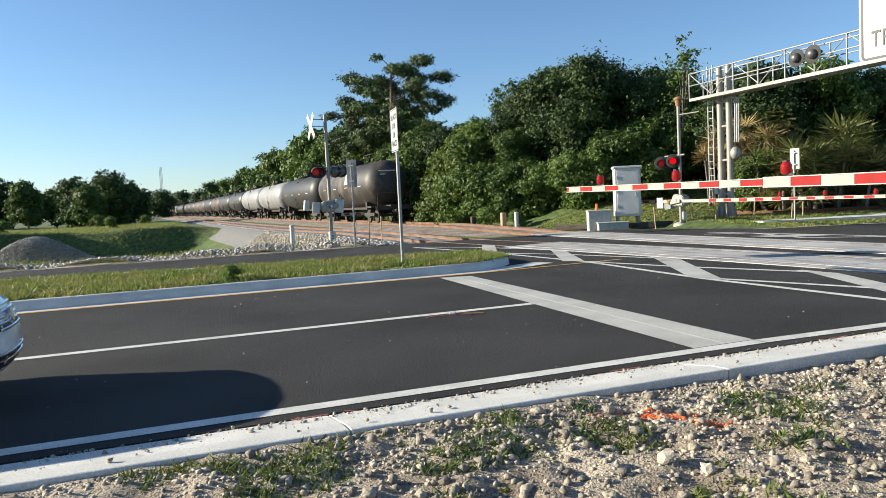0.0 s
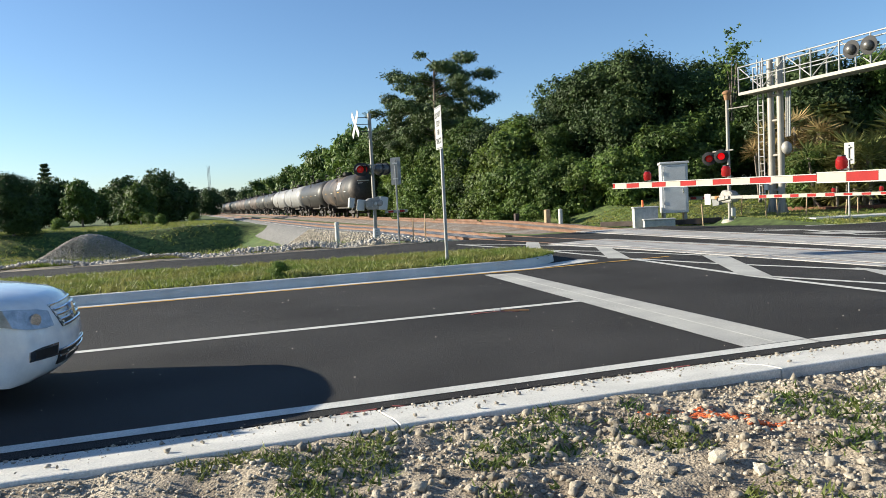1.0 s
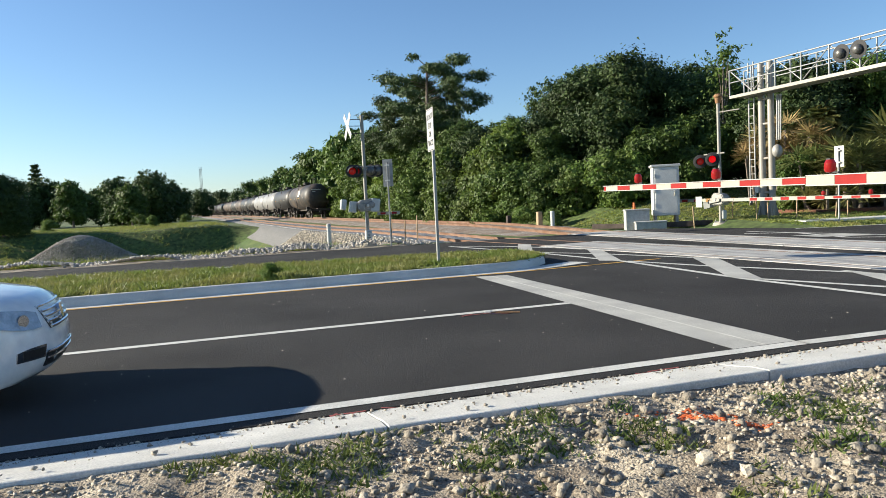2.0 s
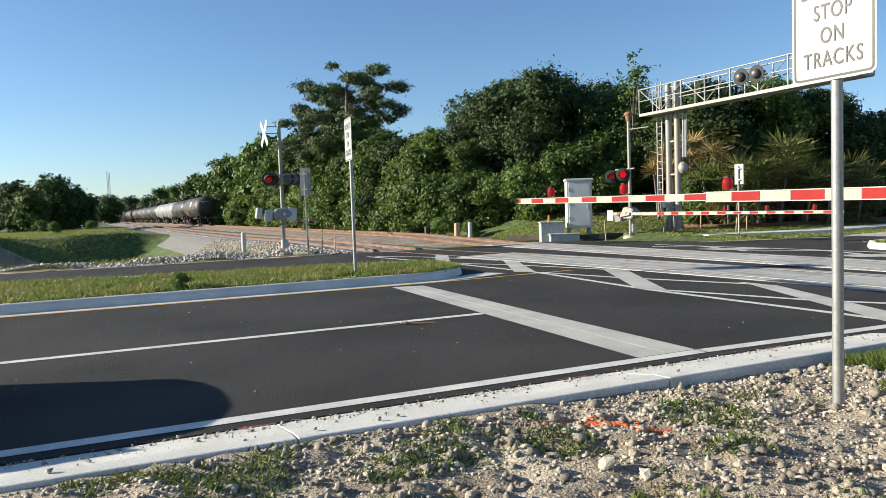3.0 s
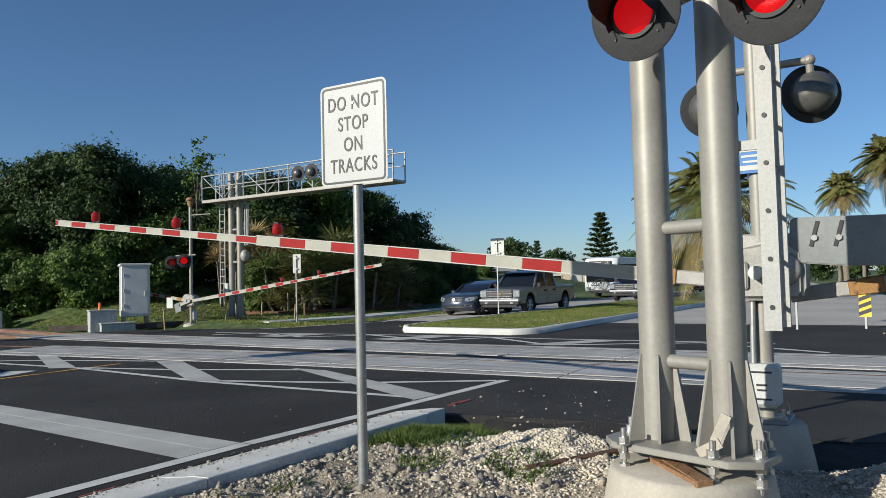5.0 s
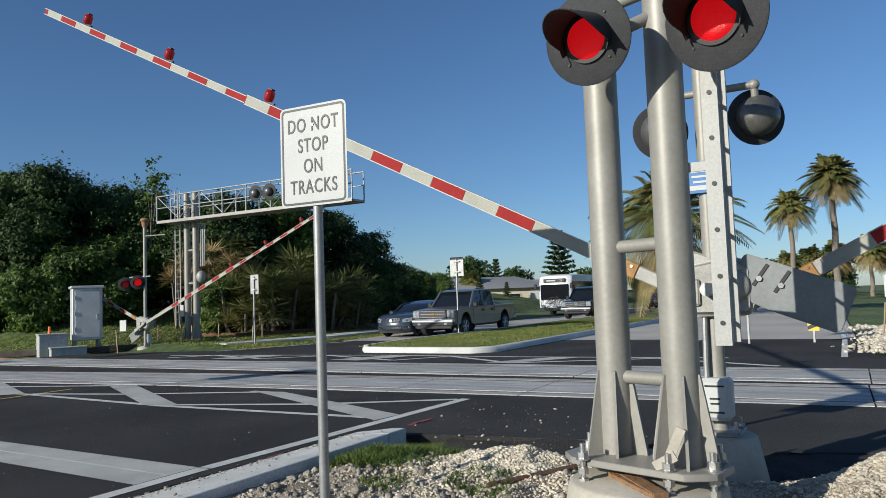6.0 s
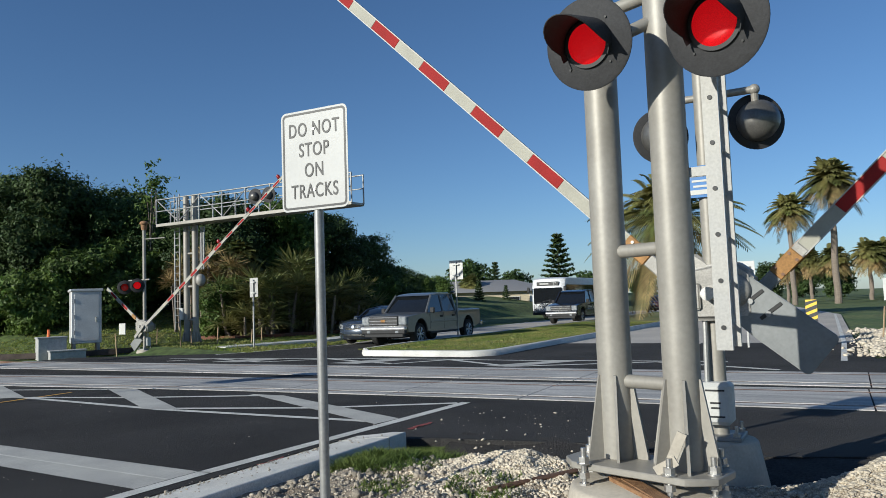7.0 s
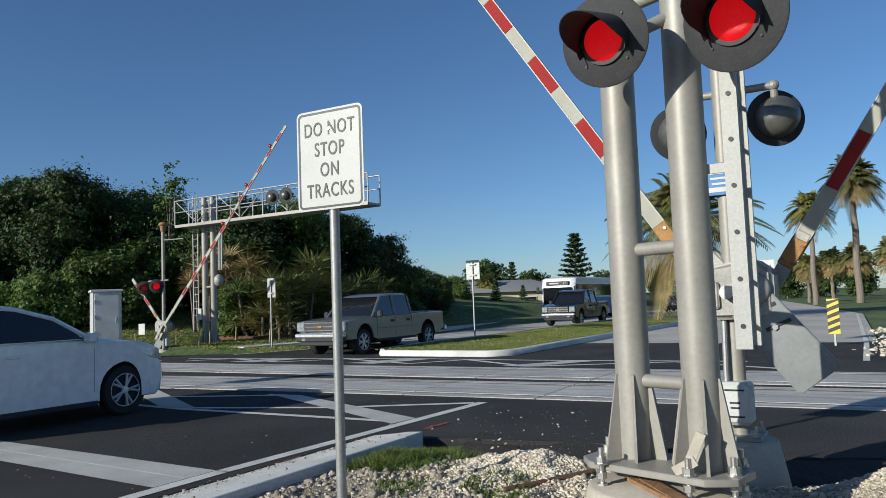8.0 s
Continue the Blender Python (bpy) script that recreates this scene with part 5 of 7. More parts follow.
def fan_palm_kind(seed, stems, h, leaf_mat, low=0.45):
    """A clump of stems with stiff fan leaves."""
    rng = random.Random(seed)
    verts, faces = [], []
    bm = BM()
    for s in range(stems):
        bx, by = rng.uniform(-0.9, 0.9), rng.uniform(-0.9, 0.9)
        top = h * rng.uniform(low, 1.0)
        make_limb(bm, [(bx, by, -0.2), (bx * 1.2, by * 1.2, top * 0.6), (bx * 1.35, by * 1.35, top)], 0.07, 0.05, 6)
        for k in range(16):
            yaw, el = rng.uniform(0, 6.28), rng.uniform(-0.5, 1.2)
            d = Vector((math.cos(yaw) * math.cos(el), math.sin(yaw) * math.cos(el), math.sin(el)))
            b = Vector((bx * 1.35, by * 1.35, top))
            stalk = b + d * 0.35
            side = d.cross(Vector((0, 0, 1)))
            side = side.normalized() if side.length > 0.05 else Vector((1, 0, 0))
            for j in range(7):
                ang = radians(-66 + 22 * j)
                tip = stalk + (d * math.cos(ang) + side * math.sin(ang)) * rng.uniform(0.55, 0.95) + Vector((0, 0, -0.08))
                n0 = len(verts)
                mid = (stalk + tip) / 2
                w = side * 0.05 * math.cos(ang) + d * 0.045 * math.sin(ang)
                verts.extend([tuple(stalk), tuple(mid + w), tuple(tip), tuple(mid - w)])
                faces.append((n0, n0 + 1, n0 + 2, n0 + 3))
    tr = bpy.data.meshes.new("stem")
    bm.to_mesh(tr)
    bm.free()
    tr.materials.append(M["palm_bark"])
    return mesh_np("crown", np.array(verts), np.array(faces), leaf_mat), tr


def norfolk_kind(seed, h):
    rng = np.random.default_rng(seed)
    bm = BM()
    make_limb(bm, [(0, 0, -0.3), (0, 0, h * 0.5), (0, 0, h)], 0.16, 0.02, 8)
    P, D = [], []
    tiers = 13
    for k in range(tiers):
        z = h * (0.14 + 0.84 * k / tiers)
        L = h * 0.26 * (1 - 0.93 * k / tiers)
        for j in range(7):
            a = 6.28 * j / 7 + k * 0.5
            make_limb(bm, [(0, 0, z), (L * 0.5 * math.cos(a), L * 0.5 * math.sin(a), z + 0.02 * h), (L * math.cos(a), L * math.sin(a), z + 0.05 * h)], 0.03, 0.01, 4)
            q = 60
            f = rng.uniform(0.2, 1, q)[:, None]
            P.append(np.concatenate([L * f * math.cos(a) + rng.normal(0, 0.09, (q, 1)), L * f * math.sin(a) + rng.normal(0, 0.09, (q, 1)), z + 0.05 * h * f + rng.normal(0, 0.05, (q, 1))], 1))
            D.append(np.tile([0, 0, 1.0], (q, 1)))
    v, f = leaf_faces(rng, np.concatenate(P), np.concatenate(D), 0.2, 2.2)
    tr = bpy.data.meshes.new("trunk")
    bm.to_mesh(tr)
    bm.free()
    tr.materials.append(M["bark"])
    return mesh_np("crown", v, f, M["needle"]), tr


KINDS = {
    "oak": tree_kind(1, 9.0, 4.6, M["leaf_dark"], 62000, 0.125, 34, twig=0.22),
    "oak2": tree_kind(2, 8.5, 4.2, M["leaf_dark"], 56000, 0.125, 30, twig=0.22),
    "broad": tree_kind(3, 8.0, 3.4, M["leaf_mid"], 42000, 0.13, 26),
    "broad2": tree_kind(4, 7.0, 3.0, M["leaf_mid"], 36000, 0.13, 24, low=0.06),
    "far_oak": tree_kind(1, 9.0, 4.6, M["leaf_dark"], 11000, 0.30, 34, twig=0.3, per=14),
    "far_broad": tree_kind(3, 8.0, 3.4, M["leaf_mid"], 9000, 0.30, 26, twig=0.3, per=14),
    "airy": tree_kind(5, 8.6, 1.5, M["leaf_mid"], 750, 0.11, 15, low=0.30, trunk_r=0.06, twig=0.16, per=12),
    "shrub": tree_kind(6, 2.6, 1.9, M["leaf_light"], 13000, 0.10, 14, low=0.08, trunk_r=0.06, bush=True, twig=0.13),
    "shrub2": tree_kind(7, 3.4, 2.4, M["leaf_mid"], 16000, 0.11, 16, low=0.06, trunk_r=0.06, bush=True, twig=0.14),
    "vine": tree_kind(8, 5.0, 2.6, M["leaf_light"], 20000, 0.13, 18, low=0.05, trunk_r=0.1, bush=True, twig=0.17),
    "pine": pine_kind(9, 13.0),
    "date": palm_kind(10, 5.2, 0.3, 84, 4.4, 40, 0.70, trunk_r=0.38, width=0.04),
    "tall_palm": palm_kind(11, 11.0, 0.25, 96, 3.2, 26, 0.75, dry=0.35, trunk_r=0.27, width=0.06),
    "cabbage": palm_kind(12, 5.0, 0.2, 80, 2.2, 16, 0.85, dry=0.4, trunk_r=0.2, width=0.075),
    "fan": fan_palm_kind(13, 22, 2.3, M["palm_leaf"], 0.10),
    "fan_dry": fan_palm_kind(14, 8, 3.6, M["dry_leaf"]),
    "norfolk": norfolk_kind(15, 10.0),
}
TREE_TEXT = {
    "oak": ("tree", "large dark evergreen oak with a dense rounded crown", "tree"),
    "oak2": ("tree", "broad dark green oak with a full low crown", "tree"),
    "far_oak": ("tree", "dark broad tree far across the open land", "tree"),
    "far_broad": ("tree", "green tree standing far along the line", "tree"),
    "broad": ("tree", "leafy green woodland tree beside the railway", "tree"),
    "broad2": ("tree", "leafy green woodland tree with low branches", "tree"),
    "airy": ("tree", "thin sparse tree with pale feathery foliage", "tree"),
    "shrub": ("shrub", "bright green bushy shrub at the wood edge", "shrub"),
    "shrub2": ("shrub", "dense green shrub at the wood edge", "shrub"),
    "vine": ("tree", "sunlit vine-covered small tree at the wood edge", "tree"),
    "pine": ("pine_tree", "tall slash pine with an open layered crown", "tree"),
    "date": ("palm_tree", "stout date palm with long arching fronds", "palm"),
    "tall_palm": ("palm_tree", "tall slender palm with a round feathery head", "palm"),
    "cabbage": ("palm_tree", "cabbage palm with a ragged head", "palm"),
    "fan": ("palmetto_shrub", "clump of green fan palms in red mulch", "shrub"),
    "fan_dry": ("palmetto_shrub", "clump of tall palms with brown dry fronds", "shrub"),
    "norfolk": ("conifer_tree", "tiered Norfolk pine against the sky", "tree"),
}
trng = random.Random(21)


def plant(kind, x, y, scale=1.0, z=None, tall=1.0):
    if math.hypot(x, y) > 78:
        kind = {"oak": "far_oak", "oak2": "far_oak", "broad": "far_broad", "broad2": "far_broad"}.get(kind, kind)
    name, label, cat = TREE_TEXT[kind]
    zz = ground_height(x, y) if z is None else z
    t = thing(name, (x, y, zz - 0.05), label, cat, rz=trng.uniform(0, 360))
    t.scale = (scale, scale, scale * tall)
    for me in KINDS[kind]:
        shared(me.name.split(".")[0], me, t)
    return t


# wood along the eastern side of the tracks
plant("pine", 12.9, 51.8, 0.97)
plant("pine", 12.2, 56.0, 0.78)
plant("pine", 14.6, 57.0, 0.80)
for x, y, k, s in ((13.5, 45, "broad", 0.95), (11.9, 49, "broad2", 0.95), (17, 44, "broad", 0.85), (15.2, 40, "broad2", 0.9), (18.5, 48, "oak", 0.66), (12.2, 55, "broad", 1.05), (16.5, 62, "broad", 1.2),
                   (12.4, 64, "broad2", 1.15), (12.8, 73, "broad", 1.15), (13.0, 84, "broad2", 1.3), (12.6, 96, "broad", 1.15), (12.6, 110, "broad2", 1.25), (12.0, 128, "broad", 1.1), (11.6, 150, "broad2", 1.2),
                   (10.5, 178, "broad", 1.1), (9.5, 210, "broad2", 1.2), (16.0, 78, "oak2", 1.1), (16.0, 100, "oak2", 1.1), (8, 250, "oak2", 1.0), (5, 310, "oak2", 1.2),
                   (18.6, 32.6, "oak", 1.02), (17.4, 36.0, "oak2", 1.0), (21.6, 34.0, "oak2", 1.0), (22.4, 30.2, "oak", 0.82), (19.2, 37.5, "oak", 1.05), (25.5, 34, "oak", 0.95), (14.4, 33.2, "broad2", 0.75), (26, 29.5, "oak2", 0.78),
                   (23.6, 26.8, "oak2", 0.62), (13.0, 41.0, "oak2", 0.8)):
    plant(k, x, y, s * (1.0 if y >= 60 else 0.9))
for x, y, k, s in ((11.9, 33.5, "shrub2", 1.0), (12.6, 30.5, "shrub2", 0.9), (13.6, 29.0, "shrub", 1.0), (14.6, 27.6, "shrub", 1.05), (15.8, 27.0, "shrub", 0.95), (17.0, 26.6, "shrub2", 0.95), (18.3, 26.0, "shrub", 0.9),
                   (11.4, 37.5, "vine", 0.9), (11.2, 42.5, "vine", 1.0), (11.0, 48.0, "shrub2", 1.1), (10.9, 53.0, "vine", 0.9), (10.9, 60, "vine", 1.0), (10.9, 68, "vine", 0.95), (10.8, 78, "vine", 1.0), (10.4, 90, "vine", 1.0),
                   (12.4, 36.0, "vine", 1.0), (13.4, 38.0, "vine", 1.1), (10.6, 29.4, "shrub", 0.42), (11.5, 27.8, "shrub", 0.36), (10.2, 104, "vine", 1.0), (9.6, 122, "vine", 1.0), (19.6, 28.6, "shrub2", 1.1), (21.0, 27.5, "shrub2", 0.9)):
    plant(k, x, y, s)
for x, y, s in ((21.8, 27.5, 1.08), (22.8, 28.6, 0.98), (24.2, 29.4, 0.86)):
    plant("airy", x, y, s)
# planted bed behind the far stand
for x, y, k, s in ((20.6, 22.0, "fan_dry", 1.05), (21.6, 21.4, "fan_dry", 0.95), (19.8, 22.6, "fan_dry", 0.8), (23.4, 23.4, "oak2", 0.80), (26.2, 22.4, "broad", 0.86), (29.0, 21.6, "oak2", 0.76), (31.8, 21.0, "oak", 0.62), (34.4, 20.8, "oak2", 0.46),
                   (20.4, 19.4, "fan", 1.0), (21.6, 18.9, "fan", 1.15), (22.9, 18.5, "fan", 1.0), (24.2, 18.2, "fan", 1.1), (25.6, 18.0, "fan", 0.95), (22.6, 20.2, "fan_dry", 0.75), (25.0, 19.6, "fan_dry", 0.75), (24.2, 20.8, "fan", 1.5), (27.2, 18.6, "fan", 1.1),
                   (20.0, 20.6, "shrub2", 0.8), (28.5, 18.9, "shrub2", 0.8), (30.6, 18.9, "shrub2", 0.8), (22.2, 21.6, "cabbage", 0.75)):
    plant(k, x, y, s)
bm = BM()
flat_poly(bm, [(19.0, 18.6), (21, 17.6), (26, 16.9), (29, 17.6), (29, 20), (19.5, 21.5)], -0.3, 0.35)
tagged(to_ob("ground_mulch_bed", bm, M["mulch"]), "red-brown mulch bed under the palms", "mulch", kind="structure")
# east: avenue palms, garden trees, far screen of trees
plant("date", 39.8, 4.0, 1.35, -0.9)
plant("tall_palm", 84, -3.6, 1.22, 0)
plant("tall_palm", 80, 0.3, 0.92, 0)
for x, y, s in ((104, -7, 1.25), (108, -3, 1.2), (112, -9.5, 1.3), (100, -11, 1.2), (116, 0.5, 1.2), (95, 2.0, 0.95), (121, -13, 1.4), (64, 30, 0.7), (67, 31, 0.6)):
    plant("cabbage", x, y, s, 0)
plant("norfolk", 97.9, 32.8, 1.45, 0, 0.78)
plant("norfolk", 94.3, 41.4, 0.74, 0)
for x, y, s in ((62, 25.0, 0.30), (56, 25.0, 0.34), (66, 24.0, 0.26)):
    plant("norfolk", x, y, s, 0.1)
for x, y, k, s in ((44, 24, "broad2", 0.55), (47, 25.5, "broad2", 0.55), (52, 27, "broad", 0.5), (75, 36, "oak2", 0.75), (86, 42, "oak2", 0.8), (110, 45, "oak", 0.75), (120, 36, "oak2", 0.7), (135, 30, "oak", 0.8), (140, 20, "oak2", 0.8),
                   (150, 10, "oak", 0.8), (150, -2, "oak2", 0.9), (140, -14, "oak", 1.0), (130, -20, "oak2", 1.1), (170, 5, "oak", 0.9), (170, 28, "oak", 1.0), (40, 23, "oak2", 0.5), (37, 22.4, "shrub2", 0.9), (34.5, 21.5, "shrub", 0.9),
                   (98, -14, "oak", 0.9), (118, -17, "oak2", 1.1)):
    plant(k, x, y, s, 0)
# west: trees across the ditch and at the end of the line
for x, y, k, s in ((-12.0, 112, "oak", 0.92), (-16.5, 118, "oak2", 0.85), (-9.5, 120, "oak", 0.8), (-14, 105, "broad", 0.75), (-25, 130, "broad", 1.0), (-31, 140, "oak2", 1.0), (-36, 145, "oak", 1.0), (-22, 140, "broad2", 0.9), (-45, 150, "oak", 1.1),
                   (-20.5, 63, "oak2", 0.62), (-24, 66, "oak", 0.6), (-28, 70, "oak2", 0.7), (-40, 140, "oak2", 1.1), (-55, 150, "oak", 1.1), (-19, 150, "oak2", 0.9), (-4, 260, "oak", 1.1), (-10, 300, "oak2", 1.3), (-20, 260, "oak", 1.2), (-60, 120, "oak", 1.1), (0, 380, "oak2", 1.3)):
    plant(k, x, y, s)
plant("norfolk", -34, 152, 1.25)
for x, y, s in ((-14, 60, 0.5), (-9.5, 70, 0.45), (-12, 90, 0.6), (-20, 80, 0.6), (-6.8, 95, 0.55), (-17, 45, 0.35), (-13, 40, 0.3), (-24, 48, 0.45)):
    plant("shrub", x, y, s)
# lattice radio tower
tw = thing("radio_tower", (-2.5, 395, 0), "slender lattice radio tower on the horizon", "tower")
for sx, sy in ((-0.6, -0.35), (0.6, -0.35), (0, 0.7)):
    bm = BM()
    rod(bm, (sx, sy, 0), (sx, sy, 25), 0.09, seg=6)
    part("leg", bm, M["galv"], tw)
bm = BM()
for k in range(24):
    for (a, b), (c, d) in ((((-0.6, -0.35)), ((0.6, -0.35))), (((0.6, -0.35)), ((0, 0.7))), (((0, 0.7)), ((-0.6, -0.35)))):
        rod(bm, (a, b, k), (c, d, k + 1), 0.04, seg=4)
part("bracing", bm, M["galv"], tw)

# ---------------------------------------------------------------- houses far off
def house(at, rz, L, W, wall_h, ridge, wall, label):
    t = thing("house", at, label, "house", rz=rz)
    bm = BM()
    box(bm, (0, 0, wall_h / 2 - 0.2), (L, W, wall_h + 0.4))
    wl = part("wall", bm, wall, t)
    bm = BM()
    o = 0.6
    v = [bm.verts.new(p) for p in ((-L / 2 - o, -W / 2 - o, wall_h), (L / 2 + o, -W / 2 - o, wall_h), (L / 2 + o, W / 2 + o, wall_h), (-L / 2 - o, W / 2 + o, wall_h), (-L / 2 + W * 0.4, 0, ridge), (L / 2 - W * 0.4, 0, ridge))]
    for q in ((0, 1, 5, 4), (2, 3, 4, 5), (3, 0, 4), (1, 2, 5), (3, 2, 1, 0)):
        bm.faces.new([v[k] for k in q])
    part("roof", bm, M["roof_grey"], t, "low hipped roof")
    for fx in (-0.32, -0.05, 0.25):
        bm = BM()
        box(bm, (L * fx, -W / 2 - 0.02, wall_h * 0.55), (1.5, 0.08, 1.1))
        wd = part("window", bm, M["white"], wl)
        bm = BM()
        box(bm, (L * fx, -W / 2 - 0.07, wall_h * 0.55), (1.36, 0.02, 0.96))
        part("pane", bm, M["glass"], wd)
    bm = BM()
    box(bm, (L * 0.40, -W / 2 - 0.03, 1.0), (1.0, 0.07, 2.1))
    part("door", bm, M["white"], wl)
    return t


house((66, 30.5, 0), -62, 15, 8, 2.4, 3.7, M["stucco_cream"], "low cream bungalow with a grey hipped roof")
house((53, 33.5, 0), -60, 12, 8, 2.4, 4.0, M["stucco_grey"], "low grey bungalow behind garden trees")
house((84, 28.0, 0), -65, 13, 8, 2.4, 3.6, M["stucco_cream"], "distant pale bungalow beside the road")

# ---------------------------------------------------------------- road vehicles
def wheel(parent, at, r, w, side, spokes=10):
    """A tyre with its rim; side is the way it faces across the car."""
    m = Matrix.Translation(at) @ Matrix.Rotation(radians(-90 * side), 4, "X")
    bm = BM()
    lathe(bm, [(r * 0.62, -w / 2), (r * 0.93, -w / 2), (r, -w / 2 + 0.04), (r, w / 2 - 0.04), (r * 0.93, w / 2), (r * 0.66, w / 2), (r * 0.62, w / 2 - 0.03)], seg=36)
    ty = part("wheel", bm, M["tyre"], parent, "black tyre")
    ty.matrix_basis = m
    bm = BM()
    lathe(bm, [(r * 0.64, w / 2 - 0.06), (r * 0.66, w / 2 - 0.005), (r * 0.61, w / 2 - 0.005), (r * 0.58, w / 2 - 0.05), (r * 0.1, w / 2 - 0.07)], seg=32)
    part("rim", bm, M["black_matt"], ty, "dark wheel well")
    bm = BM()
    for k in range(30):
        a, b = 2 * math.pi * k / 30, 2 * math.pi * (k + 1.1) / 30
        rod(bm, (r * 0.65 * math.cos(a), r * 0.65 * math.sin(a), w / 2 - 0.008), (r * 0.65 * math.cos(b), r * 0.65 * math.sin(b), w / 2 - 0.008), r * 0.03, seg=6)
    lathe(bm, [(0.005, w / 2 - 0.03), (r * 0.17, w / 2 - 0.03), (r * 0.15, w / 2 + 0.0), (0.005, w / 2 + 0.004)], seg=16)
    for k in range(spokes):
        a = 2 * math.pi * k / spokes
        for da in (-0.17, 0.17):
            p0 = Vector((r * 0.13 * math.cos(a), r * 0.13 * math.sin(a), w / 2 - 0.014))
            p1 = Vector((r * 0.63 * math.cos(a + da), r * 0.63 * math.sin(a + da), w / 2 - 0.008))
            rod(bm, p0, p1, r * 0.05, r * 0.06, seg=6)
    part("spoke_wheel", bm, M["rim"], ty, "silver alloy spokes")
    return ty


def arch(cx, r, z0, n=9):
    return [(cx + r * math.cos(radians(180 - 180 * k / n)), z0 + r * math.sin(radians(180 - 180 * k / n))) for k in range(n + 1)]


def shell(outline, half, plan, crown=0.0, edge=0.05, taper=None, nose=0.0):
    """A closed body from a side outline: slices across the car, pulled in at the corners."""
    bm = BM()
    ys = [-1, -0.94, -0.75, -0.4, 0, 0.4, 0.75, 0.94, 1]
    cx = sum(p[0] for p in outline) / len(outline)
    cz = sum(p[1] for p in outline) / len(outline)
    x0, x1 = min(p[0] for p in outline), max(p[0] for p in outline)
    zb, zt = min(p[1] for p in outline), max(p[1] for p in outline)
    rings = []
    for s in ys:
        ring = []
        for x, z in outline:
            f = 2 * (x - x0) / (x1 - x0) - 1
            xx = x - math.copysign(plan * abs(s) ** 3 * max(0.0, abs(f) - 0.55) / 0.45, f)
            zz = z + crown * (1 - s * s) * max(0, (z - cz) / (zt - cz + 1e-6))
            if abs(s) == 1:
                xx += (cx - xx) * edge * 0.35
                zz += (cz - zz) * edge
            hw = half * (1 - nose * max(0.0, abs(f) - 0.6) ** 2 * 4)
            if taper:
                hw -= taper * (z - zb) / (zt - zb)
            ring.append(bm.verts.new((xx, s * hw, zz)))
        rings.append(ring)
    n = len(outline)
    for p, q in zip(rings, rings[1:]):
        for k in range(n):
            bm.faces.new((p[k], p[(k + 1) % n], q[(k + 1) % n], q[k]))
    bm.faces.new(rings[0][::-1])
    bm.faces.new(rings[-1])
    bmesh.ops.recalc_face_normals(bm, faces=bm.faces)
    return bm


def lump(parent, name, c, s, material, label="", bevel=0.02, rz=0.0, ry=0.0):
    bm = BM()
    box(bm, c, s, rot=Euler((0, radians(ry), radians(rz))).to_matrix(), bevel=bevel)
    return part(name, bm, material, parent, label)


def skin_patch(outer_low, outer_top, depth=0.03):
    """A thin curved panel between two rows of points, thick towards the inside of the car."""
    bm = BM()
    n = len(outer_low)
    rows = []
    for row in (outer_low, outer_top):
        rows.append([bm.verts.new(p) for p in row])
        rows.append([bm.verts.new((p[0] - depth, p[1] * (1 - depth * 0.6), p[2])) for p in row])
    for k in range(n - 1):
        for a, b in ((0, 2), (2, 3), (3, 1), (1, 0)):
            bm.faces.new((rows[a][k], rows[a][k + 1], rows[b][k + 1], rows[b][k]))
    for k in (0, n - 1):
        bm.faces.new((rows[0][k], rows[2][k], rows[3][k], rows[1][k]))
    bmesh.ops.recalc_face_normals(bm, faces=bm.faces)
    return bm


def arch_liner(parent, cx, y, r, z, side, w=0.30):
    """The black inside of a wheel arch."""
    bm = BM()
    rings = []
    for k in range(19):
        a = radians(-8 + 196 * k / 18)
        c, q = cx + r * math.cos(a), z + r * math.sin(a)
        rings.append([bm.verts.new((c, y, q)), bm.verts.new((c, y - side * w, q))])
    for p, q in zip(rings, rings[1:]):
        bm.faces.new((p[0], q[0], q[1], p[1]))
    bm.faces.new([p[1] for p in rings])
    return part("wheel_arch", bm, M["black_matt"], parent, "black wheel arch lining")


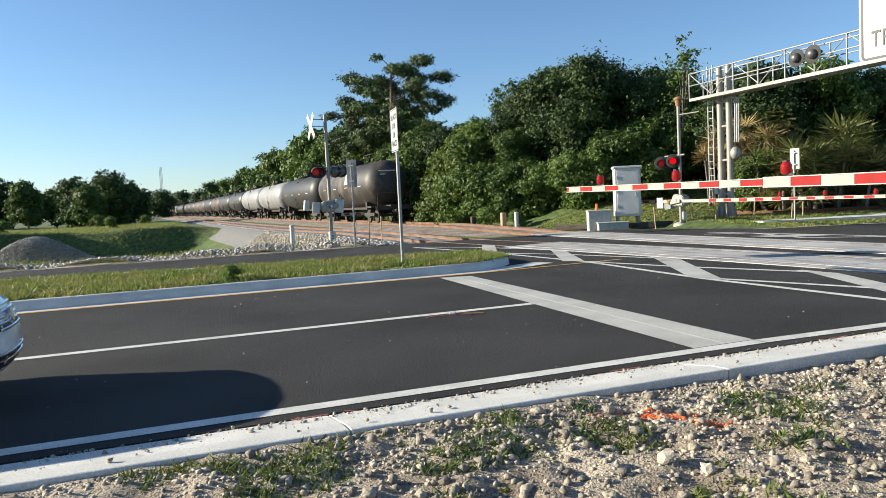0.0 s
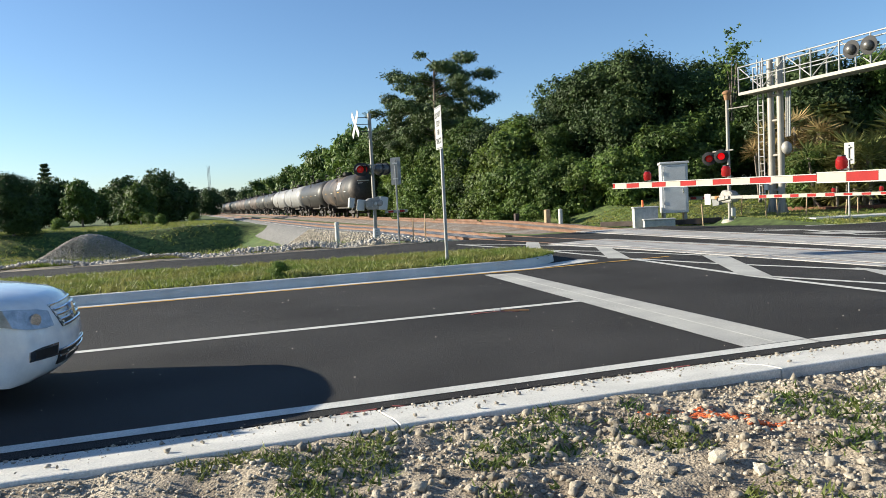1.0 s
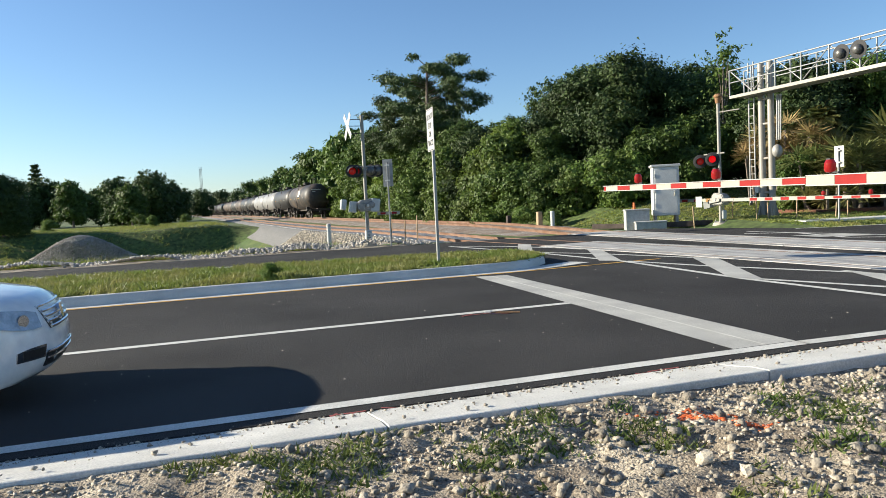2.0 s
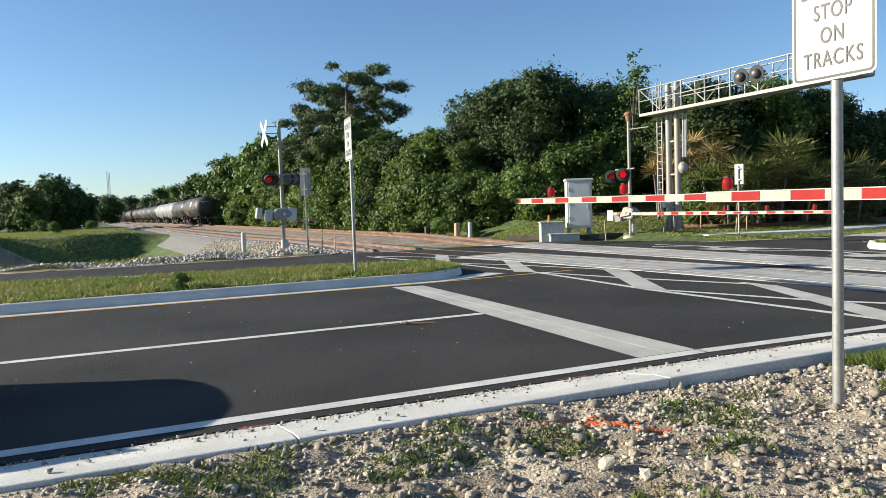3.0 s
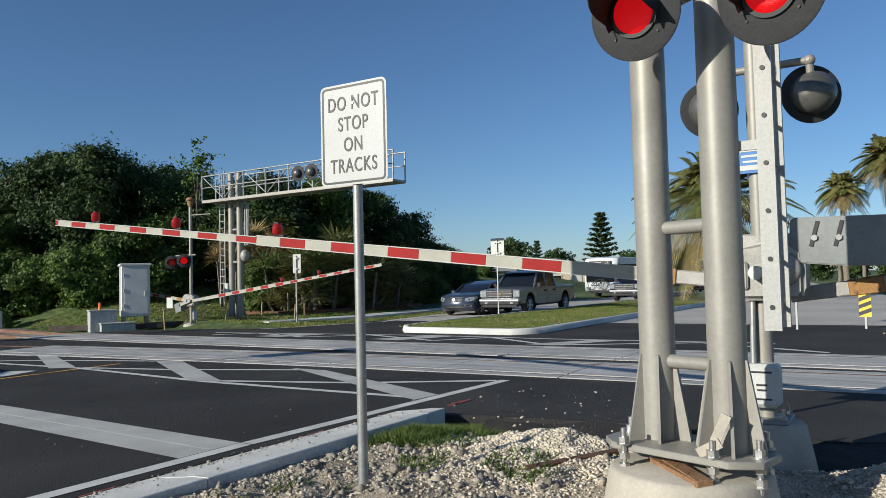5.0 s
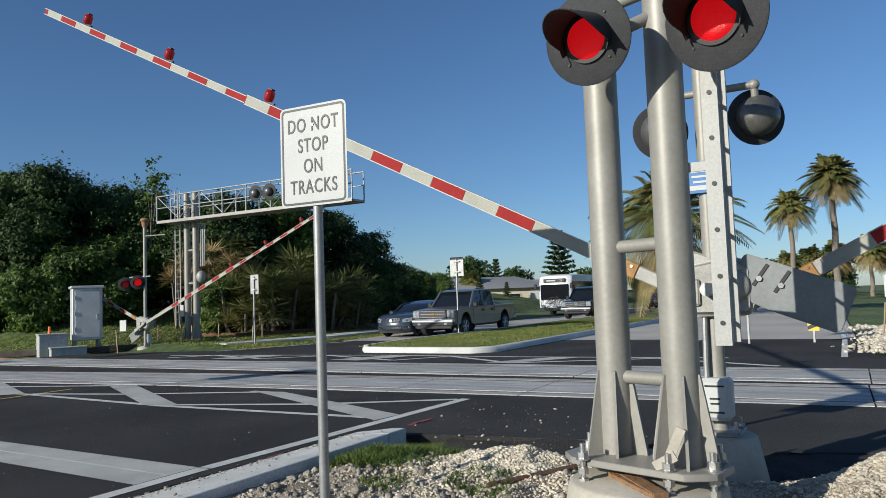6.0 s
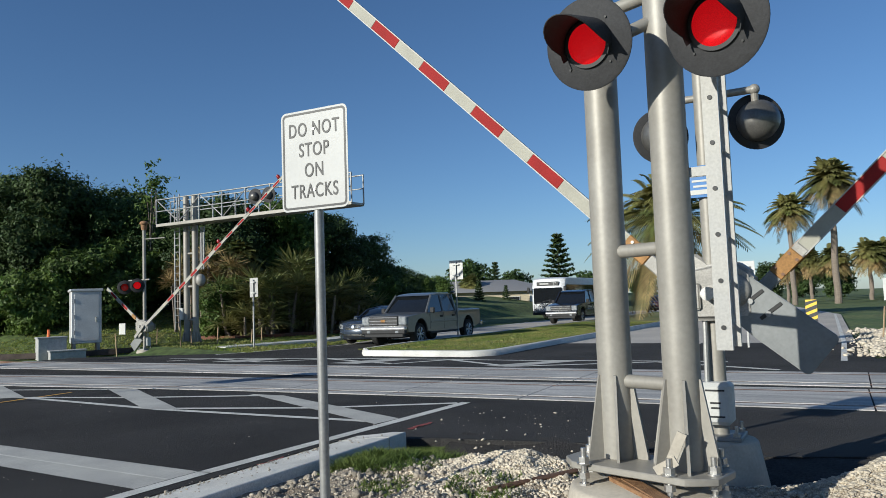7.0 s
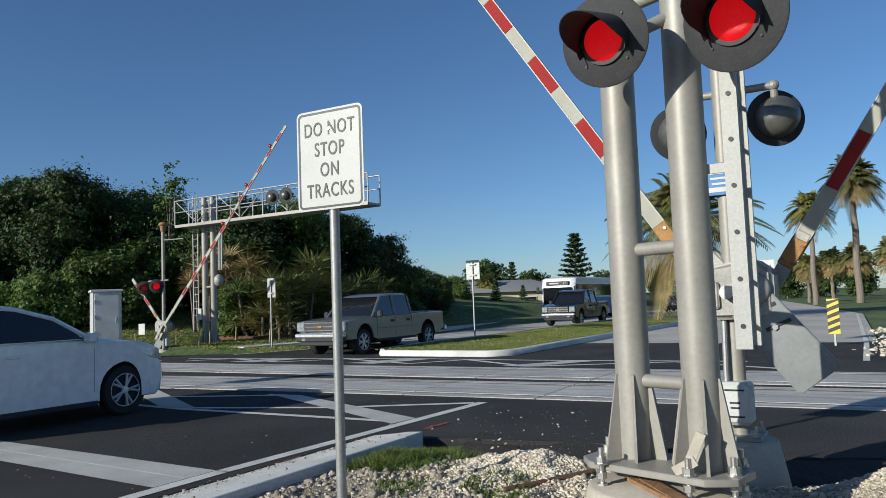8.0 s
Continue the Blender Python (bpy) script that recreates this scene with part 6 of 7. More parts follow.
def passenger_car(at, rz, paint, label, suv=False, name="car"):
    """A closed car that points along local +x; its origin is under the front axle."""
    t = thing(name, at, label, "car", rz=rz)
    W = 0.94 if suv else 0.91
    r = 0.385 if suv else 0.325
    wb = 2.70
    k = 1.19 if suv else 1.0
    low = 0.25 if suv else 0.20
    belt = 0.985 * k
    R = r + (0.065 if suv else 0.05)
    plan, nose = 0.30, 0.10

    def full_arch(cx):
        return [(cx - R, low)] + arch(cx, R, r, 12) + [(cx + R, low)]
    front = [(0.80, low), (0.92, 0.27 * k), (0.965, 0.36 * k), (0.985, 0.48 * k), (0.975, 0.57 * k), (0.945, 0.66 * k), (0.905, 0.76 * k), (0.85, 0.83 * k), (0.74, 0.875 * k)]
    outline = front + [(0.45, 0.925 * k), (0.1, 0.96 * k), (-0.35, belt + 0.01), (-0.75, belt + 0.03), (-2.2, belt + 0.05), (-3.2, belt + 0.08), (-3.62, belt + 0.07),
                       (-3.75, belt - 0.12), (-3.80, 0.5 * k), (-3.72, low + 0.08), (-3.5, low)] + full_arch(-wb) + [(-2.0, low - 0.02), (-0.7, low - 0.02)] + full_arch(0) + [(0.6, low)]
    part("body", shell(outline, W, plan, 0.03, 0.05, nose=nose), paint, t, "", 40)

    def skin(s, z, out=0.008):
        """A point on the nose, s from -1 to 1 across it."""
        for (xa, za), (xb, zb) in zip(front, front[1:]):
            if za <= z <= zb:
                x = xa + (xb - xa) * (z - za) / (zb - za)
                break
        else:
            x = 0.85
        f = 2 * (x + 3.80) / 4.785 - 1
        return (x - plan * abs(s) ** 3 * max(0.0, abs(f) - 0.55) / 0.45 + out, s * (W * (1 - nose * (abs(f) - 0.6) ** 2 * 4) + out), z)
    roof_z = 1.73 if suv else 1.47
    gh = [(-0.50, belt - 0.02), (-1.10, belt + 0.34), (-1.62, roof_z - 0.07), (-2.1, roof_z), (-2.6, roof_z + 0.01), (-3.0, roof_z - 0.05), (-3.62, belt + 0.04)]
    part("glazing", shell(gh, W - 0.03, 0.10, 0.03, 0.05, taper=0.22), M["glass"], t, "dark tinted glazing", 40)
    rf = [(-1.50, roof_z - 0.105), (-1.65, roof_z - 0.05), (-2.1, roof_z + 0.018), (-2.6, roof_z + 0.028), (-3.05, roof_z - 0.02), (-3.16, roof_z - 0.08), (-2.6, roof_z - 0.035), (-2.0, roof_z - 0.05)]
    part("roof", shell(rf, W - 0.215, 0.05, 0.025, 0.3), paint, t, "", 40)
    for s in (-1, 1):
        bm = BM()
        line = [(-0.52, W - 0.045, belt), (-1.10, W - 0.165, belt + 0.35), (-1.62, W - 0.235, roof_z - 0.06), (-2.1, W - 0.25, roof_z + 0.005)]
        for p, q in zip(line, line[1:]):
            rod(bm, (p[0], s * p[1], p[2]), (q[0], s * q[1], q[2]), 0.034, seg=8)
        part("pillar", bm, paint, t)
        for (xa, za), (xb, zb), m in (((-1.98, belt + 0.03), (-2.02, roof_z - 0.02), M["black"]), ((-3.55, belt + 0.05), (-3.02, roof_z - 0.06), paint)):
            bm = BM()
            rod(bm, (xa, s * (W - 0.045), za), (xb, s * (W - 0.245), zb), 0.035, seg=8)
            part("pillar", bm, m, t)
        lump(t, "door_mirror", (-0.66, s * (W + 0.09), belt + 0.045), (0.14, 0.2, 0.15), paint, bevel=0.04)
        lump(t, "door_handle", (-1.75, s * (W + 0.002), belt - 0.16), (0.2, 0.03, 0.03), paint, bevel=0.01)
        lump(t, "sill", (-1.35, s * (W - 0.02), low), (1.75, 0.05, 0.10), M["black_matt"], bevel=0.02)
        bm = BM()
        for x in (-0.55, -1.98):
            box(bm, (x, s * (W - 0.004), 0.62 * k), (0.007, 0.010, 0.55 * k))
        part("door_gap", bm, M["black"], t)
        bm = BM()
        box(bm, (-1.3, s * (W - 0.035), belt + 0.035), (1.6, 0.04, 0.012))
        part("window_trim", bm, M["chrome"], t)
        # lamp that wraps round the corner of the nose
        lo = [skin(s * q, z * k, 0.012) for q, z in ((0.62, 0.635), (0.74, 0.63), (0.86, 0.64), (0.95, 0.66), (1.0, 0.68))]
        up = [skin(s * q, z * k, 0.012) for q, z in ((0.60, 0.76), (0.72, 0.79), (0.84, 0.805), (0.94, 0.82), (1.0, 0.826))]
        for x, za, zb in ((0.50, 0.715, 0.845), (0.36, 0.76, 0.865), (0.26, 0.82, 0.875)):
            lo.append((x, s * (W * 0.965 + 0.008), za * k))
            up.append((x, s * (W * 0.955 + 0.008), zb * k))
        hl = part("headlamp", skin_patch(lo, up), M["lamp_glass"], t, "large clear headlamp", 40)
        bm = BM()
        rod(bm, skin(s * 0.80, 0.71 * k, 0.006), skin(s * 0.80, 0.71 * k, 0.017), 0.05, seg=16)
        part("reflector", bm, M["chrome"], hl)
        lo = [skin(s * q, 0.385 * k, 0.006) for q in (0.62, 0.72, 0.82, 0.92)]
        up = [skin(s * q, z * k, 0.006) for q, z in ((0.62, 0.49), (0.72, 0.49), (0.82, 0.485), (0.92, 0.465))]
        fs = part("fog_lamp", skin_patch(lo, up), M["chrome"], t, "chrome-edged fog lamp", 40)
        lo = [skin(s * q, 0.40 * k, 0.010) for q in (0.64, 0.72, 0.80, 0.87)]
        up = [skin(s * q, 0.472 * k, 0.010) for q in (0.64, 0.72, 0.80, 0.87)]
        part("recess", skin_patch(lo, up), M["black"], fs)
        for ax in (0, -wb):
            arch_liner(t, ax, s * (W - 0.03), R - 0.004, r, s)
            wheel(t, (ax, s * (W - 0.135), r), r, 0.21, s, 5)
    cross = (-0.46, -0.35, -0.2, 0.0, 0.2, 0.35, 0.46)
    g = part("grille", skin_patch([skin(q, 0.60 * k, 0.004) for q in cross], [skin(q * 1.12, 0.80 * k, 0.004) for q in cross]), M["black"], t, "dark grille opening", 40)
    for j in range(5):
        z = (0.615 + 0.045 * j) * k
        bm = BM()
        for a, b in zip(cross, cross[1:]):
            e = 1 + 0.03 * j
            rod(bm, skin(a * e, z, 0.006), skin(b * e, z, 0.006), 0.013, seg=6)
        part("grille_bar", bm, M["chrome"], g, "chrome grille bar")
    bm = BM()
    p = skin(0, 0.70 * k, 0.0)
    rod(bm, (p[0] - 0.01, 0, p[2]), (p[0] + 0.03, 0, p[2] + 0.008), 0.065, seg=20)
    part("badge", bm, M["chrome"], t)
    part("lower_intake", skin_patch([skin(q * 1.25, 0.30 * k, 0.004) for q in cross], [skin(q * 1.25, 0.41 * k, 0.004) for q in cross]), M["black"], t, "black lower intake", 40)
    for z in (0.42, 0.37):
        bm = BM()
        for a, b in zip(cross, cross[1:]):
            rod(bm, skin(a * 1.25, z * k, 0.006), skin(b * 1.25, z * k, 0.006), 0.010, seg=6)
        part("lower_trim", bm, M["chrome"], t, "chrome trim")
    lump(t, "tail_lamp", (-3.70, 0, belt - 0.12), (0.08, 1.62, 0.13), M["arm_red"], bevel=0.03)
    lump(t, "underbody", (-1.35, 0, low + 0.06), (4.0, 1.3, 0.16), M["black_matt"])
    return t


def pickup(at, rz, paint, label, big=False):
    t = thing("pickup_truck", at, label, "pickup truck", rz=rz)
    W, r, wb = 1.0, 0.40, 3.9
    low, belt = 0.50, 1.14 + (0.06 if big else 0)
    a1, a2 = arch(0, 0.50, low), arch(-wb, 0.50, low)
    outline = [(0.92, low), (0.97, 0.62), (0.96, 1.0), (0.90, 1.10), (0.2, belt + 0.02), (-0.45, belt + 0.05), (-5.1, belt + 0.10), (-5.14, 0.62), (-4.6, low)] + a2 + [(-2.8, low - 0.08), (-0.8, low - 0.08)] + a1 + [(0.6, low)]
    part("body", shell(outline, W, 0.10, 0.03, 0.05, nose=0.03), paint, t, "", 40)
    rz_ = 1.90 + (0.07 if big else 0)
    gh = [(-0.50, belt + 0.02), (-1.18, rz_ - 0.06), (-1.6, rz_), (-2.6, rz_), (-2.80, rz_ - 0.06), (-2.88, belt + 0.05)]
    part("glazing", shell(gh, W - 0.05, 0.05, 0.02, 0.05, taper=0.16), M["glass"], t, "dark glazing", 40)
    rf = [(-1.08, rz_ - 0.07), (-1.3, rz_ - 0.01), (-1.7, rz_ + 0.03), (-2.6, rz_ + 0.03), (-2.82, rz_ - 0.03), (-2.6, rz_ - 0.04), (-1.6, rz_ - 0.04)]
    part("roof", shell(rf, W - 0.19, 0.05, 0.02, 0.3), paint, t, "", 40)
    # black slab on the closed body stands in for the shaded depth of the bed
    lump(t, "bed_opening", (-4.0, 0, belt + 0.085), (2.1, 1.65, 0.05), M["black_matt"])
    for s in (-1, 1):
        for (xa, za), (xb, zb) in (((-0.52, belt + 0.03), (-1.16, rz_ - 0.05)), ((-1.78, belt + 0.05), (-1.80, rz_ - 0.02)), ((-2.84, belt + 0.05), (-2.74, rz_ - 0.05))):
            bm = BM()
            rod(bm, (xa, s * (W - 0.06), za), (xb, s * (W - 0.2), zb), 0.05, seg=8)
            part("pillar", bm, paint, t)
        lump(t, "door_mirror", (-0.72, s * (W + 0.11), belt + 0.13), (0.12, 0.20, 0.22), M["black_matt"], bevel=0.04)
        for x in (-1.6, -2.55):
            lump(t, "door_handle", (x, s * (W + 0.004), belt - 0.12), (0.2, 0.03, 0.08), M["black_matt"], bevel=0.01)
        lump(t, "side_moulding", (-2.0, s * W, 0.82), (2.4, 0.03, 0.06), paint, bevel=0.01)
        lump(t, "running_board", (-1.9, s * (W - 0.06), 0.42), (2.3, 0.16, 0.08), M["black_matt"])
        lump(t, "headlamp", (0.92, s * (W - 0.19), 0.93), (0.12, 0.34, 0.30), M["lamp_glass"], "clear headlamp", 0.03)
        for ax in (0, -wb):
            arch_liner(t, ax, s * (W - 0.03), 0.49, low, s)
            wheel(t, (ax, s * (W - 0.14), r), r, 0.26, s, 6)
        bm = BM()
        for x in (-0.72, -1.8, -2.78):
            box(bm, (x, s * (W - 0.003), 0.85), (0.012, 0.012, 0.6))
        part("door_gap", bm, M["black"], t)
    lump(t, "grille", (0.945, 0, 0.93), (0.08, 1.25, 0.34), M["black"], bevel=0.02)
    for k in range(3):
        lump(t, "grille_bar", (0.985, 0, 0.81 + 0.12 * k), (0.05, 1.22, 0.022), M["rim"], bevel=0.01)
    lump(t, "badge", (1.0, 0, 0.93), (0.03, 0.22, 0.09), M["brass_plate"] if not big else M["chrome"], bevel=0.02)
    lump(t, "front_bumper", (0.98, 0, 0.655), (0.20, 1.96, 0.13), M["rim"], bevel=0.04)
    lump(t, "bumper_lower", (0.96, 0, 0.53), (0.18, 1.90, 0.14), M["black_matt"], bevel=0.03)
    for s in (-1, 1):
        lump(t, "fog_lamp", (1.05, s * 0.62, 0.53), (0.02, 0.14, 0.08), M["lamp_glass"], "small round fog lamp", 0.008)
    lump(t, "lower_valance", (0.93, 0, 0.42), (0.14, 1.7, 0.16), M["black_matt"])
    lump(t, "rear_bumper", (-5.2, 0, 0.62), (0.16, 1.9, 0.18), M["chrome"], bevel=0.03)
    lump(t, "underbody", (-2.0, 0, 0.48), (5.6, 1.1, 0.16), M["black_matt"])
    return t


white_sedan = passenger_car((-7.52, 1.75, 0), 0, M["paint_car_white"], "white saloon car waiting at the stop line")
white_suv = passenger_car((2.2, 5.42, 0), 0, M["paint_car_white"], "white sport utility car driving over the crossing", suv=True)
dark_car = passenger_car((22.0, 11.4, 0), 180, M["paint_blue"], "dark blue saloon car driving towards the crossing")
red_car = passenger_car((62.0, 10.3, 0), 180, M["paint_red"], "dark red car far down the road")
silver_truck = pickup((23.5, 9.6, 0), 180, M["paint_pewter"], "pewter crew-cab pickup truck driving towards the crossing")
navy_truck = pickup((37.7, 9.9, 0), 180, M["paint_navy"], "dark navy pickup truck with a chrome grille", True)
for k in range(3):
    lump(navy_truck, "text_bar", (-1.15 - 0.5 * k, 1.004, 0.98 - 0.03 * k), (0.36, 0.006, 0.14 if k == 0 else 0.09), M["white"], bevel=0.002)

bus = thing("city_bus", (46.0, 14.3, 0), "white and blue city bus with bicycles on its front rack", "bus", rz=180)
bm = shell([(0.0, 0.35), (0.12, 0.9), (0.10, 2.3), (-0.15, 2.95), (-0.6, 3.05), (-10.8, 3.05), (-11.0, 2.8), (-11.0, 0.4)], 1.28, 0.12, 0.04, 0.04)
part("body", bm, M["bus_white"], bus, "", 40)
lump(bus, "windscreen", (0.10, 0, 1.75), (0.08, 2.2, 1.15), M["glass"], "wide dark windscreen", 0.04)
lump(bus, "destination_sign", (0.02, 0, 2.62), (0.16, 1.7, 0.28), M["black"], bevel=0.02)
letters("27", 0.24, M["sign_white"], bus, Matrix.Translation((0.105, 0.55, 2.62)) @ Matrix(((0, 0, 1), (1, 0, 0), (0, 1, 0))).to_4x4())
lump(bus, "text_bar", (0.105, -0.25, 2.62), (0.01, 0.7, 0.1), M["sign_white"], bevel=0.001)
for s in (-1, 1):
    lump(bus, "blue_band", (-5.0, s * 1.283, 1.0), (9.6, 0.012, 1.1), M["bus_blue"], bevel=0.002)
    lump(bus, "side_window", (-5.2, s * 1.285, 2.1), (9.8, 0.012, 0.85), M["glass"], bevel=0.002)
    lump(bus, "headlamp", (0.11, s * 0.95, 0.75), (0.06, 0.35, 0.16), M["lamp_glass"], bevel=0.02)
    lump(bus, "mirror", (0.3, s * 1.42, 2.2), (0.12, 0.2, 0.4), M["black_matt"], bevel=0.03)
    for ax in (-2.4, -8.2):
        wheel(bus, (ax, s * 1.13, 0.48), 0.48, 0.3, s, 8)
lump(bus, "bumper", (0.12, 0, 0.48), (0.16, 2.4, 0.26), M["black_matt"], bevel=0.03)
bm = BM()
for dz in (0.55, 0.62):
    rod(bm, (0.2, -0.85, dz), (0.95, -0.85, dz), 0.02, seg=6)
    rod(bm, (0.2, 0.85, dz), (0.95, 0.85, dz), 0.02, seg=6)
rod(bm, (0.95, -0.85, 0.6), (0.95, 0.85, 0.6), 0.02, seg=6)
part("bicycle_rack", bm, M["galv"], bus)
for k in range(2):
    bm = BM()
    for y in (-0.5, 0.5):
        for j in range(20):
            a, b = radians(18 * j), radians(18 * j + 18)
            rod(bm, (0.45 + 0.3 * k, y + 0.32 * math.cos(a), 0.95 + 0.32 * math.sin(a)), (0.45 + 0.3 * k, y + 0.32 * math.cos(b), 0.95 + 0.32 * math.sin(b)), 0.018, seg=5)
    for a, b in (((-0.5, 0.95), (-0.1, 1.35)), ((-0.1, 1.35), (0.4, 1.4)), ((0.5, 0.95), (0.38, 1.5)), ((-0.1, 1.35), (0.0, 0.92)), ((0.0, 0.92), (0.4, 1.35)), ((0.0, 0.92), (-0.5, 0.95))):
        rod(bm, (0.45 + 0.3 * k, *a), (0.45 + 0.3 * k, *b), 0.02, seg=5)
    part("bicycle", bm, M["black_matt"], bus, "bicycle hung on the rack")

# ---------------------------------------------------------------- tank train
CAR_L = 17.2


def tank_meshes():
    out = {}
    bm = BM()
    prof = [(0.02, -7.75), (0.5, -7.72), (1.0, -7.55), (1.35, -7.25), (1.52, -6.8), (1.52, 6.8), (1.35, 7.25), (1.0, 7.55), (0.5, 7.72), (0.02, 7.75)]
    lathe(bm, prof, Matrix.Translation((0, 0, 2.55)) @ Matrix.Rotation(radians(-90), 4, "X"), seg=40)
    out["tank"] = bm
    bm = BM()
    box(bm, (0, 0, 1.0), (0.5, 16.6, 0.28))
    for y in (-7.0, 7.0):
        box(bm, (0, y, 1.05), (2.7, 1.2, 0.1))
        box(bm, (0, y * 0.83, 1.12), (2.3, 0.35, 0.5))
        box(bm, (0, y * 1.17, 0.95), (2.4, 0.10, 0.22))
    out["underframe"] = bm
    bm = BM()
    rod(bm, (0, 0, 4.0), (0, 0, 4.35), 0.5, seg=20)
    rod(bm, (0, 0, 4.35), (0, 0, 4.45), 0.42, seg=20)
    box(bm, (0, 0, 4.1), (1.8, 2.2, 0.05))
    for sx in (-0.9, 0.9):
        rod(bm, (sx, -1.1, 4.9), (sx, 1.1, 4.9), 0.025, seg=6)
        for sy in (-1.1, 0, 1.1):
            rod(bm, (sx, sy, 4.1), (sx, sy, 4.9), 0.025, seg=6)
    out["manway_platform"] = bm
    bm = BM()
    for sx in (1.35,):
        for sy in (-0.25, 0.25):
            rod(bm, (sx * 0.98, sy, 1.0), (sx * 1.12, sy, 2.6), 0.025, seg=6)
            rod(bm, (sx * 1.12, sy, 2.6), (sx * 0.7, sy, 4.15), 0.025, seg=6)
        for k in range(6):
            rod(bm, (sx * 1.05, -0.25, 1.2 + 0.3 * k), (sx * 1.05, 0.25, 1.2 + 0.3 * k), 0.02, seg=6)
    out["side_ladder"] = bm
    return out


def finish(name, bm, material, smooth=40):
    me = bpy.data.meshes.new(name)
    bm.to_mesh(me)
    bm.free()
    me.materials.append(material)
    me.polygons.foreach_set("use_smooth", [True] * len(me.polygons))
    me.set_sharp_from_angle(angle=radians(smooth))
    return me


tm = tank_meshes()
TANK_ME = {k: finish("tank", tm["tank"].copy(), M[k]) for k in ("tank_black", "tank_brown", "tank_grey", "tank_brn2")}
tm["tank"].free()
UNDER_ME, MAN_ME, LAD_ME = finish("underframe", tm["underframe"], M["frame_black"]), finish("manway_platform", tm["manway_platform"], M["frame_black"]), finish("side_ladder", tm["side_ladder"], M["frame_black"])
bm = BM()
for sx in (-1.0, 1.0):
    box(bm, (sx, 0, 0.55), (0.14, 2.3, 0.24), bevel=0.03)
    box(bm, (sx, 0, 0.55), (0.18, 0.5, 0.42), bevel=0.04)
box(bm, (0, 0, 0.72), (2.0, 0.4, 0.22))
TRUCK_ME = finish("bogie_frame", bm, M["frame_black"])
bm = BM()
for sx in (-0.75, 0.75):
    lathe(bm, [(0.02, -0.06), (0.46, -0.06), (0.46, 0.06), (0.02, 0.06)], Matrix.Translation((sx, 0, 0.46)) @ Matrix.Rotation(radians(90), 4, "Y"), seg=24)
rod(bm, (-0.75, 0, 0.46), (0.75, 0, 0.46), 0.07, seg=10)
AXLE_ME = finish("wheelset", bm, M["frame_black"])
PAINTS = ["tank_brown", "tank_black", "tank_grey", "tank_grey", "tank_black", "tank_black", "tank_brn2", "tank_black", "tank_brn2", "tank_brn2", "tank_black", "tank_black"]
LOOK = {"tank_black": "black railway tank car on a moving train", "tank_brown": "black railway tank car with brown spill stains and placard", "tank_grey": "light grey railway tank car on a moving train", "tank_brn2": "dull brown railway tank car on a moving train"}
tank_cars = []
crng = random.Random(9)
for k in range(30):
    pm = PAINTS[k] if k < len(PAINTS) else crng.choice(["tank_grey", "tank_grey", "tank_black", "tank_brn2"])
    t = thing("tank_car", (9, 40 + CAR_L * k, 0.2), LOOK[pm], "tank car", "tank cars of the train")
    tk = shared("tank", TANK_ME[pm], t)
    shared("underframe", UNDER_ME, t)
    shared("manway_platform", MAN_ME, t)
    shared("side_ladder", LAD_ME, t)
    shared("side_ladder", LAD_ME, t, pose(0, 0, 0, 0, 0, 180))
    for y in (-6.1, 6.1):
        fr = shared("bogie_frame", TRUCK_ME, t, pose(0, y, 0))
        for d in (-0.89, 0.89):
            shared("wheelset", AXLE_ME, fr, pose(0, d, 0))
    if k == 0:
        bm = BM()
        box(bm, (-1.47, -2.6, 3.02), (0.03, 1.5, 0.75), rot=Matrix.Rotation(radians(17), 3, "Y"))
        part("placard_patch", bm, M["white"], tk, "white stencilled patch")
        for i in range(3):
            bm = BM()
            box(bm, (0.0, -7.66 + 0.05 * i, 3.35 - 0.22 * i), (1.1 - 0.2 * i, 0.02, 0.07))
            o = part("text_bar", bm, M["white"], tk)
            o.matrix_basis = Matrix.Translation((-0.2, -0.05, 0))
        bm = BM()
        for sx in (-1.1, 1.1):
            rod(bm, (sx, -8.3, 0.7), (sx, -8.3, 1.9), 0.025, seg=6)
        rod(bm, (-1.1, -8.3, 1.9), (1.1, -8.3, 1.9), 0.025, seg=6)
        rod(bm, (0, -8.2, 0.75), (0, -8.9, 0.75), 0.11, seg=10)
        part("end_rail", bm, M["frame_black"], t)
    if k in (0, 1, 4, 5):
        for i in range(4):
            bm = BM()
            box(bm, (-1.535, -5.6 + 3.4 * i, 2.45), (0.012, 0.9, 0.05))
            part("reflective_strip", bm, M["paint_yellow"] if i % 2 else M["white"], tk)
    tank_cars.append(t)

# ---------------------------------------------------------------- loose stones, gravel, weeds
def rock_meshes(count, seed, material):
    out = []
    r = np.random.default_rng(seed)
    for k in range(count):
        bm = BM()
        bmesh.ops.create_icosphere(bm, subdivisions=1, radius=1.0)
        for v in bm.verts:
            v.co *= r.uniform(0.62, 1.12)
            v.co.z *= 0.62
        bmesh.ops.subdivide_edges(bm, edges=list(bm.edges), cuts=1, use_grid_fill=True)
        for v in bm.verts:
            v.co *= r.uniform(0.88, 1.08)
        me = bpy.data.meshes.new("stone")
        bm.to_mesh(me)
        bm.free()
        me.materials.append(material)
        out.append(me)
    return out


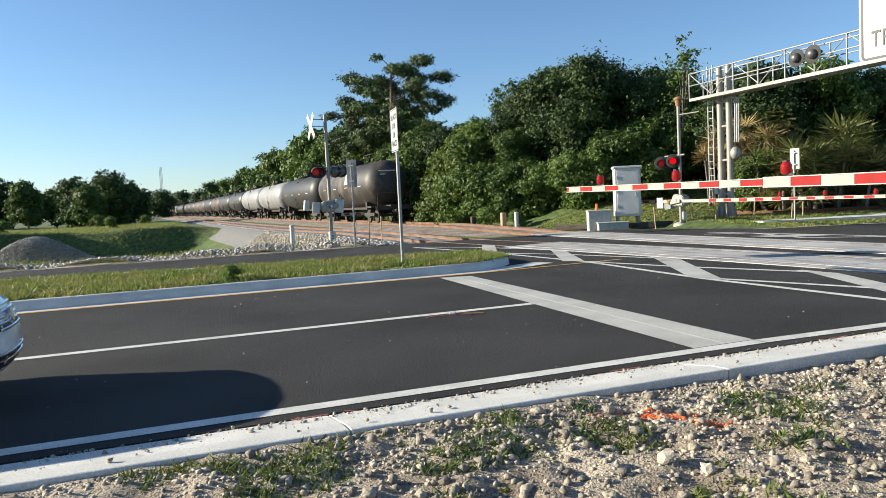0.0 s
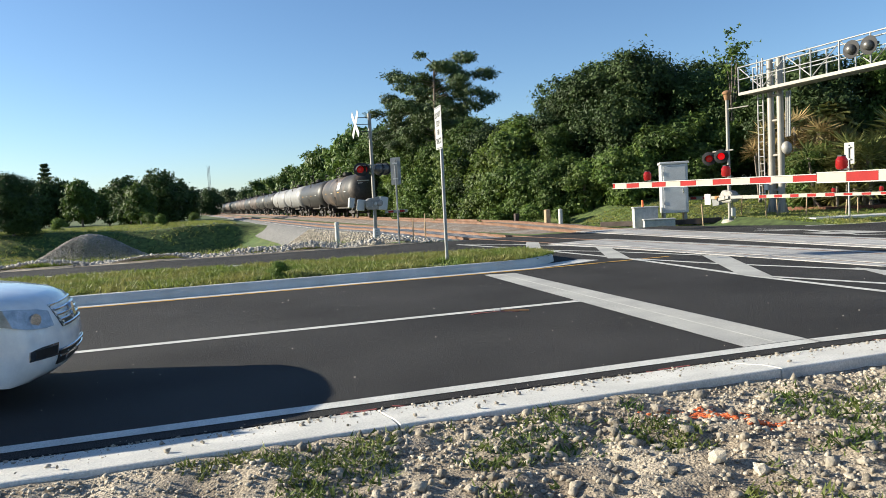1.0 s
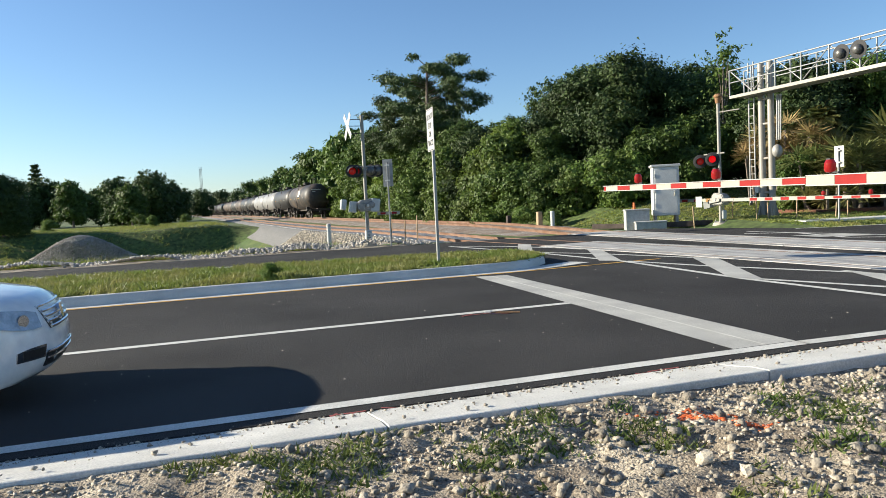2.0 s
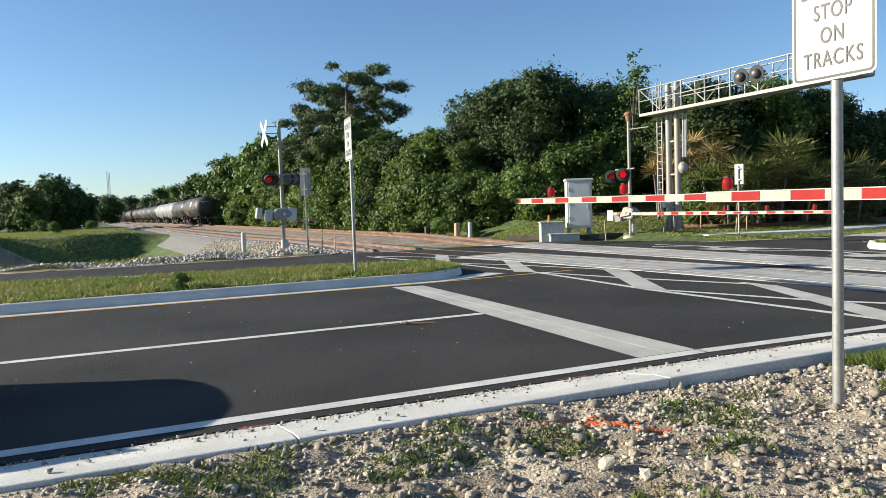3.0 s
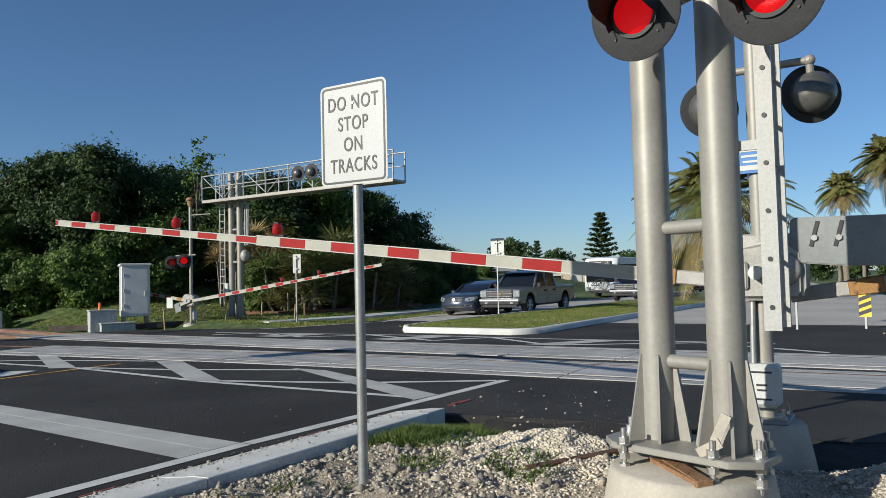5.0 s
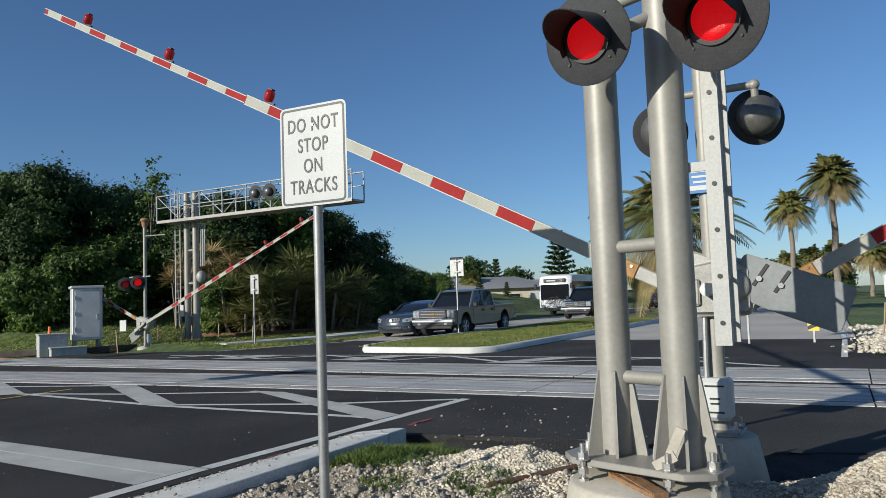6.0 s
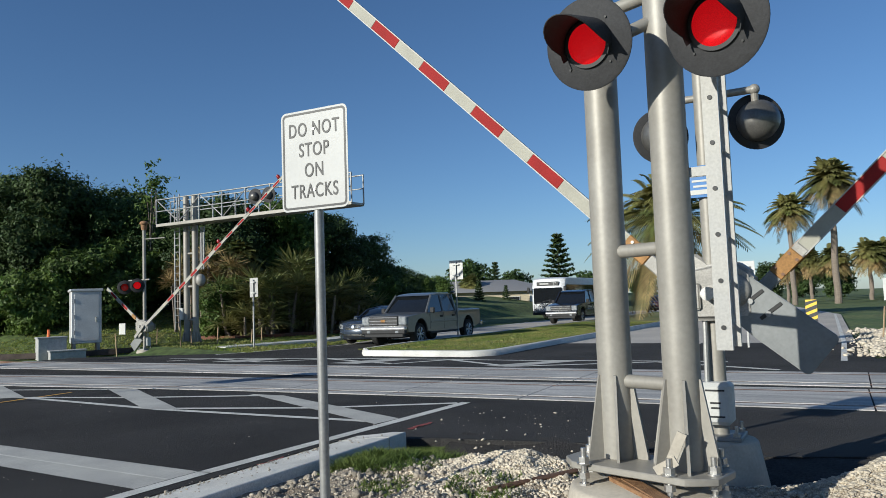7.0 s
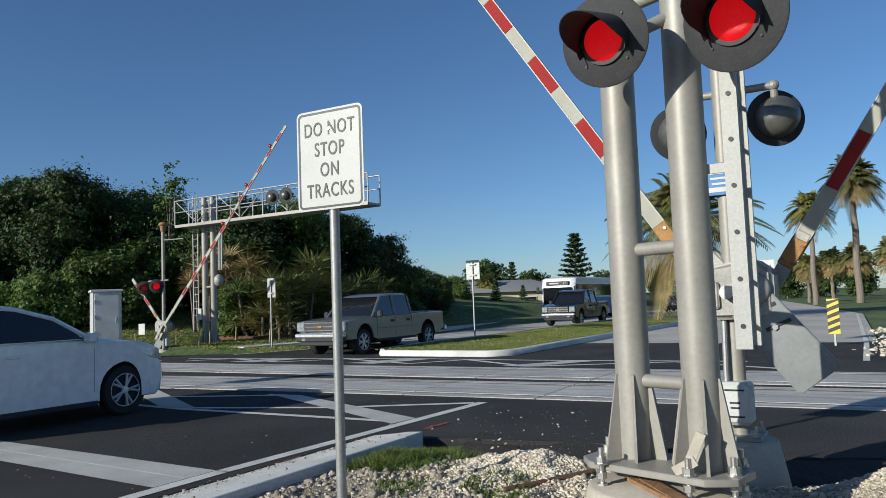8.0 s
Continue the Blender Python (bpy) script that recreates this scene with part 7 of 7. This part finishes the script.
def scatter_rocks(name, n, seed, where, sizes, material, label, category="gravel"):
    """Many stones joined into one mesh; where() gives x, y, z of the next stone or None."""
    r = np.random.default_rng(seed)
    base = []
    for k in range(10):
        bm = BM()
        bmesh.ops.create_uvsphere(bm, u_segments=4, v_segments=3, radius=1.0)
        bmesh.ops.triangulate(bm, faces=list(bm.faces))
        bm.verts.ensure_lookup_table()
        bm.verts.index_update()
        v = np.array([list(q.co) for q in bm.verts])
        f = np.array([[q.index for q in fc.verts] for fc in bm.faces])
        bm.free()
        v = v * r.uniform(0.5, 1.2, (len(v), 1)) * r.uniform(0.75, 1.2, 3)
        base.append((v, f))
    V, F, c = [], [], 0
    for k in range(n):
        p = where(r)
        if p is None:
            continue
        v, f = base[k % 10]
        a = r.uniform(0, 6.28)
        s = sizes[0] * (sizes[1] / sizes[0]) ** (r.uniform(0, 1) ** 2.6)
        sc = np.array([s * r.uniform(0.7, 1.3), s, s * r.uniform(0.45, 0.8)])
        w = v * sc
        w = np.stack([w[:, 0] * math.cos(a) - w[:, 1] * math.sin(a), w[:, 0] * math.sin(a) + w[:, 1] * math.cos(a), w[:, 2]], 1)
        V.append(w + np.array([p[0], p[1], p[2] + s * 0.18]))
        F.append(f + c)
        c += len(v)
    ob = new(name, mesh_np(name, np.concatenate(V), np.concatenate(F), material))
    return tagged(ob, label, category, kind="stuff")


def on_verge(r):
    x, y = r.uniform(-9, 1.4), -1.12 - abs(r.normal(0, 1.7))
    if ((x - 0.7) / 0.9) ** 2 + ((y + 3.05) / 0.75) ** 2 < r.uniform(0.3, 1.0):
        return None
    if y < -6.5 or fract(x, y, 0.9, 12.0) < r.uniform(-0.9, 0.35):
        return None
    return x, y, verge_height(x, y)


scatter_rocks("verge_gravel", 44000, 1, on_verge, (0.003, 0.028), M["stone"], "grey and tan gravel scattered over the dirt verge")


def on_verge_right(r):
    x, y = r.uniform(-5.2, 1.2), r.uniform(-3.9, -1.15)
    if ((x - 0.7) / 0.9) ** 2 + ((y + 3.05) / 0.75) ** 2 < r.uniform(0.3, 1.0) or fract(x, y, 1.1, 40.0) < r.uniform(-0.7, 0.5):
        return None
    return x, y, verge_height(x, y)


scatter_rocks("verge_rubble", 7500, 2, on_verge_right, (0.010, 0.058), M["stone"], "angular grey limestone rubble on the verge")


def on_pile(r):
    x, y = 0.75 + r.normal(0, 0.62), -3.0 + r.normal(0, 0.5)
    if x > 1.9 or (x + 0.22) ** 2 + (y + 4.4) ** 2 < 0.36:
        return None
    return x, y, verge_height(x, y)


scatter_rocks("shell_rock_pile", 24000, 3, on_pile, (0.007, 0.026), M["shell"], "low spread pile of pale crushed shell rock")


def on_right_pile(r):
    x, y = 1.1 + r.normal(0, 0.55), -5.95 + r.normal(0, 0.45)
    if x > 1.72 or (x - 1.36) ** 2 + (y + 4.62) ** 2 < 0.2:
        return None
    return x, y, verge_height(x, y)


scatter_rocks("shell_rock_heap", 14000, 4, on_right_pile, (0.008, 0.032), M["shell"], "pale crushed shell rock heaped behind the gate stand")


def on_east_verge(r):
    x, y = r.uniform(14, 26), -6.6 + r.normal(0, 0.5)
    return x, y, 0.0 + 0.22 * max(0, math.sin(x * 0.9)) * math.exp(-((y + 6.9) / 0.6) ** 2)


scatter_rocks("roadside_rubble", 5000, 5, on_east_verge, (0.03, 0.13), M["shell"], "pale broken rock along the eastern road edge")


def on_rubble_strip(r):
    x = r.uniform(-22, 2.6)
    y = 20.6 + r.normal(0, 0.7) - 0.02 * x
    if y < 19.7:
        return None
    return x, y, 0.0 + 0.34 * max(0, fract(x, y, 0.5, 3.3) + 0.15)


scatter_rocks("crushed_concrete", 14000, 6, on_rubble_strip, (0.012, 0.10), M["rubble"], "crushed concrete rubble behind the far lanes")


def on_heap(r):
    x, y = -10.0 + r.normal(0, 1.5), 28.0 + r.normal(0, 0.9)
    return x, y, -0.55 + 1.35 * math.exp(-(((x + 10.0) / 1.9) ** 2 + ((y - 28.0) / 1.2) ** 2))


scatter_rocks("gravel_heap", 16000, 7, on_heap, (0.02, 0.06), M["rubble"], "heap of grey gravel on the grass beyond the road")


def on_bank(r):
    y = r.uniform(20.2, 40)
    d = r.uniform(1.5, 3.3)
    return smooth_near(y) - d, y, rail_z(y) - 0.15 - max(0, d - 1.9) / 1.5 * 0.9


scatter_rocks("bank_ballast", 9000, 8, on_bank, (0.03, 0.09), M["stone"], "loose grey ballast stones on the track bank")


def on_kerb(r):
    x = r.uniform(-10, 1.9)
    y = -0.38 - abs(r.normal(0, 0.12)) if r.uniform() < 0.75 else r.uniform(-1.0, -0.3)
    return x, y, 0.012 + max(0, -0.40 - y) * 0.16


scatter_rocks("kerb_grit", 1500, 9, on_kerb, (0.004, 0.022), M["stone"], "grit and pebbles lying along the gutter")


def on_asphalt(r):
    x, y = r.uniform(1.9, 4.6), r.uniform(-4.0, -0.6)
    return x, y, 0.0


scatter_rocks("asphalt_grit", 120, 10, on_asphalt, (0.006, 0.03), M["shell"], "white pebbles lying on the asphalt edge")


def on_lanes(r):
    return r.uniform(-9, 8), r.uniform(-0.2, 8.0), 0.0


scatter_rocks("road_grit", 260, 12, on_lanes, (0.004, 0.016), M["shell"], "small white pebbles scattered over the asphalt")

# a fallen survey flag on the lane line
flag = thing("survey_flag", (-1.80, 3.40, 0.0), "fallen survey flag with a dark pink ribbon on the asphalt", "marker", rz=-32)
bm = BM()
rod(bm, (0, 0, 0.012), (0.42, 0, 0.012), 0.008, seg=6)
part("stake", bm, M["timber"], flag, "thin wooden stake")
bm = BM()
box(bm, (0.0, 0.0, 0.02), (0.09, 0.06, 0.035), bevel=0.01)
part("cap", bm, M["white"], flag, "white cap")
bm = BM()
box(bm, (0.16, -0.05, 0.005), (0.26, 0.07, 0.006), bevel=0.002)
part("ribbon", bm, M["paint_red"], flag, "dark pink ribbon")

# a few larger single stones
BIG = rock_meshes(6, 31, M["shell"])
brng = random.Random(4)
for x, y, s in ((-2.88, -2.36, 0.065), (-2.75, -2.55, 0.055), (-4.1, -2.75, 0.06), (-1.55, -3.0, 0.05), (-1.42, -3.08, 0.06), (-1.62, -3.12, 0.045), (-1.35, -2.94, 0.04), (-1.5, -2.85, 0.035)):
    o = tagged(new("stone", BIG[brng.randrange(6)]), "pale limestone cobble lying on the dirt verge", "stone", "limestone cobbles")
    o.matrix_basis = pose(x, y, verge_height(x, y) + s * 0.25, brng.uniform(0, 30), brng.uniform(0, 30), brng.uniform(0, 360)) @ Matrix.Diagonal((s, s, s, 1))
bm = BM()
rod(bm, (-0.05, -3.15, 0.13), (0.62, -3.62, 0.17), 0.022, seg=8)
tagged(to_ob("steel_bar", bm, M["rail"]), "rusty steel bar lying on the shell rock", "steel bar")


def tufts(name, n, seed, where, height, material, label, wide=1.0):
    """Grass as three-cornered blades."""
    r = np.random.default_rng(seed)
    V, c = [], 0
    for k in range(n):
        p = where(r)
        if p is None:
            continue
        m = 5
        base = np.array(p)
        for j in range(m):
            a, h = r.uniform(0, 6.28), height * r.uniform(0.4, 1.2)
            b = base + np.array([r.normal(0, 0.03), r.normal(0, 0.03), 0])
            w = wide * (0.006 + 0.006 * r.uniform())
            s = np.array([math.cos(a) * w, math.sin(a) * w, 0])
            lean = np.array([r.normal(0, 0.7), r.normal(0, 0.7), r.uniform(0.5, 1.0)]) * h
            V += [b - s, b + s, b + lean]
    V = np.array(V)
    ob = new(name, mesh_np(name, V, np.arange(len(V)).reshape(-1, 3), material))
    return tagged(ob, label, "grass", kind="stuff")


def on_median(r):
    x = -13 + 15.0 * r.uniform() ** 0.8
    lo, hi = 8.58, 12.0 + max(0, -0.5 - x) * 0.19
    if x > 0.3:
        k = min(1.0, (x - 0.3) / 1.9)
        half = 1.75 * math.sqrt(max(0, 1 - k * k))
        lo, hi = 10.3 - half, 10.3 + half
    y = r.uniform(lo, max(lo + 0.02, hi))
    if fract(x, y, 1.6, 6.0) + 0.5 * fract(x, y, 4.0, 8.0) < r.uniform(-0.6, 0.35):
        return None
    return x, y, 0.14


tufts("median_grass", 26000, 1, on_median, 0.13, M["blade"], "weedy green grass on the median", 2.2)


weed = plant("shrub", -4.08, 8.95, 0.13, 0.18)
weed["label"] = "small leafy weed standing in the median grass"


def on_verge_patch(r):
    x, y = r.uniform(-6, 1.0), r.uniform(-4.5, -1.15)
    if fract(x, y, 1.7, 25.0) + 0.5 * fract(x, y, 5.0, 3.0) < 0.12 + 0.3 * r.uniform():
        return None
    return x, y, verge_height(x, y)


tufts("verge_weeds", 11000, 2, on_verge_patch, 0.055, M["weed"], "patchy green weeds on the dirt verge")


def by_kerb_end(r):
    x, y = r.uniform(0.5, 2.2), -1.25 - abs(r.normal(0, 0.28))
    return x, y, verge_height(x, y)


tufts("kerb_end_grass", 2600, 3, by_kerb_end, 0.10, M["weed"], "long grass beside the end of the kerb")


def on_east_median(r):
    x, y = r.uniform(13.9, 34), r.uniform(3.6, 8.2)
    return x, y, 0.14


tufts("east_median_grass", 9000, 4, on_east_median, 0.06, M["blade"], "short grass on the eastern median", 2.2)


def on_far_lawn(r):
    x, y = r.uniform(9, 26), r.uniform(13.2, 27)
    if y < 19.5 and x < 14.5 or x < track_far(y) + 2.4:
        return None
    return x, y, ground_height(x, y)


tufts("lawn_grass", 14000, 5, on_far_lawn, 0.09, M["blade"], "mown grass beyond the crossing", 2.2)


def on_ditch(r):
    x, y = r.uniform(-34, 0), 22.0 + 95 * r.uniform() ** 1.8
    if x > smooth_near(y) - 4.6:
        return None
    return x, y, ground_height(x, y)


tufts("ditch_grass", 30000, 6, on_ditch, 0.32, M["blade"], "rough grass and weeds in the ditch", 2.2)
# orange sprayed stones
for x, y in ((-2.42, -1.60), (-2.34, -1.66), (-2.30, -1.72), (-2.62, -1.52), (-2.2, -1.95)):
    bm = BM()
    for k in range(60):
        sx, sy = brng.gauss(0, 0.06), brng.gauss(0, 0.05)
        bmesh.ops.create_icosphere(bm, subdivisions=1, radius=brng.uniform(0.006, 0.016), matrix=Matrix.Translation((sx, sy, verge_height(x + sx, y + sy) - verge_height(x, y) + 0.004)) @ Matrix.Diagonal((1.4, 1, 0.6, 1)))
    o = tagged(to_ob("sprayed_pebbles", bm, M["orange"]), "pebbles sprayed with orange marking paint", "paint mark", "sprayed pebbles")
    o.matrix_basis = pose(x, y, verge_height(x, y))

# ---------------------------------------------------------------- what moves
NEAR_RISE = ((0, 0.6), (4.55, 0.6), (4.7, 1.4), (4.85, 3.6), (5.0, 6.4), (5.2, 10.2), (5.6, 18.5), (6.0, 26.6), (6.5, 35.7), (7.0, 44.1), (7.5, 50.8), (8.0, 56.6))
FAR_RISE = ((0, 0.0), (4.55, 0.0), (4.7, 1.6), (5.1, 8.6), (5.6, 16.5), (6.0, 22.2), (6.5, 29.0), (7.0, 35.2), (7.5, 41.2), (8.0, 46.6))


def motions():
    near, far = near_stand.matrix_basis.inverted(), far_stand.matrix_basis.inverted()
    px, py, pz = NEAR_PIV
    walk(near_arm, [(t, near @ pose(px, py, pz, a, 0, 0)) for t, a in NEAR_RISE])
    walk(near_weight, [(t, near @ pose(px, py, pz + 0.33, a - 5, 0, 0)) for t, a in NEAR_RISE])
    walk(near_walk_arm, [(t, near @ pose(px + 0.22, py - 0.25, pz - 0.12, a + 1, 0, 180)) for t, a in NEAR_RISE])
    fx, fy, fz = FAR_PIV
    walk(far_arm, [(t, far @ pose(fx, fy, fz, a, 0, 180)) for t, a in FAR_RISE])
    walk(far_weight, [(t, far @ pose(fx, fy, fz, a + 8, 0, 180)) for t, a in FAR_RISE])
    walk(far_walk_arm, [(t, far @ pose(fx + 0.1, fy + 0.1, fz, a, 0, 0)) for t, a in FAR_RISE])
    for k, t in enumerate(tank_cars):
        rows = []
        for s, y in ((0, 39.6), (1, 59.6), (2.5, 91.6), (3.5, 113.0), (5.5, 155.8), (8.0, 209.3)):
            yc = y + 8.3 + CAR_L * k
            rows.append((s, pose(track_far(yc), yc, rail_z(yc), 0, 0, math.degrees(math.atan2(-track_dir(track_far, yc).x, 1)))))
        walk(t, rows)
    walk(white_suv, [(s, pose(2.28 - 7.0 * (8.0 - s), 5.42, 0)) for s in (0, 2, 4, 6, 7, 8)])
    walk(silver_truck, [(s, pose(x, 9.6, 0, 0, 0, 180)) for s, x in ((0, 24.6), (5.1, 24.2), (5.8, 22.6), (6.5, 20.3), (7.0, 18.4), (8.0, 13.9))])
    walk(dark_car, [(s, pose(x, 11.6, 0, 0, 0, 180)) for s, x in ((0, 24.4), (5.1, 23.6), (5.8, 22.3), (6.5, 20.6), (7.0, 19.2), (8.0, 16.2))])
    walk(navy_truck, [(s, pose(x, 9.9, 0, 0, 0, 180)) for s, x in ((0, 42.0), (5.1, 41.4), (6.5, 39.0), (7.0, 37.7), (8.0, 34.5))])
    walk(bus, [(s, pose(x, 14.3, 0, 0, 0, 180)) for s, x in ((0, 48.5), (5.1, 48.0), (6.5, 46.6), (7.0, 46.0), (8.0, 44.6))])


motions()
